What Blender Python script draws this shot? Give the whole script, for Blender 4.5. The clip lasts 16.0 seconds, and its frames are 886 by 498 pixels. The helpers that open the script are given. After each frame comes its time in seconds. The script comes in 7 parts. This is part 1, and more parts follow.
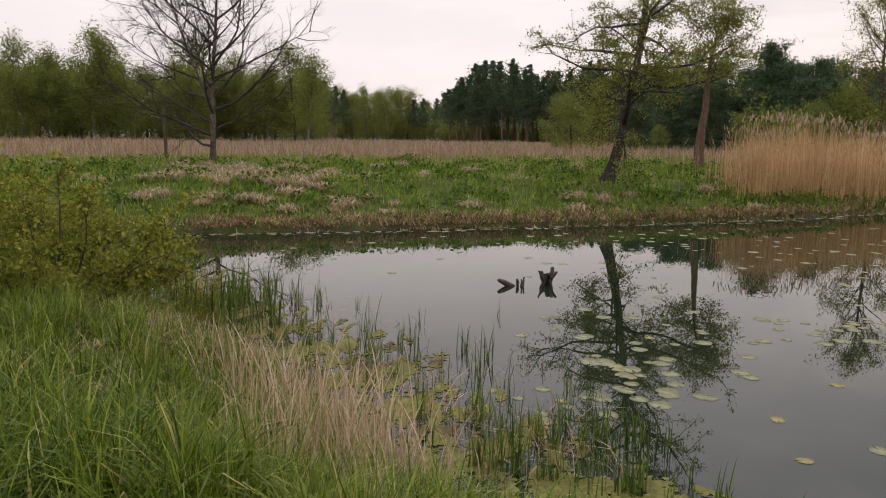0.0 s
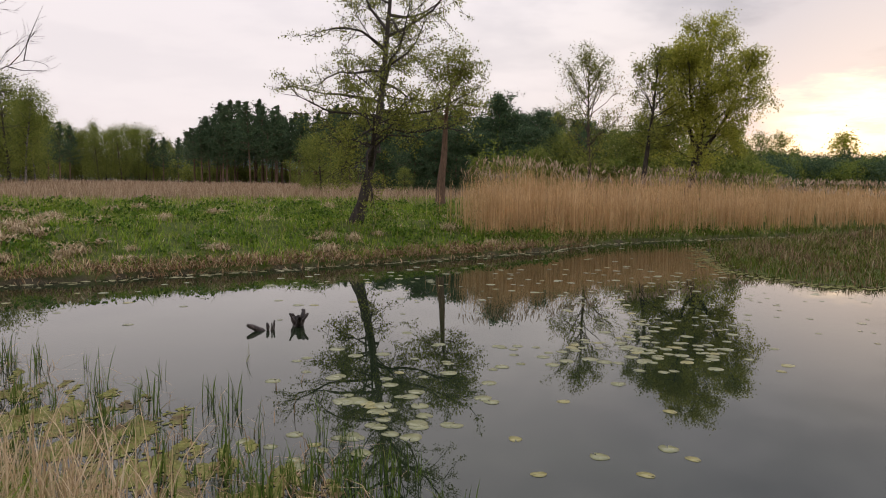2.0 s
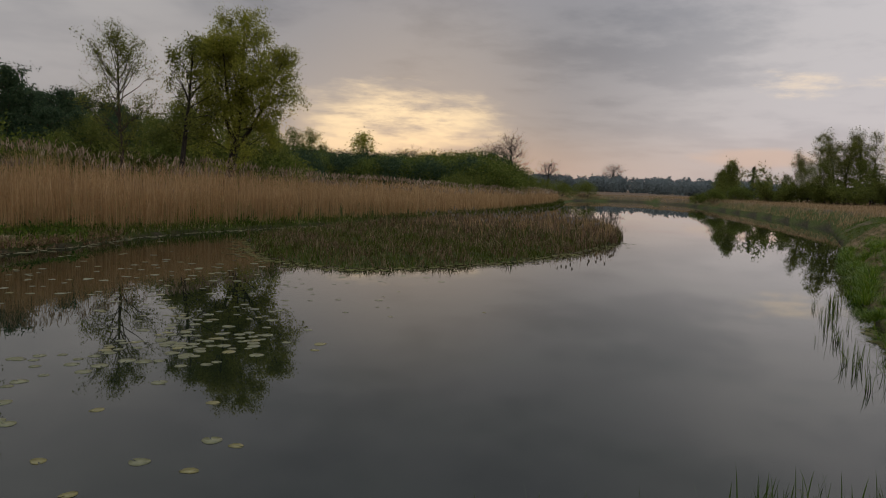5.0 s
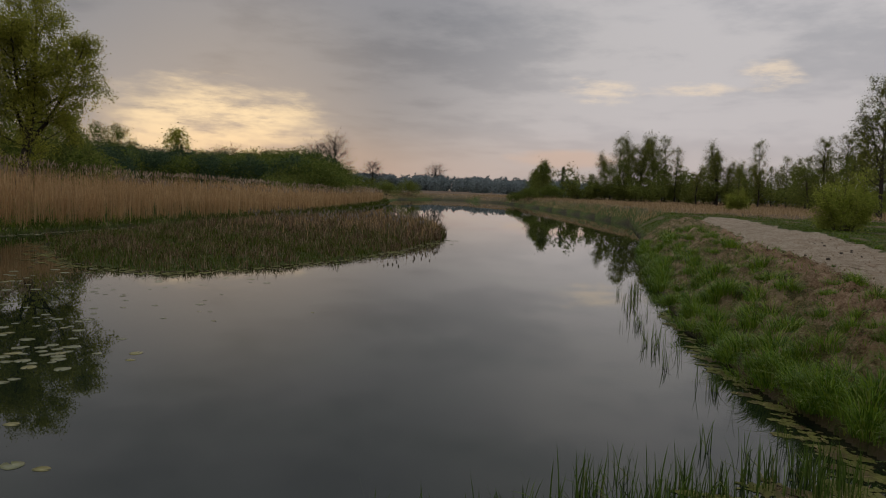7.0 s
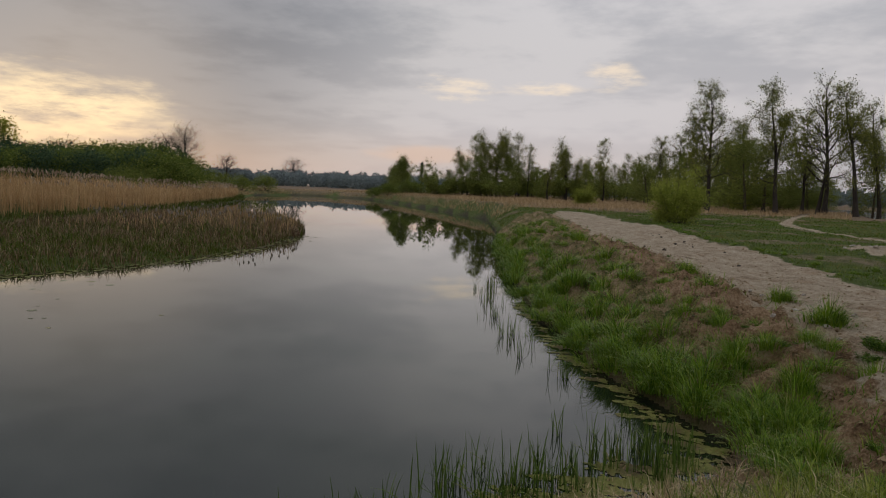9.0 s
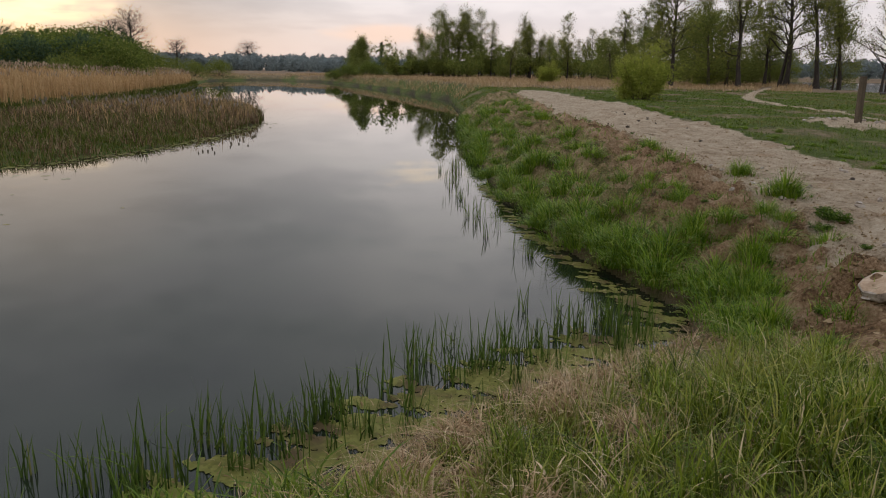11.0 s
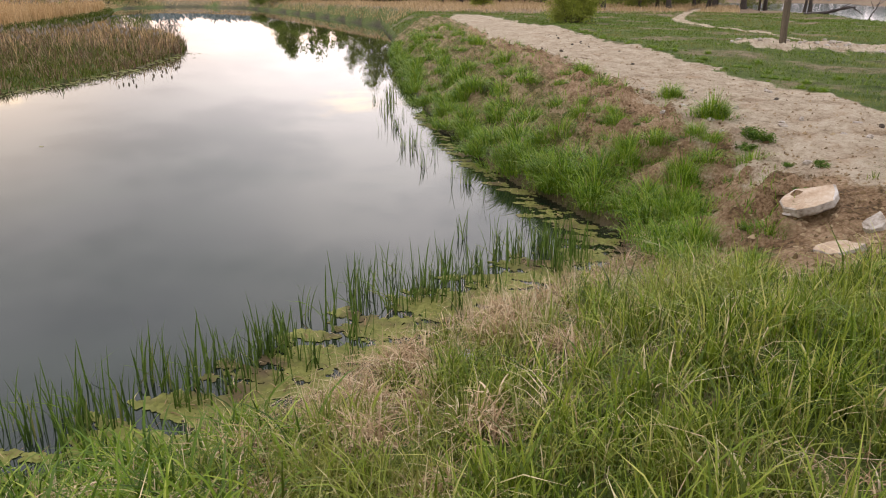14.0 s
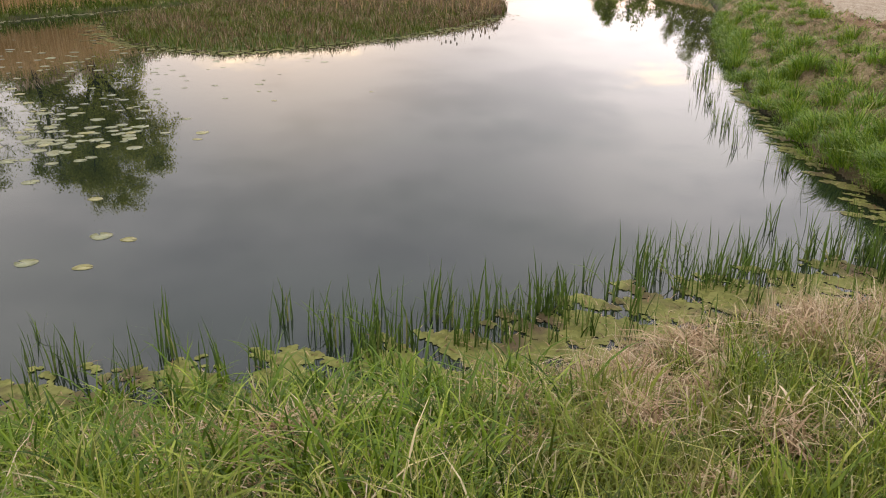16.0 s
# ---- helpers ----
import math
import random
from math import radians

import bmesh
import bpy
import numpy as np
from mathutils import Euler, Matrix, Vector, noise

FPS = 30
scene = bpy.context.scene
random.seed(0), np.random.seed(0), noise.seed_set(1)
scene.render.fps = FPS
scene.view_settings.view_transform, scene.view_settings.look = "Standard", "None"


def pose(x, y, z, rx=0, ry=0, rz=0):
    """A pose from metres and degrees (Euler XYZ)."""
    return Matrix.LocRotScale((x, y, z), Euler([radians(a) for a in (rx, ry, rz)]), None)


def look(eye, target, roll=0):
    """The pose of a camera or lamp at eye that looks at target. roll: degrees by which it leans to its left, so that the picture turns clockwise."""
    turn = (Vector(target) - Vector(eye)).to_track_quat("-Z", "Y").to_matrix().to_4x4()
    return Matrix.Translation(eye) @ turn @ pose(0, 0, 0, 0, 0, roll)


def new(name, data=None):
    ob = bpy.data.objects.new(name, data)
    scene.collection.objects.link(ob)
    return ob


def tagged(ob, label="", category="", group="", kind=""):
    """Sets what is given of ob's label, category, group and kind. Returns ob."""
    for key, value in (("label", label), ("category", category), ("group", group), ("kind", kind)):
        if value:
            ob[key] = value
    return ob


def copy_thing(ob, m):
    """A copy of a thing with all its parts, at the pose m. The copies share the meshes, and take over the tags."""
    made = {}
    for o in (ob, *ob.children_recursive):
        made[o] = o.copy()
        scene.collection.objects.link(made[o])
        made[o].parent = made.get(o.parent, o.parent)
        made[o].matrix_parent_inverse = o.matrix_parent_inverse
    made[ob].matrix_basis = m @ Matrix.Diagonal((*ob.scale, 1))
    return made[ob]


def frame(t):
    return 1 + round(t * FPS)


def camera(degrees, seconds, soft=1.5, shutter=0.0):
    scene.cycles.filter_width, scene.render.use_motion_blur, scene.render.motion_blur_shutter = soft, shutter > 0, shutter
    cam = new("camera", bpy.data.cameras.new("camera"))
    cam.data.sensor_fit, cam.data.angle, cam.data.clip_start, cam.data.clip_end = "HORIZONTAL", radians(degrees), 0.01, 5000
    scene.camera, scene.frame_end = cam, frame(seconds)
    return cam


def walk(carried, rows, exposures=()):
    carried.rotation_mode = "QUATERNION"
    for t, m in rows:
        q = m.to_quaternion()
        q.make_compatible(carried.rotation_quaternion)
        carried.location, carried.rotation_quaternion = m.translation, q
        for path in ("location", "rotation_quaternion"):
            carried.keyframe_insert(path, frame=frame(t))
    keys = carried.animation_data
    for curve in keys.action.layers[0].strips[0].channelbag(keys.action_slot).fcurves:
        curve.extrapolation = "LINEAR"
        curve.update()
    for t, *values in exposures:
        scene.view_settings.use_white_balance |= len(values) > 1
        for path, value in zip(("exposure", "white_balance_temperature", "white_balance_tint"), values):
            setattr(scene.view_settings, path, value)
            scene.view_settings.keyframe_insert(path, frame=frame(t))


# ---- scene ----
cam = camera(62.5, 16.0, soft=1.1)
PATH = [
    (0.0, pose(-0.090, 0.034, 2.599, 81.28, -0.70, -0.00)),
    (0.5, pose(-0.061, 0.056, 2.592, 81.33, -1.09, -6.37)),
    (1.0, pose(-0.043, 0.051, 2.606, 82.64, -0.83, -12.09)),
    (1.5, pose(-0.035, 0.044, 2.603, 84.26, -0.45, -15.22)),
    (2.0, pose(-0.014, 0.029, 2.601, 84.73, -0.86, -19.25)),
    (2.5, pose(0.026, -0.002, 2.603, 84.15, -1.30, -25.23)),
    (3.0, pose(0.057, -0.004, 2.597, 84.85, -1.06, -31.27)),
    (3.5, pose(0.049, -0.011, 2.612, 85.33, -1.70, -38.47)),
    (4.0, pose(0.043, -0.029, 2.624, 85.06, -1.83, -44.69)),
    (4.2, pose(0.031, -0.040, 2.624, 85.08, -1.90, -46.81)),
    (6.5, pose(0.005, 0.018, 2.589, 84.89, -1.97, -64.55)),
    (7.0, pose(-0.020, -0.003, 2.598, 85.34, -1.99, -67.75)),
    (7.5, pose(-0.015, -0.022, 2.602, 85.39, -2.34, -70.93)),
    (8.0, pose(0.059, 0.025, 2.601, 85.69, -2.27, -73.15)),
    (8.5, pose(0.032, -0.027, 2.604, 85.75, -2.00, -75.64)),
    (9.0, pose(0.013, -0.028, 2.607, 85.35, -1.96, -78.70)),
    (9.5, pose(-0.047, -0.078, 2.589, 85.09, -1.49, -79.05)),
    (10.0, pose(-0.004, -0.030, 2.579, 79.85, -1.20, -80.00)),
    (10.2, pose(0.006, -0.038, 2.594, 78.74, -0.97, -80.25)),
    (12.3, pose(-0.005, -0.008, 2.608, 73.03, -0.78, -84.60)),
    (12.5, pose(-0.004, -0.017, 2.608, 73.10, -0.75, -85.74)),
    (13.0, pose(-0.013, -0.029, 2.610, 72.60, -0.96, -88.19)),
    (13.5, pose(-0.020, -0.036, 2.610, 71.69, -0.65, -89.17)),
    (14.0, pose(-0.024, -0.025, 2.608, 70.83, -0.11, -86.83)),
    (14.5, pose(-0.009, -0.005, 2.591, 69.92, -0.13, -82.35)),
    (15.0, pose(0.015, 0.023, 2.573, 68.84, -0.55, -76.77)),
    (15.5, pose(0.033, 0.051, 2.550, 68.26, -0.80, -70.23)),
    (16.0, pose(0.036, 0.070, 2.532, 68.25, -0.91, -63.37)),
]
EXPOSURES = [(0.0, -0.45, 7000, 13), (1.5, -0.49, 6950, 13), (2.0, -0.55, 6900, 13), (2.5, -0.68, 6850, 12), (3.0, -0.95, 6750, 11), (3.5, -1.38, 6700, 10), (7.0, -1.83, 6750, 7), (9.0, -1.60, 6680, 6), (10.2, -1.57, 6700, 6),
             (12.3, -0.05, 6900, 11), (16.0, 0.0, 6900, 11)]
walk(cam, PATH, EXPOSURES)

# ---------------------------------------------------------------- sky and sun
SUN_AZ, SUN_EL = 51.5, 5.0      # degrees east of the first view, above the horizon
sun_dir = Vector((math.sin(radians(SUN_AZ)) * math.cos(radians(SUN_EL)), math.cos(radians(SUN_AZ)) * math.cos(radians(SUN_EL)), math.sin(radians(SUN_EL))))


class Nodes:
    """Short helper for node trees."""

    def __init__(self, tree):
        self.tree = tree

    def add(self, kind, inputs=None, **props):
        n = self.tree.nodes.new(kind)
        for key, value in props.items():
            if key == "operation":
                n.operation = value
            elif key == "blend_type":
                n.blend_type = value
            elif key == "data_type":
                n.data_type = value
            elif key == "attribute_name":
                n.attribute_name = value
            elif key == "distribution":
                n.distribution = value
        for key, value in (inputs or {}).items():
            if isinstance(value, bpy.types.NodeSocket):
                self.tree.links.new(value, n.inputs[key])
            else:
                n.inputs[key].default_value = value
        return n

    def math(self, op, a, b=0.0, clamp=False):
        n = self.add("ShaderNodeMath", {0: a, 1: b}, operation=op)
        n.use_clamp = clamp
        return n.outputs[0]

    def mix(self, fac, a, b, blend="MIX"):
        n = self.add("ShaderNodeMix", data_type="RGBA", blend_type=blend)
        for sock, value in ((n.inputs[0], fac), (n.inputs[6], a), (n.inputs[7], b)):
            if isinstance(value, bpy.types.NodeSocket):
                self.tree.links.new(value, sock)
            elif sock.type == "RGBA":
                sock.default_value = (*value[:3], 1.0)
            else:
                sock.default_value = value
        return n.outputs[2]

    def noise(self, vector, scale, detail=3.0, rough=0.55):
        n = self.add("ShaderNodeTexNoise", {"Scale": scale, "Detail": detail, "Roughness": rough})
        if vector is not None:
            self.tree.links.new(vector, n.inputs["Vector"])
        return n.outputs["Fac"]

    def ramp(self, fac, stops):
        n = self.add("ShaderNodeValToRGB", {"Fac": fac})
        els = n.color_ramp.elements
        while len(els) < len(stops):
            els.new(0.5)
        for el, (p, c) in zip(els, stops):
            el.position = p
            el.color = (*c, 1.0) if len(c) == 3 else c
        return n.outputs["Color"]

    def step(self, value, lo, hi):
        n = self.add("ShaderNodeMapRange", {"Value": value, "From Min": lo, "From Max": hi})
        n.interpolation_type = "SMOOTHSTEP"
        return n.outputs[0]


def make_world():
    world = bpy.data.worlds.new("evening_sky")
    scene.world = world
    world.use_nodes = True
    world.node_tree.nodes.clear()
    n = Nodes(world.node_tree)
    sky = n.add("ShaderNodeTexSky")
    sky.sky_type = "NISHITA"
    sky.sun_disc = False
    sky.sun_elevation = radians(SUN_EL)
    sky.sun_rotation = radians(SUN_AZ)
    clear = n.mix(1.0, sky.outputs[0], (0.12, 0.12, 0.12), "MULTIPLY")
    way = n.add("ShaderNodeTexCoord").outputs["Generated"]
    sep = n.add("ShaderNodeSeparateXYZ", {0: way})
    z = sep.outputs[2]
    # the cloud deck, seen as a flat layer overhead
    up = n.math("ADD", n.math("MAXIMUM", z, 0.0), 0.10)
    flat = n.add("ShaderNodeCombineXYZ", {0: n.math("DIVIDE", sep.outputs[0], up), 1: n.math("DIVIDE", sep.outputs[1], up), 2: 3.7}).outputs[0]
    big = n.noise(flat, 0.55, 4.0, 0.5)
    fine = n.noise(flat, 2.3, 6.0, 0.58)
    deck = n.math("ADD", n.math("MULTIPLY", big, 0.56), n.math("MULTIPLY", fine, 0.44))
    dark = n.step(deck, 0.43, 0.585)
    grey = n.mix(dark, (1.41, 1.37, 1.43), (1.03, 1.03, 1.12))
    # the deck thins and pales towards the horizon
    low = n.step(z, 0.24, 0.0)
    grey = n.mix(n.math("MULTIPLY", low, 0.66), grey, (1.40, 1.29, 1.37))
    # brighter towards the north-west, where the cover is thin
    thin = n.add("ShaderNodeVectorMath", {0: way, 1: (-0.30, 0.95, 0.10)}, operation="DOT_PRODUCT").outputs["Value"]
    grey = n.mix(n.math("MULTIPLY", n.step(thin, 0.50, 0.95), 0.74), grey, (1.46, 1.39, 1.48))
    # the western half of the deck is the paler
    west = n.add("ShaderNodeVectorMath", {0: way, 1: (0.985, -0.17, 0.0)}, operation="DOT_PRODUCT").outputs["Value"]
    grey = n.mix(n.math("MULTIPLY", n.step(west, 0.78, 0.97), 0.80), grey, n.mix(1.0, grey, (1.60, 1.57, 1.60), "MULTIPLY"))
    # a heavier bank of cloud stands above the sunset
    bank = n.add("ShaderNodeVectorMath", {0: way, 1: (0.775, 0.565, 0.285)}, operation="DOT_PRODUCT").outputs["Value"]
    grey = n.mix(n.math("MULTIPLY", n.step(bank, 0.92, 0.99), 0.78), grey, n.mix(1.0, grey, (0.60, 0.64, 0.73), "MULTIPLY"))
    # torn gaps round the low sun, wider than high
    near = n.add("ShaderNodeVectorMath", {0: way, 1: tuple(sun_dir)}, operation="DOT_PRODUCT").outputs["Value"]
    stretch = n.add("ShaderNodeVectorMath", {0: way, 1: (1.0, 1.0, 4.5)}, operation="MULTIPLY").outputs[0]
    shred = n.noise(stretch, 13.0, 8.0, 0.66)
    veil = n.noise(stretch, 3.1, 3.0, 0.5)
    tear = n.noise(stretch, 8.0, 6.0, 0.62)

    def opening(az, el, half_az, half_el, ragged):
        side = (math.cos(radians(az)), -math.sin(radians(az)), 0.0)
        front = (math.sin(radians(az)), math.cos(radians(az)), 0.0)
        a = n.add("ShaderNodeVectorMath", {0: way, 1: side}, operation="DOT_PRODUCT").outputs["Value"]
        f = n.add("ShaderNodeVectorMath", {0: way, 1: front}, operation="DOT_PRODUCT").outputs["Value"]
        u = n.math("DIVIDE", a, math.sin(radians(half_az)))
        v = n.math("DIVIDE", n.math("SUBTRACT", z, math.sin(radians(el))), math.sin(radians(half_el)))
        e = n.math("SQRT", n.math("ADD", n.math("MULTIPLY", u, u), n.math("MULTIPLY", v, v)))
        e = n.math("ADD", e, n.math("MULTIPLY", n.math("SUBTRACT", n.math("ADD", n.math("MULTIPLY", veil, 0.45), n.math("MULTIPLY", tear, 0.55)), 0.5), ragged * 1.5))
        return n.math("MULTIPLY", n.step(e, 1.15, 0.55), n.step(f, 0.5, 0.8))

    sky_col = n.mix(n.math("MULTIPLY", n.step(near, 0.975, 1.0), 0.18), grey, (1.95, 1.65, 1.45))
    hole = n.math("MULTIPLY", opening(49.6, 4.3, 8.3, 3.3, 1.6), n.step(shred, 0.30, 0.64))
    sky_col = n.mix(hole, sky_col, (3.3, 2.58, 1.78))
    # small bright rents farther round
    rents = n.math("ADD", opening(80.0, 7.8, 2.6, 1.0, 3.0), n.math("ADD", opening(86.3, 7.9, 3.0, 0.55, 2.5), opening(91.4, 8.8, 2.2, 1.1, 2.5)), True)
    rents = n.math("MULTIPLY", rents, n.step(shred, 0.38, 0.66))
    sky_col = n.mix(n.math("MULTIPLY", rents, 0.8), sky_col, (3.1, 2.55, 2.1))
    low_bar = n.math("MULTIPLY", opening(78.0, 2.6, 5.0, 0.8, 2.0), 0.7)
    sky_col = n.mix(low_bar, sky_col, (2.4, 1.75, 1.5))
    # a pink line low down
    pink = n.math("MULTIPLY", n.step(z, 0.09, 0.03), n.step(near, 0.55, 0.95))
    sky_col = n.mix(n.math("MULTIPLY", pink, 0.28), sky_col, (1.8, 1.3, 1.12))
    full = n.mix(0.88, clear, sky_col)
    # an overcast sky is brightest overhead
    full = n.mix(n.step(z, 0.16, 0.85), full, n.mix(1.0, full, (1.57, 1.66, 1.97), "MULTIPLY"))
    bg = n.add("ShaderNodeBackground", {"Color": full, "Strength": 1.0})
    out = n.add("ShaderNodeOutputWorld")
    world.node_tree.links.new(bg.outputs[0], out.inputs[0])


make_world()
sun = new("sun", bpy.data.lights.new("sun", "SUN"))
sun.data.energy, sun.data.angle, sun.data.color = 0.4, radians(172), (1.0, 0.88, 0.76)
sun.matrix_world = look(sun_dir * 50, (0, 0, 0))


# ---------------------------------------------------------------- materials
def material(name):
    m = bpy.data.materials.new(name)
    m.use_nodes = True
    m.node_tree.nodes.clear()
    n = Nodes(m.node_tree)
    out = n.add("ShaderNodeOutputMaterial")
    return m, n, out


def leafy(name, stops, translucent=0.35, rough=0.6, patch=0.0, patch_col=(0.3, 0.25, 0.12), patch_scale=0.45, spec=0.07):
    """Thin plant matter: colour varies from leaf to leaf and in patches, light shines through."""
    m, n, out = material(name)
    rnd = n.add("ShaderNodeNewGeometry").outputs["Random Per Island"]
    col = n.ramp(rnd, stops)
    where = n.add("ShaderNodeTexCoord").outputs["Object"]
    big = n.noise(where, 0.8, 2.0)
    col = n.mix(n.math("MULTIPLY", n.step(big, 0.35, 0.7), 0.45), col, tuple(c * 0.62 for c in stops[len(stops) // 2][1]))
    if patch:
        col = n.mix(n.math("MULTIPLY", n.step(n.noise(where, patch_scale, 3.0), 0.50, 0.66), patch), col, patch_col)
    p = n.add("ShaderNodeBsdfPrincipled", {"Base Color": col, "Roughness": rough, "Specular IOR Level": spec})
    tr = n.add("ShaderNodeBsdfTranslucent", {"Color": col})
    mix = n.add("ShaderNodeMixShader", {0: translucent, 1: p.outputs[0], 2: tr.outputs[0]})
    m.node_tree.links.new(mix.outputs[0], out.inputs[0])
    return m


def solid(name, stops, scale=3.0, rough=0.85, bump=0.3, fine=40.0, stretch=(1, 1, 1), spec=0.3, metal=0.0):
    """A matte solid with blotches, grain and relief."""
    m, n, out = material(name)
    where = n.add("ShaderNodeTexCoord").outputs["Object"]
    where = n.add("ShaderNodeVectorMath", {0: where, 1: stretch}, operation="MULTIPLY").outputs[0]
    a = n.noise(where, scale, 4.0)
    b = n.noise(where, fine, 3.0)
    col = n.ramp(n.math("ADD", n.math("MULTIPLY", a, 0.65), n.math("MULTIPLY", b, 0.35)), stops)
    bm = n.add("ShaderNodeBump", {"Height": b, "Strength": bump, "Distance": 0.02})
    p = n.add("ShaderNodeBsdfPrincipled", {"Base Color": col, "Roughness": rough, "Normal": bm.outputs[0], "Specular IOR Level": spec, "Metallic": metal})
    m.node_tree.links.new(p.outputs[0], out.inputs[0])
    return m


def ground_material():
    m, n, out = material("meadow_soil")
    where = n.add("ShaderNodeTexCoord").outputs["Object"]
    a, b, c = n.noise(where, 0.35, 4.0), n.noise(where, 2.3, 5.0), n.noise(where, 30.0, 4.0)
    turf = n.ramp(n.math("ADD", n.math("MULTIPLY", b, 0.6), n.math("MULTIPLY", c, 0.4)),
                  [(0.32, (0.03, 0.042, 0.010)), (0.48, (0.075, 0.105, 0.018)), (0.62, (0.115, 0.125, 0.034)), (0.8, (0.17, 0.14, 0.065))])
    straw = n.ramp(n.math("ADD", n.math("MULTIPLY", b, 0.5), n.math("MULTIPLY", c, 0.5)),
                   [(0.3, (0.11, 0.075, 0.045)), (0.55, (0.23, 0.165, 0.10)), (0.75, (0.32, 0.25, 0.16))])
    # e also paints the shadows of small pits into the sand colour
    e = n.noise(where, 9.0, 7.0, 0.72)
    sand = n.ramp(n.math("ADD", n.math("MULTIPLY", b, 0.3), n.math("ADD", n.math("MULTIPLY", c, 0.25), n.math("MULTIPLY", e, 0.45))),
                  [(0.33, (0.10, 0.072, 0.041)), (0.42, (0.285, 0.214, 0.130)), (0.53, (0.455, 0.367, 0.245)), (0.68, (0.585, 0.50, 0.362))])
    soil = n.ramp(n.math("ADD", n.math("MULTIPLY", b, 0.6), n.math("MULTIPLY", c, 0.4)),
                  [(0.34, (0.045, 0.027, 0.013)), (0.43, (0.165, 0.097, 0.045)), (0.54, (0.325, 0.213, 0.115)), (0.70, (0.49, 0.37, 0.235))])
    mud = n.ramp(b, [(0.3, (0.028, 0.022, 0.014)), (0.6, (0.075, 0.062, 0.036)), (0.8, (0.12, 0.10, 0.06))])

    def zone(name, soft=0.28):
        v = n.add("ShaderNodeAttribute", attribute_name=name).outputs["Fac"]
        v = n.math("ADD", v, n.math("MULTIPLY", n.math("SUBTRACT", n.math("ADD", n.math("MULTIPLY", b, 0.6), n.math("MULTIPLY", c, 0.4)), 0.5), 1.1))
        return n.step(v, 0.5 - soft, 0.5 + soft)

    col = n.mix(zone("straw"), turf, straw)
    col = n.mix(zone("soil"), col, soil)
    col = n.mix(zone("sand", 0.16), col, sand)
    col = n.mix(zone("mud"), col, mud)
    # the sand is stained by the soil below in patches
    stain = n.math("MULTIPLY", n.step(n.noise(where, 1.1, 5.0, 0.65), 0.50, 0.68), 0.6)
    col = n.mix(n.math("MULTIPLY", stain, zone("sand", 0.16)), col, soil)
    h = n.math("ADD", n.math("MULTIPLY", b, 0.4), n.math("ADD", n.math("MULTIPLY", c, 0.2), n.math("MULTIPLY", e, 0.6)))
    bm = n.add("ShaderNodeBump", {"Height": h, "Strength": 1.0, "Distance": 0.16})
    p = n.add("ShaderNodeBsdfPrincipled", {"Base Color": col, "Roughness": 0.95, "Normal": bm.outputs[0], "Specular IOR Level": 0.15})
    m.node_tree.links.new(p.outputs[0], out.inputs[0])
    return m


def water_material(name="still_pond_water", rough=0.008, ripple=0.022):
    m, n, out = material(name)
    where = n.add("ShaderNodeTexCoord").outputs["Object"]
    a = n.noise(where, 0.5, 3.0)
    col = n.ramp(a, [(0.35, (0.011, 0.017, 0.008)), (0.65, (0.016, 0.024, 0.011))])
    h = n.math("ADD", n.math("MULTIPLY", n.noise(where, 1.3, 2.0), 0.7), n.math("MULTIPLY", n.noise(where, 6.0, 2.0), 0.12))
    bm = n.add("ShaderNodeBump", {"Height": h, "Strength": ripple, "Distance": 0.03})
    p = n.add("ShaderNodeBsdfPrincipled", {"Base Color": col, "Roughness": rough, "IOR": 1.36, "Normal": bm.outputs[0]})
    m.node_tree.links.new(p.outputs[0], out.inputs[0])
    return m


M = {}
M["ground"] = ground_material()
M["water"] = water_material()
M["rippled"] = water_material("rippled_pond_water", 0.07, 0.2)
# near-bank grass tones spread wide: lit and shaded blades put into the colour
M["grass"] = leafy("fresh_grass", [(0.0, (0.012, 0.024, 0.002)), (0.25, (0.06, 0.098, 0.007)), (0.6, (0.175, 0.225, 0.02)), (0.84, (0.3, 0.315, 0.06)), (0.94, (0.45, 0.36, 0.17)), (1.0, (0.66, 0.55, 0.34))], 0.3, patch=0.4, patch_col=(0.40, 0.34, 0.10), patch_scale=1.6, rough=0.42, spec=0.18)
M["fresh"] = leafy("fresh_bank_grass", [(0.0, (0.013, 0.03, 0.002)), (0.25, (0.067, 0.12, 0.008)), (0.55, (0.167, 0.235, 0.018)), (0.8, (0.302, 0.36, 0.042)), (0.93, (0.486, 0.45, 0.11)), (1.0, (0.756, 0.58, 0.35))], 0.32, patch=0.3, patch_col=(0.36, 0.35, 0.08), patch_scale=1.1, rough=0.42, spec=0.18)
M["turf"] = leafy("short_turf", [(0.0, (0.065, 0.105, 0.012)), (0.5, (0.12, 0.185, 0.022)), (0.85, (0.18, 0.24, 0.04)), (1.0, (0.3, 0.27, 0.11))], 0.3, patch=0.65, patch_col=(0.27, 0.22, 0.085), patch_scale=0.28)
M["bright_leaf"] = leafy("bright_spring_leaf", [(0.0, (0.16, 0.20, 0.03)), (0.5, (0.31, 0.36, 0.055)), (0.85, (0.45, 0.48, 0.09)), (1.0, (0.55, 0.54, 0.14))], 0.6)
M["bank_grass"] = leafy("bank_grass", [(0.0, (0.069, 0.134, 0.009)), (0.5, (0.172, 0.286, 0.022)), (0.85, (0.287, 0.381, 0.045)), (1.0, (0.483, 0.403, 0.16))], 0.3, patch=0.3, patch_col=(0.25, 0.24, 0.07))
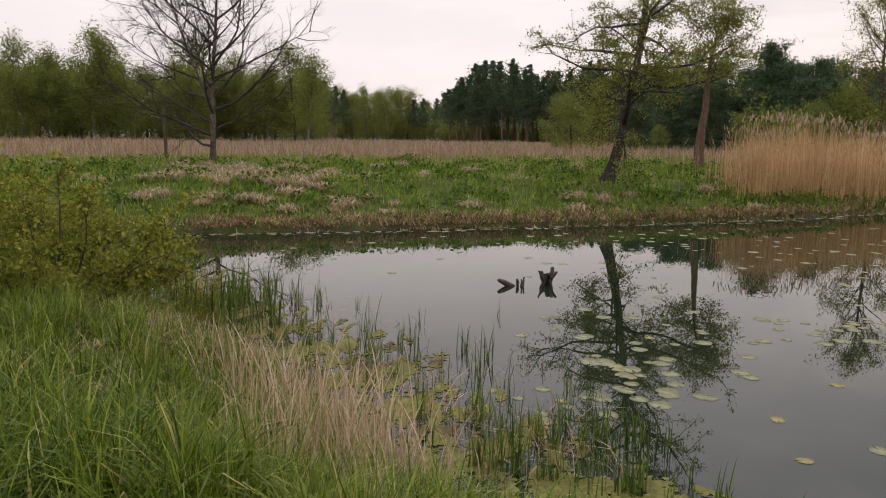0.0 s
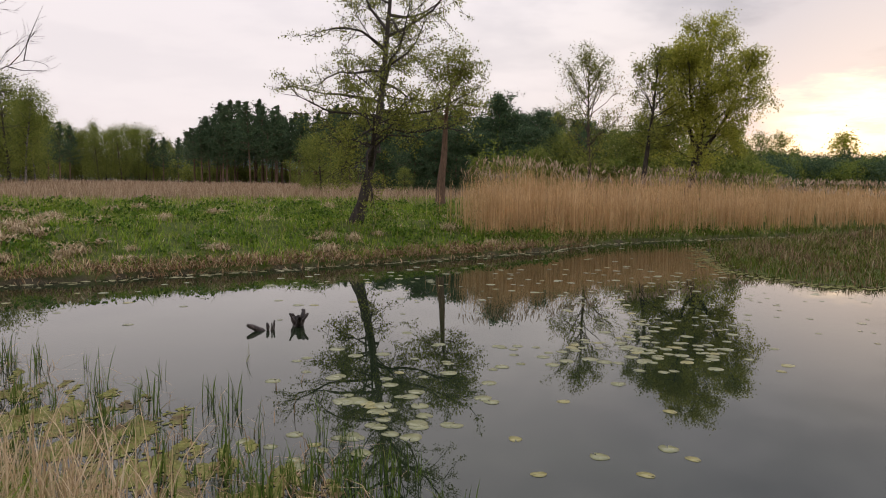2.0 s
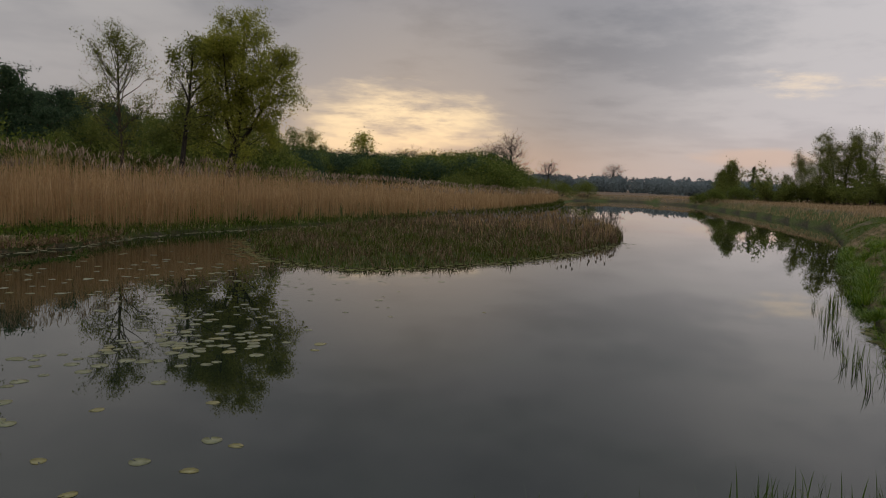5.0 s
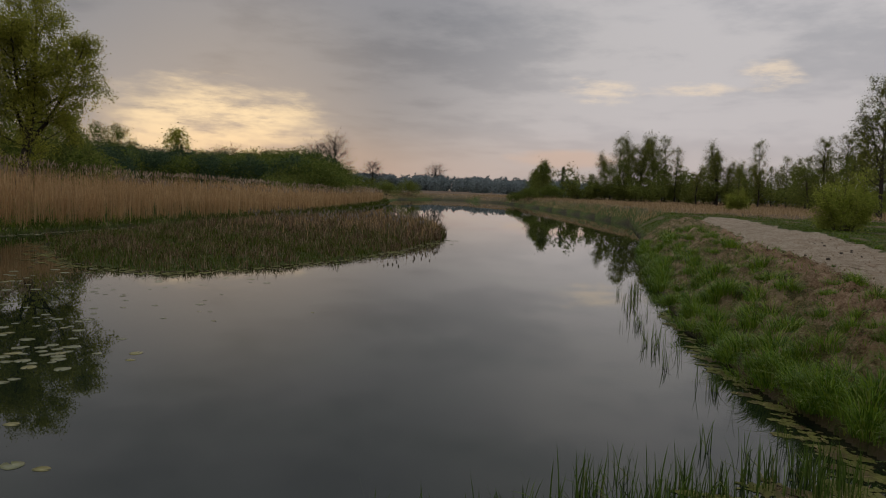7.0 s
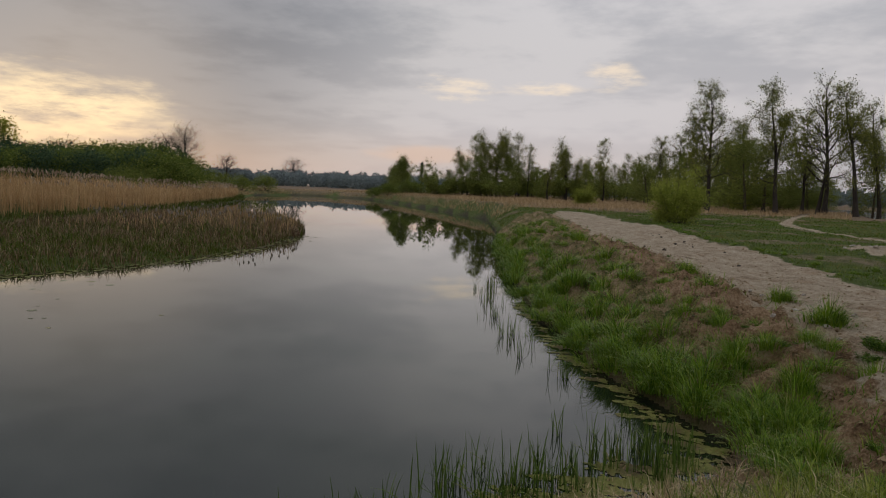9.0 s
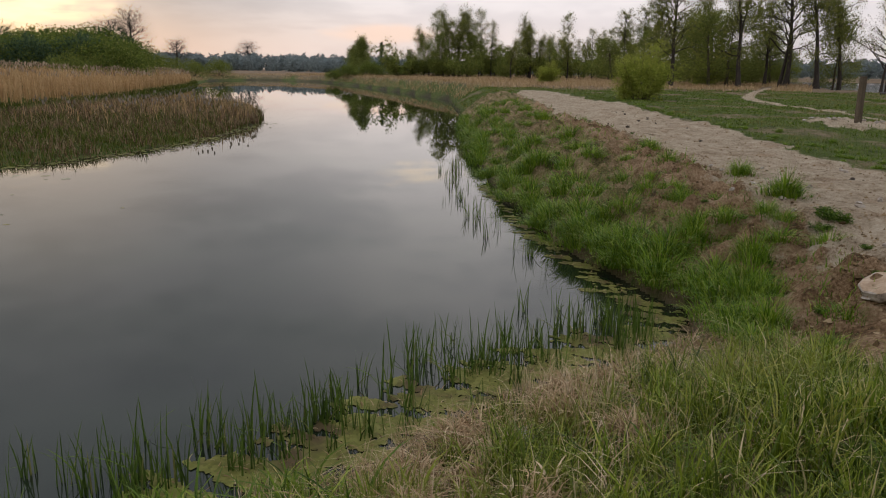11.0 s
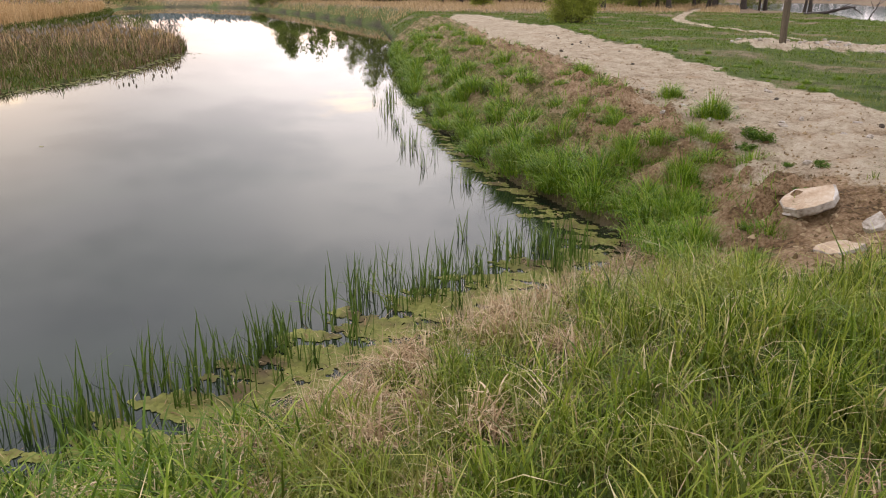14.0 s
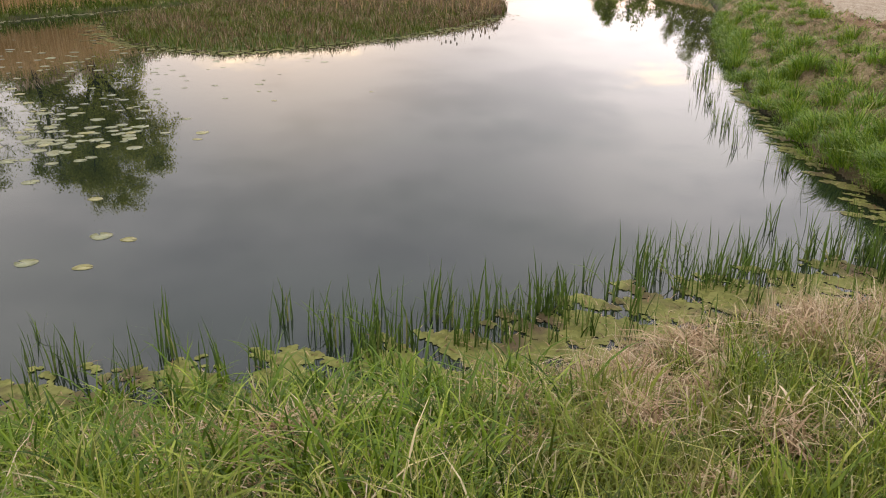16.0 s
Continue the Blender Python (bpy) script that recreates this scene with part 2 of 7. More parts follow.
M["tuft"] = leafy("lush_tuft_grass", [(0.0, (0.04, 0.095, 0.005)), (0.4, (0.115, 0.216, 0.013)), (0.75, (0.215, 0.322, 0.026)), (0.93, (0.318, 0.395, 0.048)), (1.0, (0.397, 0.361, 0.138))], 0.3, patch=0.2, patch_col=(0.24, 0.25, 0.06), patch_scale=1.1, rough=0.42, spec=0.18)
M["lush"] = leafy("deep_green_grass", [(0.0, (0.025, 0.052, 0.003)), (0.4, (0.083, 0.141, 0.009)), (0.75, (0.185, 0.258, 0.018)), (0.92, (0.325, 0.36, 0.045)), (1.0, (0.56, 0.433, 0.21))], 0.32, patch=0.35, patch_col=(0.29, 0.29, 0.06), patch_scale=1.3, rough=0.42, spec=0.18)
M["straw"] = leafy("dry_straw", [(0.0, (0.341, 0.233, 0.116)), (0.4, (0.536, 0.393, 0.222)), (0.8, (0.682, 0.534, 0.339)), (1.0, (0.763, 0.632, 0.436))], 0.25)
M["shore_grass"] = leafy("broad_shore_grass", [(0.0, (0.03, 0.065, 0.004)), (0.35, (0.102, 0.173, 0.011)), (0.7, (0.198, 0.281, 0.022)), (0.92, (0.336, 0.389, 0.05)), (1.0, (0.6, 0.475, 0.2))], 0.3, rough=0.42, spec=0.18)
M["islet_grass"] = leafy("islet_sedge", [(0.0, (0.03, 0.045, 0.006)), (0.5, (0.085, 0.118, 0.014)), (0.85, (0.145, 0.167, 0.027)), (1.0, (0.256, 0.203, 0.085))], 0.25)
M["islet_litter"] = leafy("dead_islet_sedge", [(0.0, (0.067, 0.039, 0.02)), (0.4, (0.18, 0.111, 0.058)), (0.8, (0.321, 0.217, 0.122)), (1.0, (0.473, 0.366, 0.234))], 0.15)
M["heap_straw"] = leafy("heaped_dead_grass", [(0.0, (0.2, 0.121, 0.06)), (0.5, (0.44, 0.301, 0.162)), (1.0, (0.66, 0.514, 0.306))], 0.2)
M["herb"] = leafy("dark_herb_leaf", [(0.0, (0.025, 0.055, 0.008)), (0.5, (0.07, 0.135, 0.016)), (0.85, (0.13, 0.21, 0.028)), (1.0, (0.24, 0.30, 0.05))], 0.3)
M["sedge"] = leafy("sedge_leaf", [(0.0, (0.028, 0.052, 0.010)), (0.5, (0.075, 0.13, 0.02)), (0.85, (0.16, 0.22, 0.04)), (1.0, (0.30, 0.25, 0.10))], 0.25)
M["reed"] = leafy("dry_reed_stem", [(0.0, (0.42, 0.257, 0.11)), (0.5, (0.61, 0.399, 0.189)), (1.0, (0.75, 0.537, 0.295))], 0.3)
M["plume"] = leafy("reed_plume", [(0.0, (0.26, 0.18, 0.11)), (0.6, (0.44, 0.33, 0.21)), (1.0, (0.62, 0.50, 0.35))], 0.35)
M["tussock"] = leafy("bleached_tussock", [(0.0, (0.182, 0.117, 0.062)), (0.5, (0.52, 0.384, 0.225)), (1.0, (0.8, 0.702, 0.463))], 0.2)
M["tawny"] = leafy("tawny_field_grass", [(0.0, (0.273, 0.181, 0.084)), (0.5, (0.494, 0.344, 0.174)), (1.0, (0.702, 0.525, 0.3))], 0.25)
M["pale_scum"] = leafy("pale_shore_scum", [(0.0, (0.22, 0.20, 0.09)), (0.5, (0.34, 0.31, 0.16)), (1.0, (0.46, 0.42, 0.26))], 0.05)
M["fluff"] = leafy("cattail_fluff", [(0.0, (0.248, 0.198, 0.144)), (0.6, (0.341, 0.286, 0.221)), (1.0, (0.396, 0.343, 0.278))], 0.3)
M["field"] = leafy("dry_field_grass", [(0.0, (0.22, 0.145, 0.08)), (0.5, (0.38, 0.27, 0.165)), (1.0, (0.53, 0.41, 0.265))], 0.25)
M["alder_leaf"] = leafy("alder_leaf", [(0.0, (0.131, 0.143, 0.027)), (0.5, (0.232, 0.253, 0.052)), (1.0, (0.373, 0.375, 0.094))], 0.58)
M["willow_leaf"] = leafy("willow_leaf", [(0.0, (0.221, 0.235, 0.033)), (0.5, (0.4, 0.403, 0.066)), (1.0, (0.58, 0.551, 0.116))], 0.58)
M["birch_leaf"] = leafy("birch_leaf", [(0.0, (0.11, 0.14, 0.028)), (0.5, (0.20, 0.235, 0.05)), (1.0, (0.31, 0.33, 0.085))], 0.52)
M["pine_leaf"] = leafy("pine_needle", [(0.0, (0.041, 0.074, 0.037)), (0.5, (0.083, 0.132, 0.064)), (1.0, (0.138, 0.196, 0.087))], 0.35)
M["shrub_leaf"] = leafy("shrub_leaf", [(0.0, (0.069, 0.098, 0.02)), (0.5, (0.144, 0.19, 0.033)), (0.85, (0.23, 0.276, 0.055)), (1.0, (0.368, 0.368, 0.099))], 0.45)
M["corner_leaf"] = leafy("young_willow_leaf", [(0.0, (0.087, 0.104, 0.015)), (0.5, (0.193, 0.213, 0.028)), (0.85, (0.328, 0.328, 0.052)), (1.0, (0.492, 0.449, 0.093))], 0.5)
# grey-blue haze of distance painted into the base colour of these leaves
M["hazed_leaf"] = leafy("woods_leaf_with_haze", [(0.0, (0.195, 0.24, 0.232)), (0.5, (0.255, 0.3, 0.287)), (1.0, (0.323, 0.367, 0.349))], 0.5)
M["bark"] = solid("grey_brown_bark", [(0.3, (0.035, 0.026, 0.018)), (0.5, (0.085, 0.065, 0.046)), (0.7, (0.15, 0.12, 0.09))], 2.0, 0.95, 0.8, 14.0, (6, 6, 1.2))
M["birch_bark"] = solid("pale_birch_bark", [(0.38, (0.05, 0.042, 0.034)), (0.50, (0.16, 0.14, 0.115)), (0.68, (0.40, 0.37, 0.32))], 1.6, 0.8, 0.4, 9.0, (1.5, 1.5, 5))
M["dark_bark"] = solid("dark_bark", [(0.3, (0.022, 0.018, 0.014)), (0.5, (0.05, 0.04, 0.031)), (0.7, (0.09, 0.074, 0.058))], 2.0, 0.95, 0.8, 14.0, (6, 6, 1.2))
M["pine_bark"] = solid("reddish_pine_bark", [(0.3, (0.07, 0.045, 0.032)), (0.55, (0.17, 0.105, 0.07)), (0.75, (0.27, 0.17, 0.11))], 2.0, 0.95, 0.6, 12.0, (5, 5, 1.2))
M["ruddy_bark"] = solid("ruddy_ragged_bark", [(0.3, (0.05, 0.03, 0.02)), (0.5, (0.13, 0.08, 0.05)), (0.7, (0.21, 0.14, 0.09))], 3.0, 0.95, 0.9, 16.0, (6, 6, 1.2))
M["pale_bark"] = solid("pale_brown_bark", [(0.36, (0.035, 0.026, 0.019)), (0.52, (0.10, 0.075, 0.053)), (0.68, (0.26, 0.215, 0.165))], 1.2, 0.9, 0.5, 8.0, (2, 2, 1.5))
M["clod"] = solid("dark_earth_clod", [(0.3, (0.04, 0.03, 0.022)), (0.7, (0.12, 0.09, 0.06))], 8.0, 0.95, 0.8, 40.0)
M["driftwood"] = solid("wet_rotten_wood", [(0.3, (0.012, 0.009, 0.007)), (0.5, (0.038, 0.027, 0.02)), (0.72, (0.13, 0.10, 0.08))], 5.0, 0.6, 0.9, 30.0, (3, 3, 1), 0.4)
M["post_wood"] = solid("weathered_post_wood", [(0.3, (0.04, 0.03, 0.019)), (0.5, (0.105, 0.08, 0.05)), (0.7, (0.18, 0.14, 0.09))], 2.0, 0.9, 0.5, 22.0, (8, 8, 0.7))
M["lily"] = solid("lily_pad_skin", [(0.3, (0.11, 0.115, 0.042)), (0.5, (0.20, 0.205, 0.085)), (0.7, (0.30, 0.29, 0.14))], 9.0, 0.32, 0.2, 45.0, (1, 1, 1), 0.5)
M["lily_yellow"] = solid("yellowed_lily_pad", [(0.3, (0.15, 0.14, 0.035)), (0.5, (0.26, 0.235, 0.07)), (0.7, (0.36, 0.31, 0.12))], 9.0, 0.35, 0.2, 45.0, (1, 1, 1), 0.5)
M["duckweed"] = leafy("algae_scum", [(0.0, (0.13, 0.13, 0.03)), (0.45, (0.18, 0.18, 0.044)), (1.0, (0.24, 0.23, 0.064))], 0.05, patch=0.9, patch_col=(0.11, 0.075, 0.04), patch_scale=1.5)
M["litter"] = leafy("brown_leaf_litter", [(0.0, (0.076, 0.042, 0.02)), (0.35, (0.228, 0.135, 0.064)), (0.75, (0.427, 0.284, 0.148)), (1.0, (0.627, 0.484, 0.288))], 0.15)
M["crumb"] = leafy("soil_crumb", [(0.0, (0.076, 0.048, 0.022)), (0.4, (0.257, 0.171, 0.084)), (1.0, (0.437, 0.332, 0.192))], 0.0, 0.9)
M["sandy_slab"] = solid("sand_strewn_stone", [(0.34, (0.30, 0.205, 0.12)), (0.5, (0.43, 0.315, 0.20)), (0.68, (0.52, 0.42, 0.30))], 7.0, 0.95, 0.5, 40.0)
M["limestone"] = solid("pale_rubble_stone", [(0.34, (0.14, 0.105, 0.07)), (0.47, (0.36, 0.305, 0.235)), (0.66, (0.54, 0.49, 0.41))], 6.0, 0.9, 0.6, 35.0)
M["plastic"] = solid("crumpled_plastic", [(0.3, (0.30, 0.33, 0.34)), (0.6, (0.52, 0.55, 0.56))], 8.0, 0.25, 0.6, 30.0, (1, 1, 1), 0.5)
M["car_paint"] = solid("off_white_car_paint", [(0.3, (0.17, 0.165, 0.155)), (0.7, (0.23, 0.225, 0.215))], 1.0, 0.3, 0.02, 20.0, (1, 1, 1), 0.5)
M["car_glass"] = solid("dark_car_glass", [(0.3, (0.015, 0.017, 0.02)), (0.7, (0.03, 0.032, 0.035))], 1.0, 0.08, 0.0, 20.0, (1, 1, 1), 0.5)
M["rubber"] = solid("tyre_rubber", [(0.3, (0.012, 0.012, 0.012)), (0.7, (0.03, 0.03, 0.03))], 3.0, 0.8, 0.3, 30.0)


# ---------------------------------------------------------------- mesh helpers
NONE3 = np.zeros((0, 3), int)
NONE4 = np.zeros((0, 4), int)


def shape(name, verts, quads, tris, mats, parent=None, label="", smooth=False, index=None):
    """One mesh object from arrays of points, four- and three-cornered faces."""
    verts = np.asarray(verts, np.float32).reshape(-1, 3)
    quads = np.asarray(quads, np.int32).reshape(-1, 4)
    tris = np.asarray(tris, np.int32).reshape(-1, 3)
    me = bpy.data.meshes.new(name)
    me.vertices.add(len(verts))
    me.vertices.foreach_set("co", verts.ravel())
    me.loops.add(quads.size + tris.size)
    me.loops.foreach_set("vertex_index", np.concatenate([quads.ravel(), tris.ravel()]))
    count = len(quads) + len(tris)
    me.polygons.add(count)
    starts = np.concatenate([np.arange(len(quads)) * 4, quads.size + np.arange(len(tris)) * 3]).astype(np.int32)
    me.polygons.foreach_set("loop_start", starts)
    for mat in (mats if isinstance(mats, (list, tuple)) else [mats]):
        me.materials.append(mat)
    if index is not None:
        me.polygons.foreach_set("material_index", np.asarray(index, np.int32))
    me.polygons.foreach_set("use_smooth", np.full(count, smooth))
    me.update(calc_edges=True)
    me.validate()
    ob = new(name, me)
    if parent is not None:
        ob.parent = parent
    if label:
        tagged(ob, label)
    return ob


def part(name, bm, mat, parent=None, label="", smooth=False):
    me = bpy.data.meshes.new(name)
    bmesh.ops.recalc_face_normals(bm, faces=bm.faces)
    bm.to_mesh(me)
    bm.free()
    me.materials.append(mat)
    for f in me.polygons:
        f.use_smooth = smooth
    ob = new(name, me)
    if parent is not None:
        ob.parent = parent
    if label:
        tagged(ob, label)
    return ob


def blades(rng, base, height, width, bend, segs=3, droop=0.35, taper=1.0, az=None):
    """Ribbon leaves that rise from base points and bow over. Returns points, quads, tris."""
    n = len(base)
    az = rng.uniform(0, 2 * np.pi, n) if az is None else az
    face = az + np.pi / 2 + rng.normal(0, 0.5, n)
    side = np.stack([np.cos(face), np.sin(face), np.zeros(n)], 1)
    out = np.stack([np.cos(az), np.sin(az), np.zeros(n)], 1)
    pts = []
    for s in range(segs + 1):
        u = s / segs
        p = base + out * (bend * height * u ** 1.8)[:, None]
        p[:, 2] += height * (u - droop * bend * u ** 3)
        w = width * (1 - u) ** 0.7 * taper + width * (1 - taper) * (1 - 0.3 * u)
        if s == segs:
            pts.append(p[:, None, :])
        else:
            pts.append(np.stack([p - side * w[:, None] / 2, p + side * w[:, None] / 2], 1))
    verts = np.concatenate(pts, 1)
    k = 2 * segs + 1
    first = np.arange(n) * k
    quads = [np.stack([first + 2 * s, first + 2 * s + 1, first + 2 * s + 3, first + 2 * s + 2], 1) for s in range(segs - 1)]
    tris = np.stack([first + 2 * segs - 2, first + 2 * segs - 1, first + 2 * segs], 1)
    return verts.reshape(-1, 3), (np.concatenate(quads) if quads else np.zeros((0, 4), int)), tris


def leaves(rng, centre, size, aspect=1.5, small=False):
    """Small rhombic leaves turned every way; plain three-cornered ones for small far foliage."""
    n = len(centre)
    a = rng.normal(size=(n, 3))
    a /= np.linalg.norm(a, axis=1)[:, None]
    b = np.cross(a, rng.normal(size=(n, 3)))
    b /= np.linalg.norm(b, axis=1)[:, None]
    s = (size * rng.uniform(0.6, 1.3, n))[:, None] / 2
    if small:
        verts = np.stack([centre - a * s * aspect, centre + b * s * 1.1, centre + a * s * aspect - b * s * 0.5], 1).reshape(-1, 3)
        return verts, NONE4, np.arange(3 * n).reshape(-1, 3)
    verts = np.stack([centre - a * s * aspect, centre - b * s, centre + a * s * aspect, centre + b * s], 1).reshape(-1, 3)
    return verts, np.arange(4 * n).reshape(-1, 4), NONE3


def tubes(lines):
    """Tapered tubes along (points, radii, sides). Returns points and quads."""
    vs, qs, off = [], [], 0
    for pts, rad, sides in lines:
        pts = np.asarray(pts, float)
        d = np.gradient(pts, axis=0)
        d /= np.linalg.norm(d, axis=1)[:, None] + 1e-9
        ref = np.array([1.0, 0.13, 0.07]) if abs(d[0][2]) > 0.7 else np.array([0.05, 0.1, 1.0])
        x = np.cross(d, ref)
        x /= np.linalg.norm(x, axis=1)[:, None] + 1e-9
        y = np.cross(d, x)
        ang = np.arange(sides) * 2 * np.pi / sides
        ring = pts[:, None] + (x[:, None] * np.cos(ang)[None, :, None] + y[:, None] * np.sin(ang)[None, :, None]) * np.asarray(rad)[:, None, None]
        vs.append(ring.reshape(-1, 3))
        i = np.arange(len(pts) - 1)[:, None] * sides
        j = np.arange(sides)[None]
        jn = (j + 1) % sides
        qs.append(np.stack([off + i + j, off + i + jn, off + i + sides + jn, off + i + sides + j], -1).reshape(-1, 4))
        off += len(pts) * sides
    return np.concatenate(vs), np.concatenate(qs)


def join(parts):
    """Joins (points, quads, tris) lots into one."""
    vs, qs, ts, off = [], [], [], 0
    for v, q, t in parts:
        vs.append(v)
        qs.append(np.asarray(q).reshape(-1, 4) + off)
        ts.append(np.asarray(t).reshape(-1, 3) + off)
        off += len(v)
    return np.concatenate(vs), np.concatenate(qs), np.concatenate(ts)




# ---------------------------------------------------------------- the lie of the land
POND = np.array([(-4.3, 9.6), (-5.4, 11.5), (-6.2, 14.5), (-7.2, 17.2), (-6.8, 19.0), (-2.9, 19.95), (1.9, 21.3), (7.4, 23.0), (13.0, 25.2), (16.4, 27.5), (21, 29.0), (29.2, 30.3),
                 (41, 31.7), (57, 35.1), (75, 41), (98, 49.6), (125, 62), (148, 71), (168, 70), (170, 65), (154, 49), (121, 32.4), (94.5, 20.6), (67.7, 9.3), (43.6, 5.3),
                 (33.3, 4.0), (23.3, 2.45), (15.8, 1.05), (11.5, -0.1), (9.6, -0.95), (8.2, -1.7), (7.0, -1.5), (6.0, -0.45), (5.1, 0.4), (4.2, 1.0), (3.35, 1.7), (2.6, 2.6), (1.75, 3.5),
                 (0.8, 4.2), (-0.1, 4.75), (-0.9, 5.9), (-1.6, 7.2), (-2.7, 8.5)])
ISLAND = np.array([(21.0, 25.6), (17.4, 20.6), (15.9, 18.0), (15.9, 14.9), (18.3, 13.8), (22, 13.0), (27, 13.2), (34.7, 14.4), (39.3, 15.9), (46, 19.6), (49, 23.5), (42, 27.6), (30, 27.6), (24, 26.8)])
SECOND = np.array([(d * math.sin(radians(a)), d * math.cos(radians(a))) for a, d in ((108.2, 84), (107.0, 105), (106.0, 150), (105.5, 330), (112, 340), (114.5, 330), (116.0, 255), (127, 250), (132, 100), (126, 47), (118, 51), (113, 68))])


def poly_distance(p, poly):
    """Distance of points to a closed outline, positive outside it."""
    best = np.full(len(p), 1e9)
    inside = np.zeros(len(p), bool)
    for a, b in zip(poly, np.roll(poly, -1, 0)):
        d = b - a
        u = np.clip(((p - a) @ d) / (d @ d), 0, 1)
        best = np.minimum(best, np.hypot(*(p - a - u[:, None] * d).T))
        cross = ((a[1] > p[:, 1]) != (b[1] > p[:, 1])) & (p[:, 0] < (b[0] - a[0]) * (p[:, 1] - a[1]) / (b[1] - a[1] + 1e-12) + a[0])
        inside ^= cross
    return np.where(inside, -best, best)


def ss(lo, hi, v):
    u = np.clip((v - lo) / (hi - lo), 0, 1)
    return u * u * (3 - 2 * u)


def waves(x, y, scale, seed):
    """Smooth uneven ground from a few crossed waves."""
    r = np.random.RandomState(seed)
    out = np.zeros_like(x)
    for k in range(7):
        a, f, ph = r.uniform(0, np.pi * 2), r.uniform(0.5, 2.2) / scale, r.uniform(0, 6.28)
        out += np.sin((x * np.cos(a) + y * np.sin(a)) * f * 6.28 + ph) / 7
    return out


def shore(x, y):
    """Distance to the pond's edge: positive on land."""
    p = np.stack([x, y], 1)
    d = poly_distance(p, POND)
    d = np.maximum(d, -poly_distance(p, ISLAND))
    return d + 0.22 * waves(x, y, 3.0, 5) * ss(3, 12, np.hypot(x, y))


def ground_z(x, y):
    x, y = np.atleast_1d(np.asarray(x, float)), np.atleast_1d(np.asarray(y, float))
    p = np.stack([x, y], 1)
    d = shore(x, y)
    far = np.hypot(x, y)
    az = np.degrees(np.arctan2(x, y))
    east = ss(58, 80, az) + (az < -100)
    east = np.clip(east + ss(13, 9, far), 0, 1)
    top = (1 - east) * (1.05 + 0.42 * ss(4, 16, d)) + east * (1.0 + 0.5 * ss(22, 75, far) - 0.9 * ss(120, 200, far) * ss(102, 107, az))
    width = (1 - east) * 5.5 + east * 2.7
    z = top * ss(-0.35, 1.0, d / width) * 1.0
    z = np.where(d < 0, np.maximum(-0.10 + 0.30 * d, -0.9), np.maximum(z - 0.06 * ss(0.3, 0, d), -0.02 + 0.10 * np.minimum(d, 1)))
    isle = -poly_distance(p, ISLAND)
    z = np.where(isle > 0, 0.02 + 0.14 * ss(0, 2.0, isle), z)
    clods = poly_distance(p, CUT_BANK)
    clods = ss(0.6, -0.3, clods) * ss(0.3, 0.9, d)
    z = z + clods * (0.15 * waves(x, y, 0.45, 11) + 0.09 * waves(x, y, 0.24, 12) + 0.24 * waves(x, y, 1.1, 13) + 0.12 * waves(x * 2.2, y, 0.8, 21)) + 0.018 * waves(x, y, 0.5, 14) * ss(2.0, 4.0, far)
    z = z + 0.05 * waves(x, y, 0.9, 8) * ss(0.2, 1.2, d) * ss(2.5, 4.5, far) + 0.07 * waves(x, y, 2.2, 1) * ss(0.1, 1.6, d) * ss(1.0, 3.0, far) + 0.16 * waves(x, y, 14.0, 2) * ss(2, 8, d) * ss(6, 20, far)
    north = ss(60, 45, az) * ss(1.0, 3.0, d) * ss(17, 20, far)
    z = z + north * (0.11 * waves(x, y, 3.2, 19) + 0.07 * waves(x, y, 1.3, 20))
    z = z + ss(0.6, -0.8, poly_distance(p, SIDE_PATCH)) * (0.14 + 0.10 * waves(x, y, 0.9, 17) + 0.06 * waves(x, y, 0.35, 18))
    z = np.where((d > 0.08) & (clods > 0), np.maximum(z, 0.03), z)
    z = z - 0.20 * ss(1.9, 0.5, np.hypot(x - 5.2, y + 2.0))
    e = poly_distance(p, SECOND)
    z = np.where(e < 3.0, np.minimum(z, -0.6 + 2.2 * ss(-2.5, 3.0, e)), z)
    return z


def gz(x, y):
    return float(ground_z(x, y)[0])


PATH_EDGE = np.array([(55, 2.2), (48.7, 2.3), (28, -0.5), (20.6, -1.9), (15.1, -2.55), (11.3, -2.85), (9.0, -3.0), (7.6, -3.2), (6.6, -3.6), (5.6, -4.2), (4.0, -5.5), (3.0, -9), (7, -9), (9.5, -6.6), (11.9, -6.05), (14.8, -5.7), (17.5, -5.5), (26.2, -5.2), (38.6, -3.4), (53.5, 0.1)])
SIDE_PATCH = np.array([(23.4, -7.9), (26.5, -8.2), (27.5, -10), (27, -13), (24.5, -13.5), (23, -11)])
TRACK = [(18.0, -11.6), (22.9, -12.7), (26.5, -12.5), (29.5, -12.0), (35.2, -11.9), (38, -11.6), (45, -11.2), (52, -13.0), (60, -16), (70, -19)]
CUT_BANK = np.array([(6.2, -1.0), (8.3, -1.4), (9.6, -0.7), (11.5, 0.2), (15.8, 1.3), (23.3, 2.7), (33.3, 4.3), (43.6, 5.6), (50, 4.0), (48.7, 2.3), (28, -0.5), (20.6, -1.9), (15.1, -2.55), (11.3, -2.85), (9.0, -3.0), (7.6, -3.2), (6.4, -3.0)])
SCAR = np.array([(34, 1.0), (27, 0.45), (20.6, -0.7), (16.0, -1.25), (12.5, -1.45), (10.8, -1.5), (9.0, -1.95), (7.4, -2.0), (6.2, -1.95), (5.4, -1.9), (4.9, -2.0), (4.7, -2.5), (5.1, -3.2), (5.6, -4.0), (7.6, -3.6), (11.3, -3.2), (15.1, -2.8), (20.6, -2.1), (28, -0.7), (35, 0.6)])


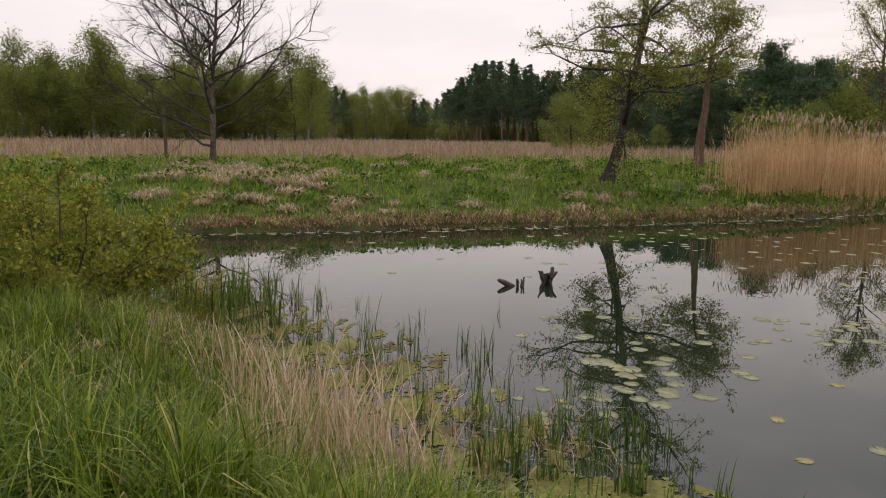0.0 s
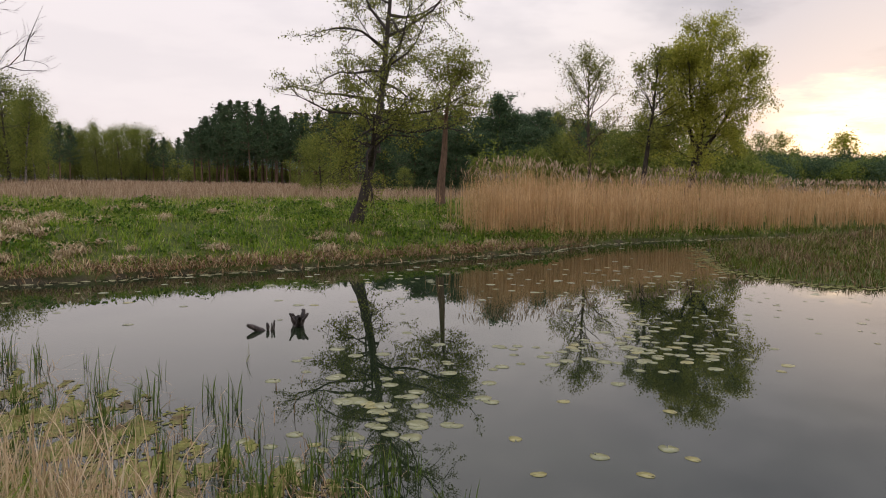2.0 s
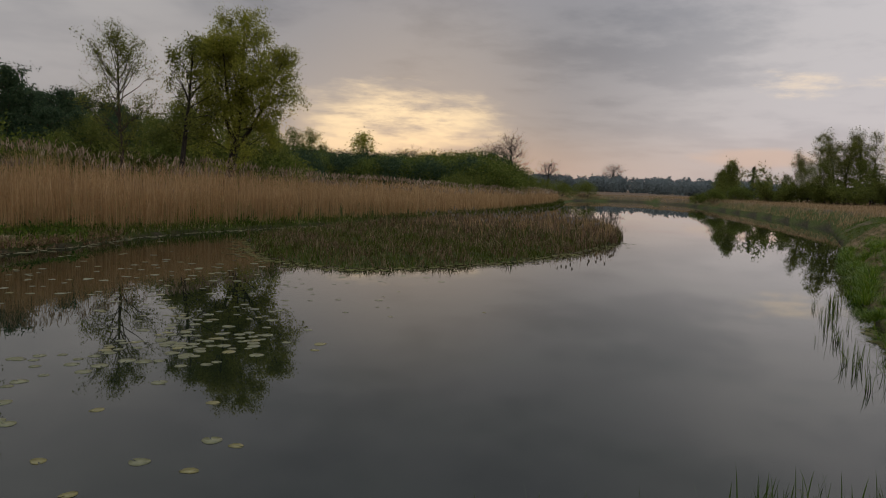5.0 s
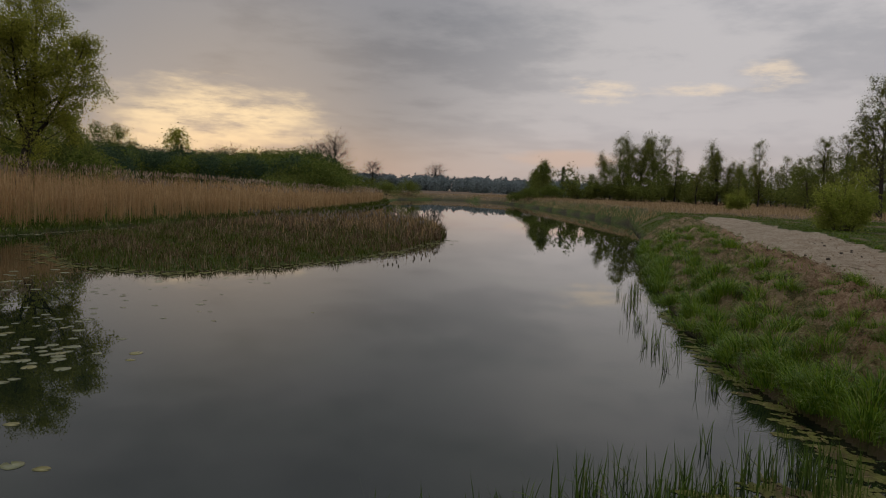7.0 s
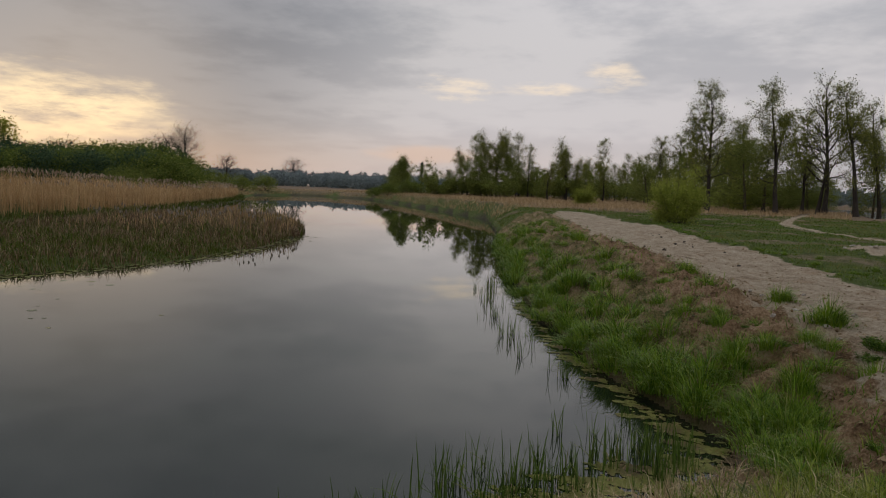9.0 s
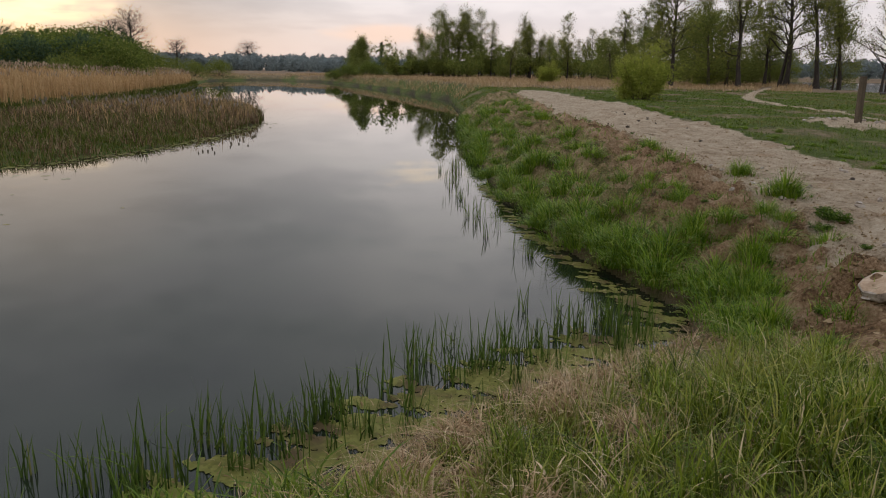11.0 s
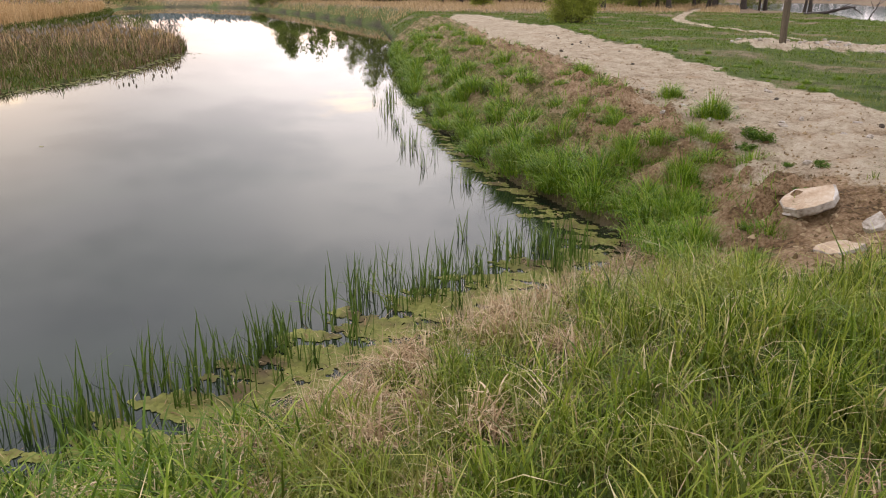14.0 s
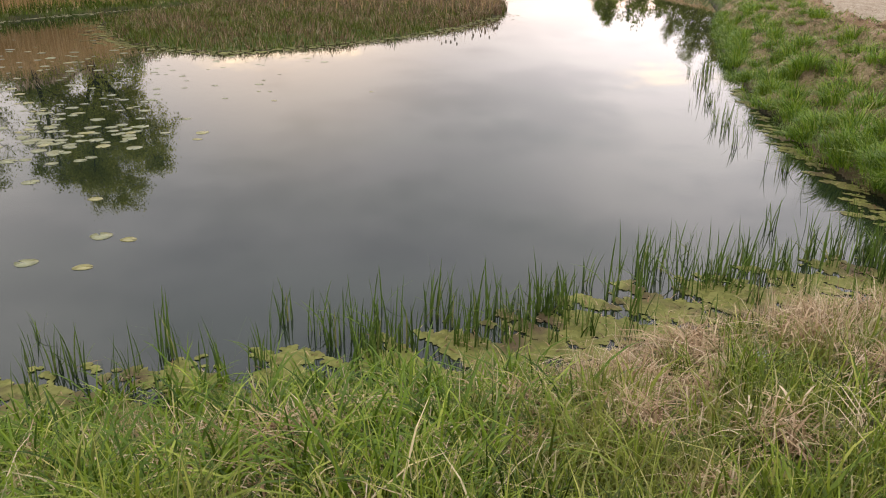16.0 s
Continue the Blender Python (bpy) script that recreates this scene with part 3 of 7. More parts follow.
def track_distance(p):
    best = np.full(len(p), 1e9)
    for a, b in zip(TRACK, TRACK[1:]):
        a, b = np.array(a), np.array(b)
        d = b - a
        u = np.clip(((p - a) @ d) / (d @ d), 0, 1)
        best = np.minimum(best, np.hypot(*(p - a - u[:, None] * d).T))
    return best


def sandiness(x, y):
    p = np.stack([x, y], 1)
    ragged = 0.40 * waves(x, y, 1.6, 15) + 0.25 * waves(x, y, 0.6, 16)
    s = ss(0.40, -0.40, poly_distance(p, PATH_EDGE) + ragged)
    s = np.maximum(s, ss(0.5, -0.5, poly_distance(p, SIDE_PATCH) + ragged * 2) * 0.75)
    return np.maximum(s, ss(np.where(x > 33, 0.70, 0.42), 0.1, track_distance(p)) * np.where(x > 33, 0.8, 0.6))


def build_ground():
    rings = np.concatenate([[0.0], np.geomspace(0.5, 60, 400), np.geomspace(62, 2600, 40)])
    ang = np.radians(np.concatenate([np.linspace(-50, 75, 190, endpoint=False), np.linspace(75, 118, 220, endpoint=False), np.linspace(118, 145, 40, endpoint=False), np.linspace(145, 310, 30, endpoint=False)]))
    na = len(ang)
    r, a = np.meshgrid(rings[1:], ang, indexing="ij")
    x, y = np.concatenate([[0.0], (r * np.sin(a)).ravel()]), np.concatenate([[0.0], (r * np.cos(a)).ravel()])
    z = ground_z(x, y)
    i = np.arange(len(rings) - 2)[:, None] * na + 1
    j = np.arange(na)[None]
    jn = (j + 1) % na
    quads = np.stack([i + j, i + na + j, i + na + jn, i + jn], -1).reshape(-1, 4)
    tris = np.stack([np.zeros(na, int), 1 + j[0], 1 + jn[0]], 1)
    ob = shape("ground", np.stack([x, y, z], 1), quads, tris, M["ground"], smooth=True)
    d = shore(x, y)
    far = np.hypot(x, y)
    p = np.stack([x, y], 1)
    az = np.degrees(np.arctan2(x, y))
    zones = {
        "sand": sandiness(x, y),
        "soil": np.maximum(0.80 * ss(0.5, -0.3, poly_distance(p, SCAR)), 0.52 * ss(0.4, -0.2, poly_distance(p, CUT_BANK))),
        "mud": np.where(far < 14, ss(0.5, 0.0, d), ss(0.22, -0.1, d)) * np.where((far > 6.3) & (far < 14), 0.5, 0.9),
        "straw": np.clip(0.75 * ss(10, 16, d) * ss(26, 34, far) + 0.25 * ss(14, 20, far), 0, 1) * (1 - 0.9 * ss(76, 84, az) * ss(66, 52, far)) + 0.5 * ss(76, 84, az) * ss(66, 52, far) * ss(0.02, 0.35, waves(x, y, 5.0, 57)),
    }
    zones["straw"] = np.maximum(zones["straw"], 0.8 * ss(60, 70, az) * ss(50, 62, far) * ss(1.0, 4.0, d))
    for name, val in zones.items():
        at = ob.data.attributes.new(name, "FLOAT", "POINT")
        at.data.foreach_set("value", np.asarray(val, np.float32))
    return tagged(ob, "grassy pond bank and meadow ground with sand", "ground", kind="structure")


def build_water():
    bm = bmesh.new()
    bm.faces.new([bm.verts.new(v) for v in ((-9.5, -3.0, 0), (185, -3.0, 0), (185, 90, 0), (-9.5, 90, 0))])
    tagged(part("water", bm, M["water"]), "still grey pond water mirroring trees and sky", "water", kind="structure")
    bm = bmesh.new()
    bm.faces.new([bm.verts.new(v) for v in ((30, -165, 0), (335, -165, 0), (335, -20, 0), (30, -20, 0))])
    tagged(part("water", bm, M["rippled"]), "pale wind-rippled water of the second pond", "water", kind="structure")


build_ground()
build_water()

# ---------------------------------------------------------------- trees
def limb(rng, start, way, length, r0, r1, n, wander, lift):
    """A bent limb: points and radii."""
    pts, p, d = [np.array(start, float)], np.array(start, float), np.array(way, float)
    d /= np.linalg.norm(d)
    for _ in range(n - 1):
        d = d + rng.normal(0, wander, 3) + np.array([0, 0, lift])
        d /= np.linalg.norm(d)
        p = p + d * length / (n - 1)
        pts.append(p)
    return np.array(pts), np.linspace(r0, r1, n)


def at_line(pts, u):
    f = u * (len(pts) - 1)
    i = min(int(f), len(pts) - 2)
    return pts[i] + (pts[i + 1] - pts[i]) * (f - i), pts[i + 1] - pts[i]


def turned(rng, way, angle, az):
    """way tilted by an angle, to the side named by az."""
    way = way / np.linalg.norm(way)
    ref = np.array([1.0, 0, 0]) if abs(way[0]) < 0.8 else np.array([0, 1.0, 0])
    x = np.cross(way, ref)
    x /= np.linalg.norm(x)
    y = np.cross(way, x)
    return way * math.cos(angle) + (x * math.cos(az) + y * math.sin(az)) * math.sin(angle)


def grow(seed, height, r0, lean=(0, 0), wander=0.05, branches=26, start=0.28, spread=0.36, angle=(75, 30), lift=0.05,
         subs=7, twigs=4, fork=None, profile=None, twig_len=0.35, sides=8, stems=1, stout=1.0, far=False, trunk_lift=0.02, sub_angle=(25, 65), sub_len=(0.22, 0.48), limb_wander=0.16, limb_k=0.0135):
    """A broadleaf tree's wood: tubes, and the places where leaves sit."""
    rng = np.random.RandomState(seed)
    lines, tips = [], []
    for stem in range(stems):
        h = height * (1 if stem == 0 else rng.uniform(0.75, 0.95))
        off = np.array([0.0, 0.0, -0.15]) + (np.append(rng.normal(0, r0 * 2.2, 2), 0) if stem else 0)
        tilt = np.array([lean[0], lean[1], 1.0]) + (np.append(rng.normal(0, 0.14, 2), 0) if stem else 0)
        trunk, rad = limb(rng, off, tilt, h, r0, r0 * 0.12, 14, wander, trunk_lift)
        flare = 1 + 0.6 * np.exp(-np.arange(14) * 1.6)
        lines.append((trunk, rad * flare * (1 if stem == 0 else 0.8), sides))
        main = [(trunk, rad, h, start, branches // stems)]
        for t in (fork or []) if stem == 0 else []:
            u, az, tl, ang = t
            p, d = at_line(trunk, u)
            fp, fr = limb(rng, p, turned(rng, d, radians(ang), radians(az)), tl * h, r0 * (1 - u) * 0.75, r0 * 0.08, 9, wander * 1.2, 0.07)
            lines.append((fp, fr, 6))
            main.append((fp, fr, tl * h, 0.2, branches // 2))
        for axis, rad_, h_, st, nb in main:
            for b in range(nb):
                u = st + (0.98 - st) * (b + rng.uniform(0, 1)) / nb
                p, d = at_line(axis, u)
                v = (u - st) / (1 - st)
                ln = height * spread * (profile(v) if profile else (1 - 0.75 * v)) * rng.uniform(0.7, 1.2) * (1 if h_ > height * 0.7 else 0.6)
                ang = radians(angle[0] + (angle[1] - angle[0]) * v + rng.normal(0, 8))
                bp, br = limb(rng, p, turned(rng, d, ang, b * 2.4 + rng.normal(0, 0.4)), ln, max(0.012, limb_k * ln) * stout, 0.006 * stout, 4 if far else 7, limb_wander, lift)
                lines.append((bp, br, 3 if far else 5))
                for s in range(subs):
                    q, e = at_line(bp, rng.uniform(0.22, 1.0))
                    sl = ln * rng.uniform(*sub_len)
                    sp, sr = limb(rng, q, turned(rng, e, radians(rng.uniform(*sub_angle)), rng.uniform(0, 6.28)), sl, max(0.007, 0.010 * sl) * stout, 0.004 * stout, 3 if far else 4, 0.2, lift * 0.6)
                    if not far or s == 0:
                        lines.append((sp, sr, 3))
                    tips += [sp[-1], sp[1 if far else 2]]
                    for w in range(twigs):
                        q2, e2 = at_line(sp, rng.uniform(0.2, 1.0))
                        wl = twig_len * rng.uniform(0.5, 1.2)
                        wp, wr = limb(rng, q2, turned(rng, e2, radians(rng.uniform(20, 60)), rng.uniform(0, 6.28)), wl, 0.006 * stout, 0.003 * stout, 3, 0.15, 0.0)
                        lines.append((wp, wr, 3))
                        tips += [wp[-1], wp[1]]
    return lines, np.array(tips)


def tree(name, seed, place, wood, leaf, label, category="tree", per_tip=2.0, leaf_size=0.12, loose=0.10, group="", turn=0.0, small=False, flat=1.0, **kw):
    lines, tips = grow(seed, **kw)
    root = new(name)
    root.matrix_world = pose(place[0], place[1], place[2], 0, 0, turn)
    v, q = tubes([k for k in lines if len(k[0]) == 14])
    trunk = shape("trunk", v, q, NONE3, wood, root, smooth=True)
    for k in lines:
        if len(k[0]) == 9:
            v, q = tubes([k])
            shape("limb", v, q, NONE3, wood, trunk, smooth=True)
    v, q = tubes([k for k in lines if len(k[0]) < 9])
    shape("branchwork", v, q, NONE3, M["dark_bark"] if wood in (M["birch_bark"], M["pale_bark"]) else wood, root, smooth=True)
    if leaf is not None:
        rng = np.random.RandomState(seed + 99)
        count = int(len(tips) * per_tip)
        c = tips[rng.randint(0, len(tips), count)] + rng.normal(0, loose, (count, 3)) * [1, 1, flat]
        lv, lq, lt = leaves(rng, c, leaf_size, 1.5, small)
        shape("crown", lv, lq, lt, leaf, root)
    return tagged(root, label, category, group)


def conifer(name, seed, place, height, r0, label, clear=0.45, spread=0.20, droop=-0.05, cluster=12, group="", rounded=True, puff=1.0):
    """A pine: bare reddish stem, whorled boughs and tufts of dark needles."""
    rng = np.random.RandomState(seed)
    trunk, rad = limb(rng, (0, 0, -0.2), (0, 0, 1), height, r0, 0.02, 10, 0.012, 0.01)
    lines, tips, fat = [(trunk, rad, 7)], [], []
    nb = 60
    for b in range(nb):
        u = clear + (0.985 - clear) * (b + rng.uniform(0, 1)) / nb
        p, d = at_line(trunk, u)
        v = (u - clear) / (1 - clear)
        ln = height * spread * ((0.55 + 0.45 * math.sin(min(1, v * 1.3 + 0.25) * 3.0)) if rounded else 0.30 + 0.75 * (1 - v) ** 0.9) * rng.uniform(0.45, 1.4) * (1.0 if v < 0.85 else 0.55)
        way = turned(rng, d, radians(80 - 35 * v), b * 2.4 + rng.normal(0, 0.5))
        bp, br = limb(rng, p, way, max(ln, 0.3), 0.03, 0.008, 5, 0.12, 0.05 + droop)
        lines.append((bp, br, 4))
        for s in range(10):
            q, e = at_line(bp, rng.uniform(0.22, 1.0))
            tips.append(q + rng.normal(0, 0.30, 3) * ln * 0.5)
            fat.append(1.0 if rounded else 0.45 + 0.55 * (1 - v))
    for b in range(10):
        u = rng.uniform(clear * 0.35, clear)
        p, d = at_line(trunk, u)
        bp, br = limb(rng, p, turned(rng, d, radians(85), rng.uniform(0, 6.28)), rng.uniform(0.4, 1.3), 0.015, 0.005, 4, 0.2, 0.0)
        lines.append((bp, br, 3))
    root = new(name)
    root.matrix_world = pose(*place)
    v, q = tubes(lines)
    shape("trunk", v, q, NONE3, M["pine_bark"], root, smooth=True)
    tips = np.array(tips)
    c = np.repeat(tips, cluster, 0)
    c = c + rng.normal(0, 1, c.shape) * np.array([0.19, 0.19, 0.12]) * puff * height / 12 * np.repeat(np.array(fat), cluster)[:, None]
    lv, lq, lt = leaves(rng, c, 0.135 * puff ** 0.5 * height / 12, 2.2, True)
    shape("crown", lv, lq, lt, M["pine_leaf"], root)
    return tagged(root, label, "tree", group)


def shrub(name, seed, place, size, leaf, label, stems=26, leaf_size=0.07, per=26, group="", wood=None, forks=9):
    """A many-stemmed bush."""
    rng = np.random.RandomState(seed)
    lines, tips = [], []
    for s in range(stems):
        az, r = rng.uniform(0, 6.28), rng.uniform(0, 0.25)
        st = np.array([math.cos(az) * r * size[0], math.sin(az) * r * size[1], -0.1])
        way = np.array([math.cos(az) * size[0] * 0.55, math.sin(az) * size[1] * 0.55, size[2] * rng.uniform(0.5, 1.0)]) * rng.uniform(0.75, 1.05)
        pts, rad = limb(rng, st, way, np.linalg.norm(way), 0.018, 0.005, 6, 0.12, 0.02)
        lines.append((pts, rad, 4))
        for k in range(forks):
            q, e = at_line(pts, rng.uniform(0.18, 1.0))
            sp, sr = limb(rng, q, turned(rng, e, radians(rng.uniform(20, 75)), rng.uniform(0, 6.28)), size[2] * rng.uniform(0.12, 0.3), 0.007, 0.003, 4, 0.2, 0.02)
            if forks > 7 or k == 0:
                lines.append((sp, sr, 3))
            tips += list(sp[1:])
    root = new(name)
    root.matrix_world = pose(*place)
    v, q = tubes(lines)
    shape("wood", v, q, NONE3, wood or M["bark"], root, smooth=True)
    tips = np.array(tips)
    c = np.repeat(tips, max(1, per // 3), 0)
    c = c + rng.normal(0, 0.045 * size[2], c.shape)
    c[:, 2] = np.maximum(c[:, 2], 0.03)
    lv, lq, lt = leaves(rng, c, leaf_size, 1.5, forks < 8)
    shape("foliage", lv, lq, lt, leaf, root)
    return tagged(root, label, "bush", group)


def polar(az, dist):
    x, y = dist * math.sin(radians(az)), dist * math.cos(radians(az))
    return x, y, gz(x, y)


def again(ob, x, y, scale=1.0, turn=0.0, sz=None, sink=0.0):
    """Another of the same kind, standing on the ground at x, y."""
    m = pose(x, y, gz(x, y) - sink, 0, 0, turn) @ Matrix.Diagonal((scale, scale, sz or scale, 1))
    return copy_thing(ob, m)


R = np.random.RandomState(7)

# the trees of the far bank
tree("alder_tree", 11, polar(12.3, 27.6), M["dark_bark"], M["alder_leaf"], "leaning alder with thin spring leaves on the far bank",
     height=11.8, r0=0.20, lean=(0.31, -0.04), wander=0.030, trunk_lift=0.10, branches=30, start=0.18, spread=0.39, angle=(90, 52), lift=0.02, limb_wander=0.20, subs=9, twigs=4, sub_len=(0.2, 0.40),
     fork=[(0.20, 165, 0.26, 66), (0.33, -15, 0.48, 46)], per_tip=6.2, leaf_size=0.050, loose=0.12, flat=0.5, profile=lambda v: 0.75 + 0.6 * v - 0.95 * v * v, stout=1.35)
tree("alder_tree", 23, polar(19.0, 39.0), M["ruddy_bark"], M["alder_leaf"], "old alder with a thick straight ruddy trunk behind reeds",
     height=7.3, r0=0.28, lean=(-0.01, 0), wander=0.035, branches=34, start=0.66, spread=0.38, angle=(84, 36), subs=7, twigs=3, limb_wander=0.22,
     profile=lambda v: 0.75 + 0.3 * v - 0.5 * v * v, per_tip=5.6, leaf_size=0.068, loose=0.17, flat=0.6)
tree("bare_tree", 38, polar(-17.5, 31.5), M["pale_bark"], None, "leafless young tree with fanned fine branches on the meadow", height=9.6, r0=0.12, lean=(0.01, 0), wander=0.025,
     branches=32, start=0.09, spread=0.52, angle=(72, 30), lift=0.06, subs=15, twigs=5, stout=1.15, limb_k=0.011, twig_len=0.7, profile=lambda v: 1.0 - 0.5 * v, sub_angle=(16, 48), sub_len=(0.2, 0.5), limb_wander=0.11,
     fork=[(0.22, 80, 0.6, 20)])
tree("birch_tree", 41, polar(30.6, 51.0), M["bark"], M["alder_leaf"], "slim tree with an airy crown above the reeds", height=9.1, r0=0.17, lean=(-0.02, 0), wander=0.02,
     branches=38, start=0.22, spread=0.34, angle=(66, 34), subs=6, twigs=4, profile=lambda v: 0.45 + 1.0 * v * (1 - v) * 2.2, per_tip=5.0, leaf_size=0.065, loose=0.16)
tree("alder_tree", 52, polar(34.4, 52.0), M["dark_bark"], M["alder_leaf"], "slender dark-stemmed tree beside the willow", height=9.5, r0=0.22, lean=(0.04, 0), wander=0.03,
     branches=30, start=0.34, spread=0.30, angle=(66, 34), subs=6, twigs=4, profile=lambda v: 0.5 + 0.9 * v * (1 - v) * 2.2, per_tip=4.2, leaf_size=0.085, loose=0.18)
tree("willow_tree", 64, polar(37.7, 53.5), M["dark_bark"], M["willow_leaf"], "broad willow with yellow-green spring leaves above reeds", height=11.2, r0=0.34, lean=(0.0, 0.02), wander=0.035,
     branches=34, start=0.20, spread=0.27, angle=(78, 28), subs=8, twigs=5, fork=[(0.30, 200, 0.62, 30), (0.34, 20, 0.6, 34), (0.42, 100, 0.5, 28)],
     profile=lambda v: 0.55 + 0.75 * math.sin(min(1, v * 0.9 + 0.15) * 3.0), per_tip=8.2, leaf_size=0.095, loose=0.20, small=True)

# broadleaf wood on the left of the meadow
wood_a = tree("wood_tree", 71, polar(-24.9, 88), M["birch_bark"], M["birch_leaf"], "tall birch at the edge of the wood", group="broadleaf wood", height=11.0, r0=0.16, wander=0.02, branches=30, start=0.16,
              spread=0.20, angle=(62, 30), subs=4, twigs=0, profile=lambda v: 0.55 + 0.8 * math.sin(min(1, v + 0.15) * 3.0), per_tip=34, leaf_size=0.155, loose=0.48, sides=5, far=True, small=True)
wood_b = tree("wood_tree", 83, polar(-19.0, 90), M["bark"], M["birch_leaf"], "dense green broadleaf at the wood's edge", group="broadleaf wood", height=10.6, r0=0.20, wander=0.03, branches=32, start=0.08,
              spread=0.24, angle=(70, 30), subs=4, twigs=0, profile=lambda v: 0.7 + 0.6 * math.sin(min(1, v + 0.1) * 3.0), per_tip=36, leaf_size=0.16, loose=0.52, sides=5, far=True, small=True)
wood_c = tree("wood_tree", 97, polar(-11.3, 84), M["dark_bark"], M["birch_leaf"], "rounded young broadleaf before the wood", group="broadleaf wood", height=9.6, r0=0.18, wander=0.03, branches=30, start=0.05,
              spread=0.27, angle=(75, 28), subs=4, twigs=0, profile=lambda v: 0.75 + 0.5 * math.sin(min(1, v + 0.1) * 3.0), per_tip=36, leaf_size=0.155, loose=0.48, sides=5, far=True, small=True)
WOOD = [wood_a, wood_b, wood_c]
for i in range(64):
    az = -33.5 + 23.8 * (i + R.uniform(-0.4, 0.4)) / 63
    dist = R.uniform(84, 108)
    kind = WOOD[R.choice(3, p=[0.62, 0.26, 0.12])]
    x, y, _ = polar(az, dist)
    s = R.uniform(0.58, 0.78) * dist / 92
    again(kind, x, y, s * 1.15, R.uniform(0, 360), s)
for az, dist, s in ((-30.3, 90, 0.86), (-27.6, 92, 0.80), (-24.6, 86, 0.86), (-15.2, 88, 0.80), (-10.4, 80, 0.74)):
    x, y, _ = polar(az, dist)
    again(wood_a, x, y, s * 1.1, R.uniform(0, 360), s * 1.05)
# the clearing's far end
for i in range(26):
    az = -10 + 10.5 * (i + R.uniform(-0.4, 0.4)) / 25
    dist = R.uniform(165, 200)
    x, y, _ = polar(az, dist)
    again(WOOD[i % 3], x, y, R.uniform(0.74, 0.95) * (1.0 if az < -2.6 else 0.74) * dist / 150, R.uniform(0, 360))

# pines
pine_a = conifer("pine_tree", 101, polar(2.8, 118), 13.2, 0.17, "tall dark pine with a bare reddish stem", group="pine wood", clear=0.42, spread=0.17, rounded=False, cluster=10)
pine_b = conifer("pine_tree", 113, polar(6.5, 116), 12.4, 0.15, "dark pine in a close stand", group="pine wood", clear=0.34, spread=0.19, rounded=False, cluster=10)
pine_c = conifer("pine_tree", 127, polar(23.4, 70), 9.0, 0.17, "bushy dark pine branched almost to the ground", group="pine wood", clear=0.05, spread=0.33, cluster=18, puff=2.0)
for i in range(64):
    az = 0.6 + 15.5 * (i + R.uniform(-0.4, 0.4)) / 63
    dist = R.uniform(112, 135)
    x, y, _ = polar(az, dist)
    again((pine_a, pine_b)[i % 2], x, y, R.uniform(0.85, 1.03) * (dist / 120), R.uniform(0, 360), R.uniform(0.74, 1.04) * (dist / 120) * (0.78 if az < 1.2 else 1.0))
for az, dist, s in ((17.5, 74, 0.85), (18.8, 78, 0.9), (20.5, 76, 0.92), (21.9, 78, 0.86), (22.6, 84, 0.92), (23.9, 84, 0.95), (19.6, 86, 0.95), (18.2, 88, 0.95), (25.2, 88, 0.98), (27.4, 88, 0.95), (30.3, 90, 0.92), (17.0, 88, 0.9), (15.6, 90, 0.9), (24.6, 72, 0.84), (25.6, 80, 0.92), (26.8, 74, 0.90), (28.0, 80, 0.92), (29.4, 82, 0.88), (31.2, 84, 0.78), (32.8, 84, 0.75), (16.2, 80, 0.8), (14.6, 82, 0.78)):
    x, y, _ = polar(az, dist)
    again(pine_c, x, y, s, R.uniform(0, 360))

# understorey and willow scrub behind the reeds
scrub_a = shrub("willow_bush", 131, polar(24.6, 60), (3.4, 3.4, 4.6), M["shrub_leaf"], "yellow-green young tree before the pines", stems=22, leaf_size=0.24, per=17, forks=6, group="scrub")
scrub_b = shrub("willow_bush", 137, polar(36.5, 60), (3.8, 3.8, 4.2), M["birch_leaf"], "dull green scrub behind the reeds", stems=22, leaf_size=0.21, per=18, forks=6, group="scrub")
for i in range(16):
    x, y, _ = polar(0.5 + 16 * i / 15, R.uniform(124, 140))
    again(scrub_b, x, y, R.uniform(0.9, 1.3), R.uniform(0, 360))
for i in range(26):
    az = 26.5 + 15.5 * (i + R.uniform(-0.4, 0.4)) / 25
    dist = R.uniform(62, 74)
    h = (2.6 + math.tan(radians(2.3)) * dist) / 4.6
    x, y, _ = polar(az, dist)
    again((scrub_b, scrub_b, scrub_a)[i % 3], x, y, h * R.uniform(0.85, 1.25) * 0.92, R.uniform(0, 360), h * R.uniform(0.72, 0.95) * 0.92)


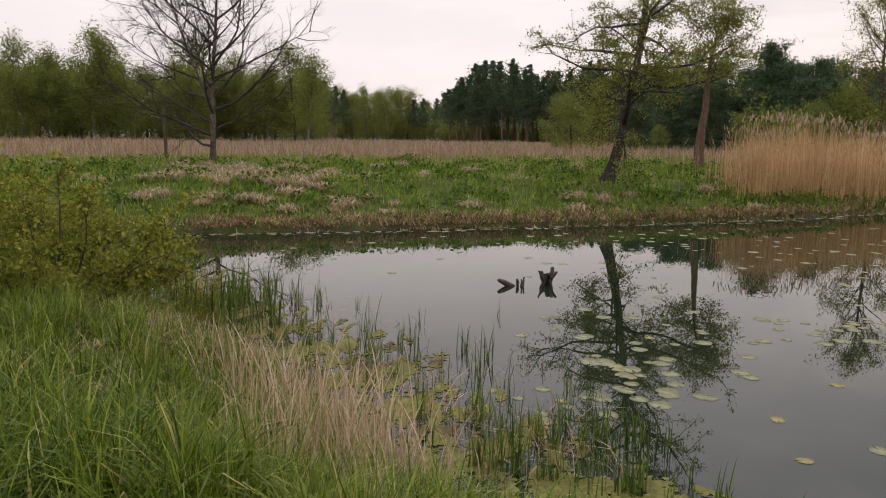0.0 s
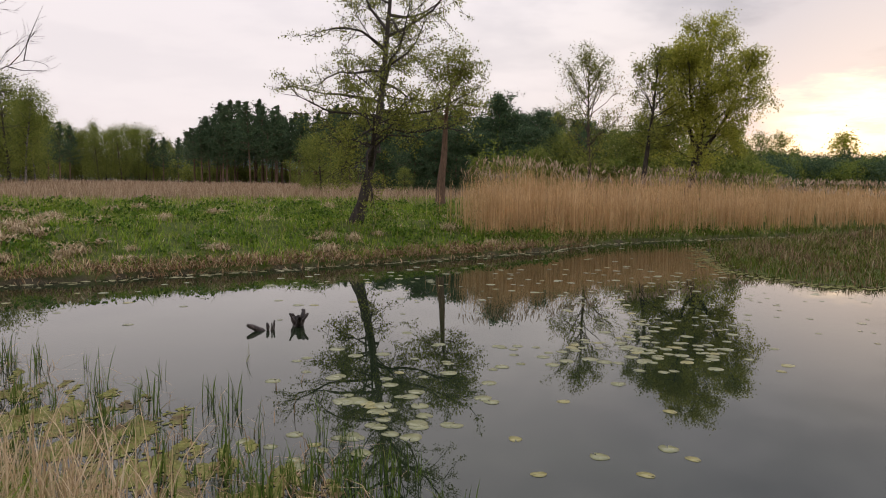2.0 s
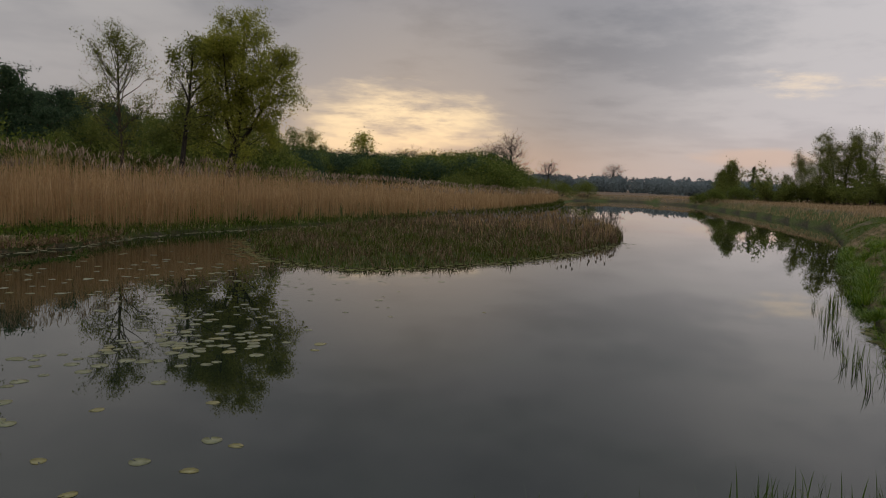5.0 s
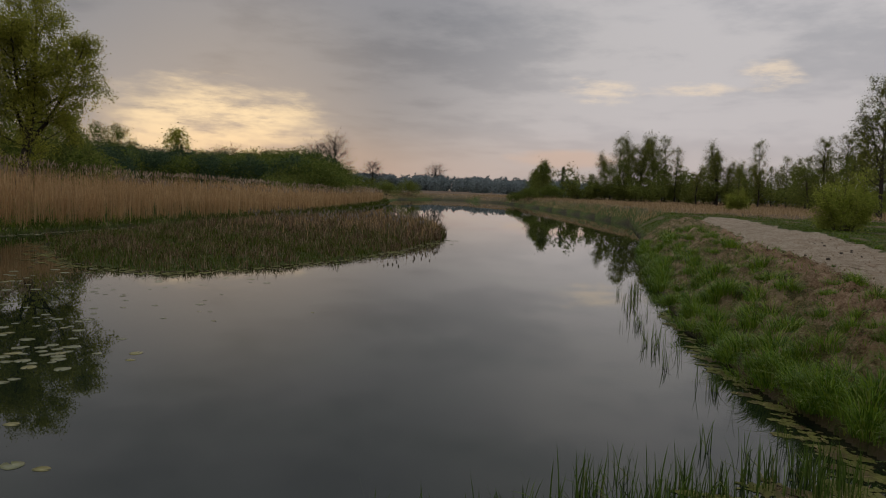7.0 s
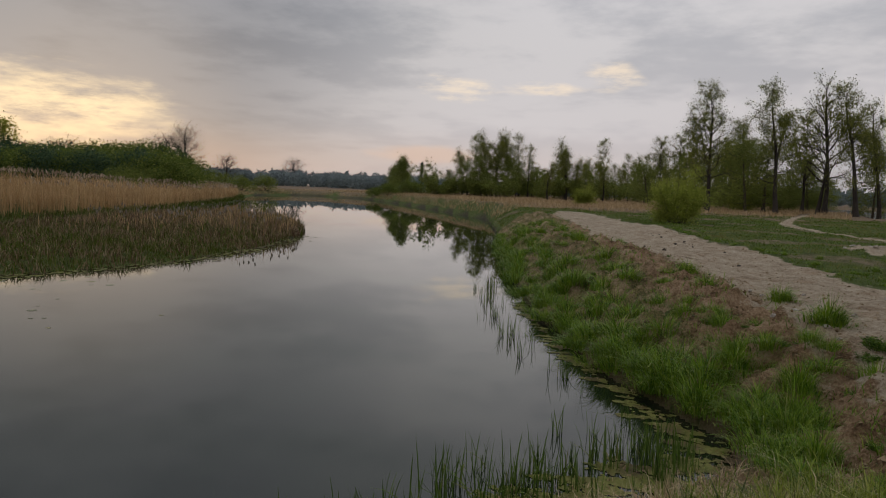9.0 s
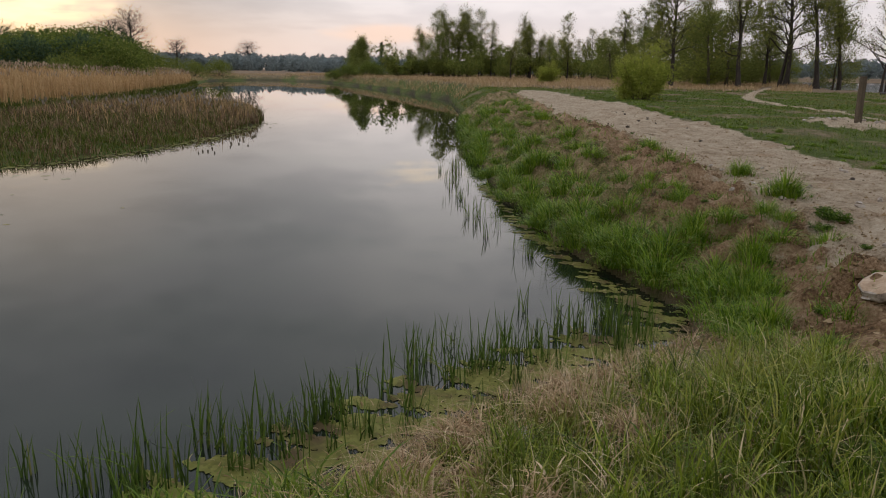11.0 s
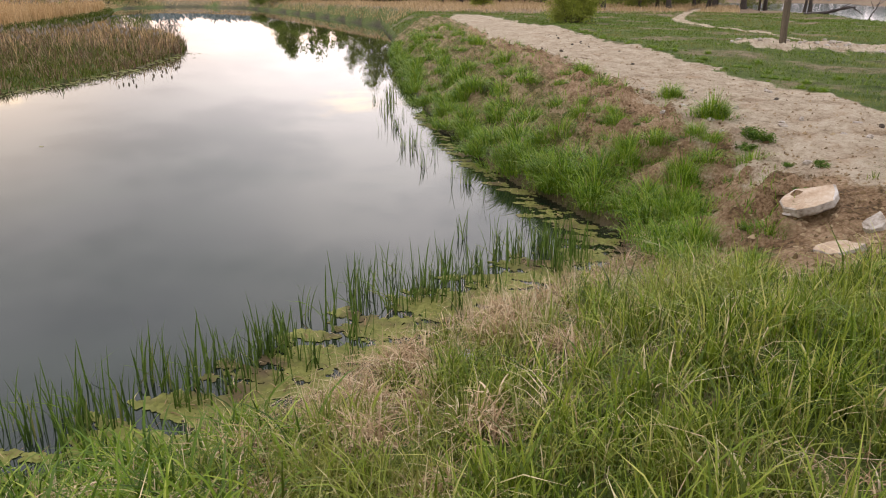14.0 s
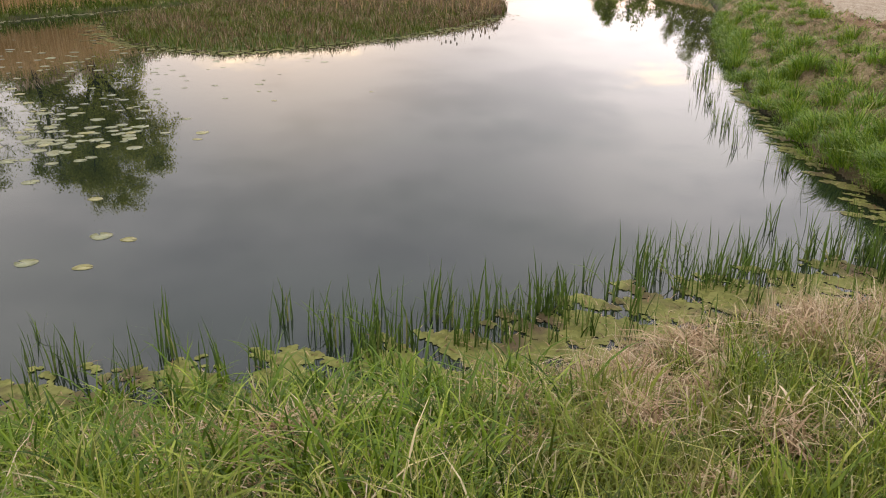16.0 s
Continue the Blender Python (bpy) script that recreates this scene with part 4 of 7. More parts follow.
def thicket(name, seed, place, size, leaf, label, count=7200, leaf_size=0.18, group=""):
    """A dense round-topped bush of overlapping leafy domes on short stems."""
    rng = np.random.RandomState(seed)
    root = new(name)
    root.matrix_world = pose(*place)
    lines, cs = [], []
    for k in range(11):
        az, r = k * 2.4 + rng.normal(0, 0.3), math.sqrt((k + 0.3) / 11) * 0.72
        mid = np.array([math.cos(az) * r * size[0], math.sin(az) * r * size[1], size[2] * (0.62 - 0.38 * r + rng.uniform(-0.08, 0.10))])
        st = np.array([mid[0] * 0.4, mid[1] * 0.4, -0.1])
        pts, rad = limb(rng, st, mid - st, np.linalg.norm(mid - st), 0.05, 0.012, 5, 0.12, 0.02)
        lines.append((pts, rad, 4))
        n = count // 11
        u = rng.normal(0, 1, (n, 3))
        u /= np.linalg.norm(u, axis=1)[:, None]
        rad3 = np.array([size[0] * 0.40, size[1] * 0.40, size[2] * 0.36]) * rng.uniform(0.75, 1.15)
        cs.append(mid + u * rad3 * rng.uniform(0.45, 1.05, n)[:, None])
    v, q = tubes(lines)
    shape("wood", v, q, NONE3, M["dark_bark"], root, smooth=True)
    c = np.concatenate(cs)
    c[:, 2] = np.maximum(c[:, 2], rng.uniform(0.05, 0.5, len(c)))
    lv, lq, lt = leaves(rng, c, leaf_size, 1.4, True)
    shape("foliage", lv, lq, lt, leaf, root)
    return tagged(root, label, "bush", group)


hedge_a = thicket("willow_bush", 301, polar(43.0, 84), (3.6, 3.6, 5.4), M["pine_leaf"], "dense dark green bush in a hedge", group="hedge")
hedge_b = thicket("willow_bush", 307, polar(44.0, 92), (4.0, 4.0, 5.0), M["shrub_leaf"], "dense dull green bush in a hedge", group="hedge")
hedge_c = thicket("willow_bush", 311, polar(57.0, 92), (3.2, 3.2, 3.4), M["birch_leaf"], "low rounded green bush before the hedge", group="hedge", count=4200, leaf_size=0.15)
for i in range(34):
    az = 41.0 + 18.0 * (i + R.uniform(-0.4, 0.4)) / 33
    dist = R.uniform(104, 122) if i % 2 else R.uniform(88, 100)
    el = np.interp(az, [41, 46, 50, 54, 57, 58.6, 60], [2.7, 2.5, 2.5, 2.6, 2.9, 2.6, 1.2])
    h = (1.3 + math.tan(radians(el)) * dist) / 4.9 * R.uniform(0.92, 1.06) * (1.0 if i % 2 else 0.85)
    x, y, _ = polar(az, dist)
    again((hedge_b, hedge_a, hedge_b)[i % 3], x, y, max(h, 0.75) * 1.1, R.uniform(0, 360), h)
for az, dist, s in ((32.6, 68, 0.5), (33.9, 66, 0.58), (35.2, 65, 0.62), (36.4, 66, 0.58), (39.4, 64, 0.56), (40.6, 68, 0.46)):
    x, y, _ = polar(az, dist)
    again(wood_b, x, y, s * 1.2, R.uniform(0, 360), s)
for az, dist, s in ((35.4, 70, 0.86), (36.8, 66, 0.9), (38.4, 68, 0.92), (39.8, 72, 0.95), (33.6, 72, 0.8), (41.2, 76, 0.9)):
    x, y, _ = polar(az, dist)
    again(hedge_b, x, y, s, R.uniform(0, 360), s)
for i in range(16):
    x, y, _ = polar(-10.5 + 24 * i / 15, R.uniform(196, 215))
    s = R.uniform(1.2, 1.7)
    again((hedge_a, hedge_b)[i % 2], x, y, s * 1.3, R.uniform(0, 360), s)
for az, dist, s in ((-9.6, 150, 0.95), (-9.0, 156, 1.0), (-8.3, 152, 0.9), (-7.7, 158, 0.86), (-0.6, 150, 0.72), (0.1, 146, 0.8), (-1.6, 170, 0.8), (-2.3, 172, 0.78)):
    x, y, _ = polar(az, dist)
    again(pine_b, x, y, s, R.uniform(0, 360), s)
for az, dist, s in ((55.2, 84, 0.9), (56.6, 88, 1.0), (58.2, 96, 0.9), (61.5, 150, 1.2), (63.2, 160, 1.1), (65.0, 175, 1.2), (60.2, 130, 1.2)):
    x, y, _ = polar(az, dist)
    again(hedge_c, x, y, s, R.uniform(0, 360), s * 0.95)
for az, dist, s in ((8.6, 60, 0.95), (9.8, 58, 1.0), (11.0, 62, 0.8), (16.2, 60, 0.5), (22.0, 62, 0.7)):
    x, y, _ = polar(az, dist)
    again(wood_c, x, y, s * 0.5, R.uniform(0, 360), s * 0.42)
for i in range(5):
    az = 26 + 9.0 * (i + R.uniform(-0.4, 0.4)) / 4
    x, y, _ = polar(az, R.uniform(60, 70))
    s = R.uniform(0.34, 0.50)
    again((wood_c, wood_b)[i % 2], x, y, s * 1.2, R.uniform(0, 360), s)
for az, dist, s in ((14.6, 66, 0.62), (17.0, 68, 0.60), (18.6, 67, 0.62), (20.2, 66, 0.66), (21.6, 68, 0.62), (25.8, 67, 0.66), (27.6, 69, 0.66), (29.2, 70, 0.62)):
    x, y, _ = polar(az, dist)
    again(pine_c, x, y, s * 1.2, R.uniform(0, 360), s)
for i in range(10):
    az = 28 + 16.0 * (i + R.uniform(-0.4, 0.4)) / 9
    x, y, _ = polar(az, R.uniform(84, 98))
    again((wood_c, wood_b, wood_c)[i % 3], x, y, R.uniform(0.52, 0.72) * (1.0 if az > 27 else 0.95), R.uniform(0, 360))
round_tree = tree("wood_tree", 141, polar(48.0, 113), M["dark_bark"], M["willow_leaf"], "round-headed tree above the scrub", height=7.9, r0=0.2, wander=0.03, branches=26, start=0.25, spread=0.30,
                  angle=(70, 28), subs=4, twigs=0, per_tip=12, leaf_size=0.2, loose=0.4, sides=5, far=True, small=True)
round_tree.matrix_world = round_tree.matrix_world @ Matrix.Diagonal((1.4, 1.4, 1.0, 1.0))
bare_far = tree("bare_tree", 151, polar(59.3, 205), M["dark_bark"], None, "leafless spreading tree beyond the reeds", height=13.0, r0=0.34, wander=0.03, branches=58, start=0.22, spread=0.34, angle=(66, 22), lift=0.04, subs=9, twigs=4,
                sub_angle=(14, 40), sub_len=(0.25, 0.55), limb_wander=0.12, limb_k=0.0075, profile=lambda v: 0.75 + 0.7 * v - 0.8 * v * v, twig_len=1.2, stout=1.5, group="far bare trees", sides=6)
bare_far.matrix_world = bare_far.matrix_world @ Matrix.Diagonal((1.45, 1.45, 1.0, 1.0))
for az, dist, s in ((58.0, 205, 0.82), (51.3, 240, 0.8), (62.2, 300, 0.75), (67.1, 500, 1.15)):
    x, y, _ = polar(az, dist)
    again(bare_far, x, y, s * 1.45, R.uniform(0, 360), s)

# alders and scrub on the far and right banks of the channel
alder_r = tree("alder_tree", 161, polar(98.6, 66), M["dark_bark"], M["alder_leaf"], "slim alder with open layered branches in the meadow", height=10.4, r0=0.19, lean=(0.0, -0.05), wander=0.035, branches=38, start=0.26,
               spread=0.29, angle=(78, 38), lift=0.03, limb_wander=0.2, subs=6, twigs=3, stout=1.5, profile=lambda v: 0.8 + 0.4 * v - 0.85 * v * v, per_tip=3.4, leaf_size=0.095, loose=0.16, small=True, group="bank alders", sides=6,
               fork=[(0.38, 20, 0.4, 26)])
alder_s = tree("alder_tree", 173, polar(103.2, 70), M["dark_bark"], M["alder_leaf"], "tall alder with dense drooping foliage", height=11.2, r0=0.22, lean=(0.02, 0.05), wander=0.04, branches=36, start=0.24,
               spread=0.27, angle=(80, 38), limb_wander=0.2, subs=6, twigs=3, stout=1.3, profile=lambda v: 0.75 + 0.4 * v - 0.85 * v * v, per_tip=4.0, leaf_size=0.10, loose=0.22, small=True, group="bank alders", sides=6,
               fork=[(0.45, 200, 0.35, 24)])
alder_t = tree("alder_tree", 179, polar(106.3, 74), M["dark_bark"], M["alder_leaf"], "two-stemmed alder with almost bare fanned branches", height=12.0, r0=0.24, lean=(0.03, -0.03), wander=0.035, branches=44, start=0.28,
               spread=0.33, angle=(62, 28), limb_wander=0.13, subs=7, twigs=4, stout=1.7, per_tip=1.0, leaf_size=0.10, loose=0.2, group="bank alders", stems=2, sides=6, sub_angle=(16, 45))
for kind, az, dist, s in ((alder_s, 108.2, 72, 0.98), (alder_s, 109.6, 76, 0.92), (alder_r, 104.9, 84, 0.95), (alder_t, 112.4, 64, 0.62), (alder_s, 101.4, 86, 0.85), (alder_r, 96.6, 92, 0.80), (alder_r, 95.2, 100, 0.82),
                          (alder_s, 100.3, 88, 0.80), (alder_s, 99.6, 94, 0.74), (alder_r, 97.6, 84, 0.74)):
    x, y, _ = polar(az, dist)
    again(kind, x, y, s, R.uniform(0, 360))
# dense young growth between the alders
for az, dist, s, w in ((101.2, 72, 0.56, 0.8), (102.4, 78, 0.60, 0.9), (100.2, 80, 0.50, 0.7), (105.2, 88, 0.40, 0.7), (98.4, 86, 0.5, 0.75), (96.9, 90, 0.5, 0.8), (109.2, 79, 0.62, 0.7), (94.4, 98, 0.45, 0.8)):
    x, y, _ = polar(az, dist)
    again(wood_b, x, y, w, R.uniform(0, 360), s)
alder_f = tree("alder_tree", 181, polar(91.0, 118), M["dark_bark"], M["alder_leaf"], "thin far alder in a row along the meadow", height=9.6, r0=0.16, lean=(0.03, 0), wander=0.035, branches=34, start=0.24,
               spread=0.24, angle=(74, 34), subs=5, twigs=2, stout=1.5, profile=lambda v: 0.7 + 0.6 * v - 1.0 * v * v, per_tip=2.6, leaf_size=0.12, loose=0.20, group="bank alders", sides=5, far=True, small=True)
alder_g = tree("alder_tree", 199, polar(88.2, 112), M["dark_bark"], M["alder_leaf"], "far alder with a ragged open crown", height=8.8, r0=0.17, lean=(-0.05, 0.02), wander=0.05, branches=34, start=0.16, limb_wander=0.24,
               spread=0.24, angle=(70, 30), subs=6, twigs=2, stout=1.5, profile=lambda v: 0.8 + 0.3 * v - 0.7 * v * v, per_tip=2.0, leaf_size=0.12, loose=0.22, group="bank alders", sides=5, far=True, small=True, fork=[(0.35, 60, 0.5, 22), (0.5, 230, 0.4, 26)])
for i in range(17):
    az = 86.8 + 8.8 * (i + R.uniform(-0.3, 0.3)) / 16
    dist = R.uniform(105, 135)
    x, y, _ = polar(az, dist)
    again((alder_g, alder_f)[i % 2], x, y, R.uniform(0.56, 0.76) * dist / 110, R.uniform(0, 360))
for i in range(8):
    x, y, _ = polar(98 + 8.5 * i / 7, R.uniform(86, 98))
    s = R.uniform(0.36, 0.50)
    again((wood_b, wood_c)[i % 2], x, y, s, R.uniform(0, 360), s)
for az, dist, s in ((80.2, 132, 0.72), (81.2, 130, 0.86), (82.1, 128, 0.95), (82.9, 131, 0.98), (83.7, 129, 0.95), (84.6, 133, 0.90), (85.3, 130, 0.72)):
    x, y, _ = polar(az, dist)
    again((alder_g, alder_f, alder_g)[int(dist) % 3], x, y, s * 1.25, R.uniform(0, 360), s * 1.3)
for az, dist, s in ((79.2, 132, 0.42), (80.6, 128, 0.55), (81.7, 126, 0.62), (82.6, 132, 0.66), (83.5, 127, 0.6), (84.4, 130, 0.58), (85.6, 130, 0.48), (86.6, 132, 0.36)):
    x, y, _ = polar(az, dist)
    again((wood_c, wood_b)[int(az * 10) % 2], x, y, s * 1.1, R.uniform(0, 360), s)
poplar = tree("wood_tree", 191, polar(75.6, 150), M["bark"], M["birch_leaf"], "pointed green tree on the channel bank", height=6.6, r0=0.2, wander=0.03, branches=30, start=0.05, spread=0.50, angle=(68, 24), subs=4, twigs=0,
              per_tip=18.0, leaf_size=0.24, loose=0.45, sides=5, far=True, small=True)
again(poplar, *polar(74.9, 156)[:2], 0.8, 40)
for az, dist, s in ((74.4, 142, 0.52), (76.2, 138, 0.62), (77.9, 140, 0.5), (73.4, 150, 0.45), (78.8, 138, 0.45)):
    x, y, _ = polar(az, dist)
    again(hedge_b, x, y, s * 1.2, R.uniform(0, 360), s)
conifer("spruce_tree", 193, polar(77.0, 142), 6.4, 0.14, "dark spire-shaped spruce on the channel bank", clear=0.06, spread=0.26, rounded=False)
for i in range(26):
    az = 78.4 + 27 * (i + R.uniform(-0.4, 0.4)) / 25
    dist = R.uniform(112, 150) if az < 97 else R.uniform(84, 104)
    x, y, _ = polar(az, dist)
    again(scrub_b, x, y, (0.95 + 0.010 * (dist - 90)) * R.uniform(0.7, 1.05), R.uniform(0, 360))
meadow_bush = shrub("willow_bush", 211, polar(96.6, 44), (1.65, 1.65, 3.0), M["bright_leaf"], "round bright green bush in the meadow", stems=46, leaf_size=0.055, per=63)
again(meadow_bush, *polar(89.6, 78)[:2], 0.72, 70)
again(meadow_bush, *polar(100.9, 74)[:2], 0.8, 200)

# the bush at the pond's near corner
corner = shrub("willow_bush", 223, (-4.9, 8.7, gz(-4.9, 8.7)), (2.55, 2.55, 1.34), M["corner_leaf"], "leafy yellow-green willow bush at the pond's corner", stems=56, leaf_size=0.038, per=66)
again(corner, -6.4, 7.4, 1.0, 120)
again(corner, -4.2, 10.2, 0.5, 250)
again(corner, -7.0, 11.2, 0.95, 20)


def far_woods():
    """The line of woods along the horizon, its haze put into the leaf colour."""
    rng = np.random.RandomState(5)
    cs = []
    for lo, hi, d0, d1, el, count in ((58, 78, 420, 560, 1.05, 260), (70, 88, 300, 380, 0.85, 130), (88, 107, 280, 420, 1.0, 130), (104, 130, 360, 460, 1.0, 230), (-36, 2, 230, 300, 2.2, 160), (0, 34, 170, 220, 2.6, 330), (34, 60, 260, 340, 1.35, 180)):
        for _ in range(count):
            az, d = rng.uniform(lo, hi), rng.uniform(d0, d1)
            h = d * math.tan(radians(el)) * rng.uniform(0.65, 1.12) + 1.6
            x, y = d * math.sin(radians(az)), d * math.cos(radians(az))
            n = 110
            r = h * 0.36
            u = rng.normal(0, 1, (n, 3))
            u /= np.linalg.norm(u, axis=1)[:, None]
            cs.append(np.array([x, y, 1.2 + h * 0.5]) + u * np.array([r, r, h * 0.5]) * rng.uniform(0.5, 1.0, n)[:, None])
    c = np.concatenate(cs)
    d = np.hypot(c[:, 0], c[:, 1])
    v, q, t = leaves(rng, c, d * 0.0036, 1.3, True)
    tagged(shape("far_woods", v, q, t, M["hazed_leaf"]), "far line of woods, haze put into leaf colour", "woods", kind="stuff")


far_woods()


# ---------------------------------------------------------------- grasses and reeds
def scatter(rng, count, x0, x1, y0, y1):
    return rng.uniform(x0, x1, count), rng.uniform(y0, y1, count)


def on_ground(x, y):
    return np.stack([x, y, ground_z(x, y)], 1)


def sector(rng, count, az0, az1, d0, d1, power=1.0):
    """Random places in a sector about the viewpoint; a higher power crowds them nearer."""
    az = np.radians(rng.uniform(az0, az1, count))
    d = d0 + (d1 - d0) * rng.uniform(0, 1, count) ** power
    return d * np.sin(az), d * np.cos(az)


def near_grass():
    rng = np.random.RandomState(21)
    # tufts first, blades round each
    x, y = sector(rng, 12500, -48, 142, 0.8, 9.5, 0.85)
    d = shore(x, y)
    p = np.stack([x, y], 1)
    bare = np.maximum(np.maximum(sandiness(x, y), 0.95 * ss(0.3, -0.2, poly_distance(p, SCAR))), 0.93 * ss(0.3, -0.2, poly_distance(p, CUT_BANK)))
    lush = 0.5 + 0.5 * waves(x, y, 2.6, 31)
    dry = 0.5 + 0.5 * waves(x, y, 1.5, 37) + 0.42 * ss(2.3, 0.4, d) * ss(0.5, 2.0, x) + 0.5 * ss(1.5, 0.5, np.hypot(x + 3.15, y - 8.17)) + 0.42 * ss(1.3, 0.5, np.hypot(x + 2.20, y - 5.41))
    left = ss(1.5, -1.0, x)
    deep = ss(-0.3, -1.5, y + 0.5 * waves(x, y, 1.4, 38))
    broad = ss(3.2, 2.0, x) * ss(0.4, 0.9, x) * ss(0.9, 1.8, y) * ss(5.0, 4.2, y)
    keep = (d > 0.02) & (rng.uniform(0, 1, len(x)) > 0.6 * broad) & (rng.uniform(0, 1, len(x)) > bare * 1.05) & (rng.uniform(0, 1, len(x)) < np.where(x > 2.4, 0.34, 0.5) + np.where(x > 2.4, 0.66, 0.5) * ss(0.22, 0.95, d + 0.35 * waves(x, y, 0.8, 36))) & (rng.uniform(0, 1, len(x)) > 0.55 * ss(0.52, 0.78, dry))
    x, y, d, lush, left, deep = x[keep], y[keep], d[keep], lush[keep], left[keep], deep[keep]
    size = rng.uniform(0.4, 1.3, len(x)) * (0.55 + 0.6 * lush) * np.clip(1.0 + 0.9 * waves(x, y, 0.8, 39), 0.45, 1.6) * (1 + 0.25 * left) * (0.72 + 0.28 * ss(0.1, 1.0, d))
    per = np.clip((39 * size).astype(int), 7, 62)
    k = np.repeat(np.arange(len(x)), per)
    bx, by = x[k] + rng.normal(0, 0.055, len(k)) * size[k], y[k] + rng.normal(0, 0.055, len(k)) * size[k]
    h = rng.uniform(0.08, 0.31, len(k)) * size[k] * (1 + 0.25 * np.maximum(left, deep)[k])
    close = np.hypot(bx, by) < 3.4
    wide = rng.uniform(0.005, 0.013, len(k)) * np.sqrt(size[k]) * np.where(rng.uniform(0, 1, len(k)) < 0.12, 1.6, 1.0)
    sere = (waves(x, y, 1.2, 33) + 0.55 * waves(x, y, 0.5, 34) + rng.normal(0, 0.10, len(x)) + 0.25 * ss(1.6, 0.4, d) - 0.55 * deep > 0.02)[k]
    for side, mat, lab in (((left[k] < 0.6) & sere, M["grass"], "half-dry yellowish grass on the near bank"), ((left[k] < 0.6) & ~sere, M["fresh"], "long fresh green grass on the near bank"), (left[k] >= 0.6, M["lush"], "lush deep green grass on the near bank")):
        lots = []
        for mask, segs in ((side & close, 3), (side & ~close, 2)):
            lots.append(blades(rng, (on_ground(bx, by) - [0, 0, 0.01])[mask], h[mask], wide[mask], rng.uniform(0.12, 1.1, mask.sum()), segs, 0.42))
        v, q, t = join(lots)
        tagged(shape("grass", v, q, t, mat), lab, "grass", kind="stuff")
    # straw lying among it, thickest towards the water
    x, y = sector(rng, 46000, -48, 142, 0.9, 9.0, 0.9)
    d = shore(x, y)
    sand = sandiness(x, y)
    dry = 0.5 + 0.5 * waves(x, y, 1.5, 37) + 0.42 * ss(2.3, 0.4, d) + 0.5 * ss(1.5, 0.5, np.hypot(x + 3.15, y - 8.17)) + 0.42 * ss(1.3, 0.5, np.hypot(x + 2.20, y - 5.41))
    keep = (d > 0.12) & (sand < 0.3) & (poly_distance(np.stack([x, y], 1), SCAR) > 0.15) & (rng.uniform(0, 1, len(x)) < 0.06 + 0.9 * ss(0.50, 0.76, dry))
    x, y = x[keep], y[keep]
    h = rng.uniform(0.025, 0.12, len(x))
    v, q, t = blades(rng, on_ground(x, y) + [0, 0, 0.01], h, rng.uniform(0.005, 0.015, len(x)), rng.uniform(0.7, 2.6, len(x)), 2, 0.38)
    tagged(shape("straw", v, q, t, M["litter"]), "brown dead grass lying on the near bank", "dry grass", kind="stuff")
    # trampled stalks in the belt along the water
    bx, by = scatter(rng, 60000, -1.0, 8.0, -2.2, 5.5)
    d = shore(bx, by)
    keep = (d > -0.06) & (d < 1.0) & (rng.uniform(0, 1, len(bx)) < 0.24 * ss(0.9, 0.25, d + 0.7 * waves(bx, by, 0.7, 35)))
    bx, by = bx[keep], by[keep]
    base = on_ground(bx, by)
    base[:, 2] = np.maximum(base[:, 2], 0.004) + rng.uniform(0, 0.03, len(bx))
    v, q, t = blades(rng, base, rng.uniform(0.02, 0.07, len(bx)), rng.uniform(0.006, 0.016, len(bx)), rng.uniform(1.5, 4.5, len(bx)), 2, 0.2)
    tagged(shape("straw", v, q, t, M["litter"]), "flattened brown stalks along the near water's edge", "dry grass", kind="stuff")
    k = rng.choice(len(x), 3400)
    v, q, t = blades(rng, on_ground(x[k], y[k]) + [0, 0, 0.02], rng.uniform(0.06, 0.28, 3400), rng.uniform(0.004, 0.010, 3400), rng.uniform(0.3, 2.4, 3400), 3, 0.40)
    tagged(shape("straw", v, q, t, M["straw"]), "pale bleached stalks among the near grass", "dry grass", kind="stuff")


near_grass()


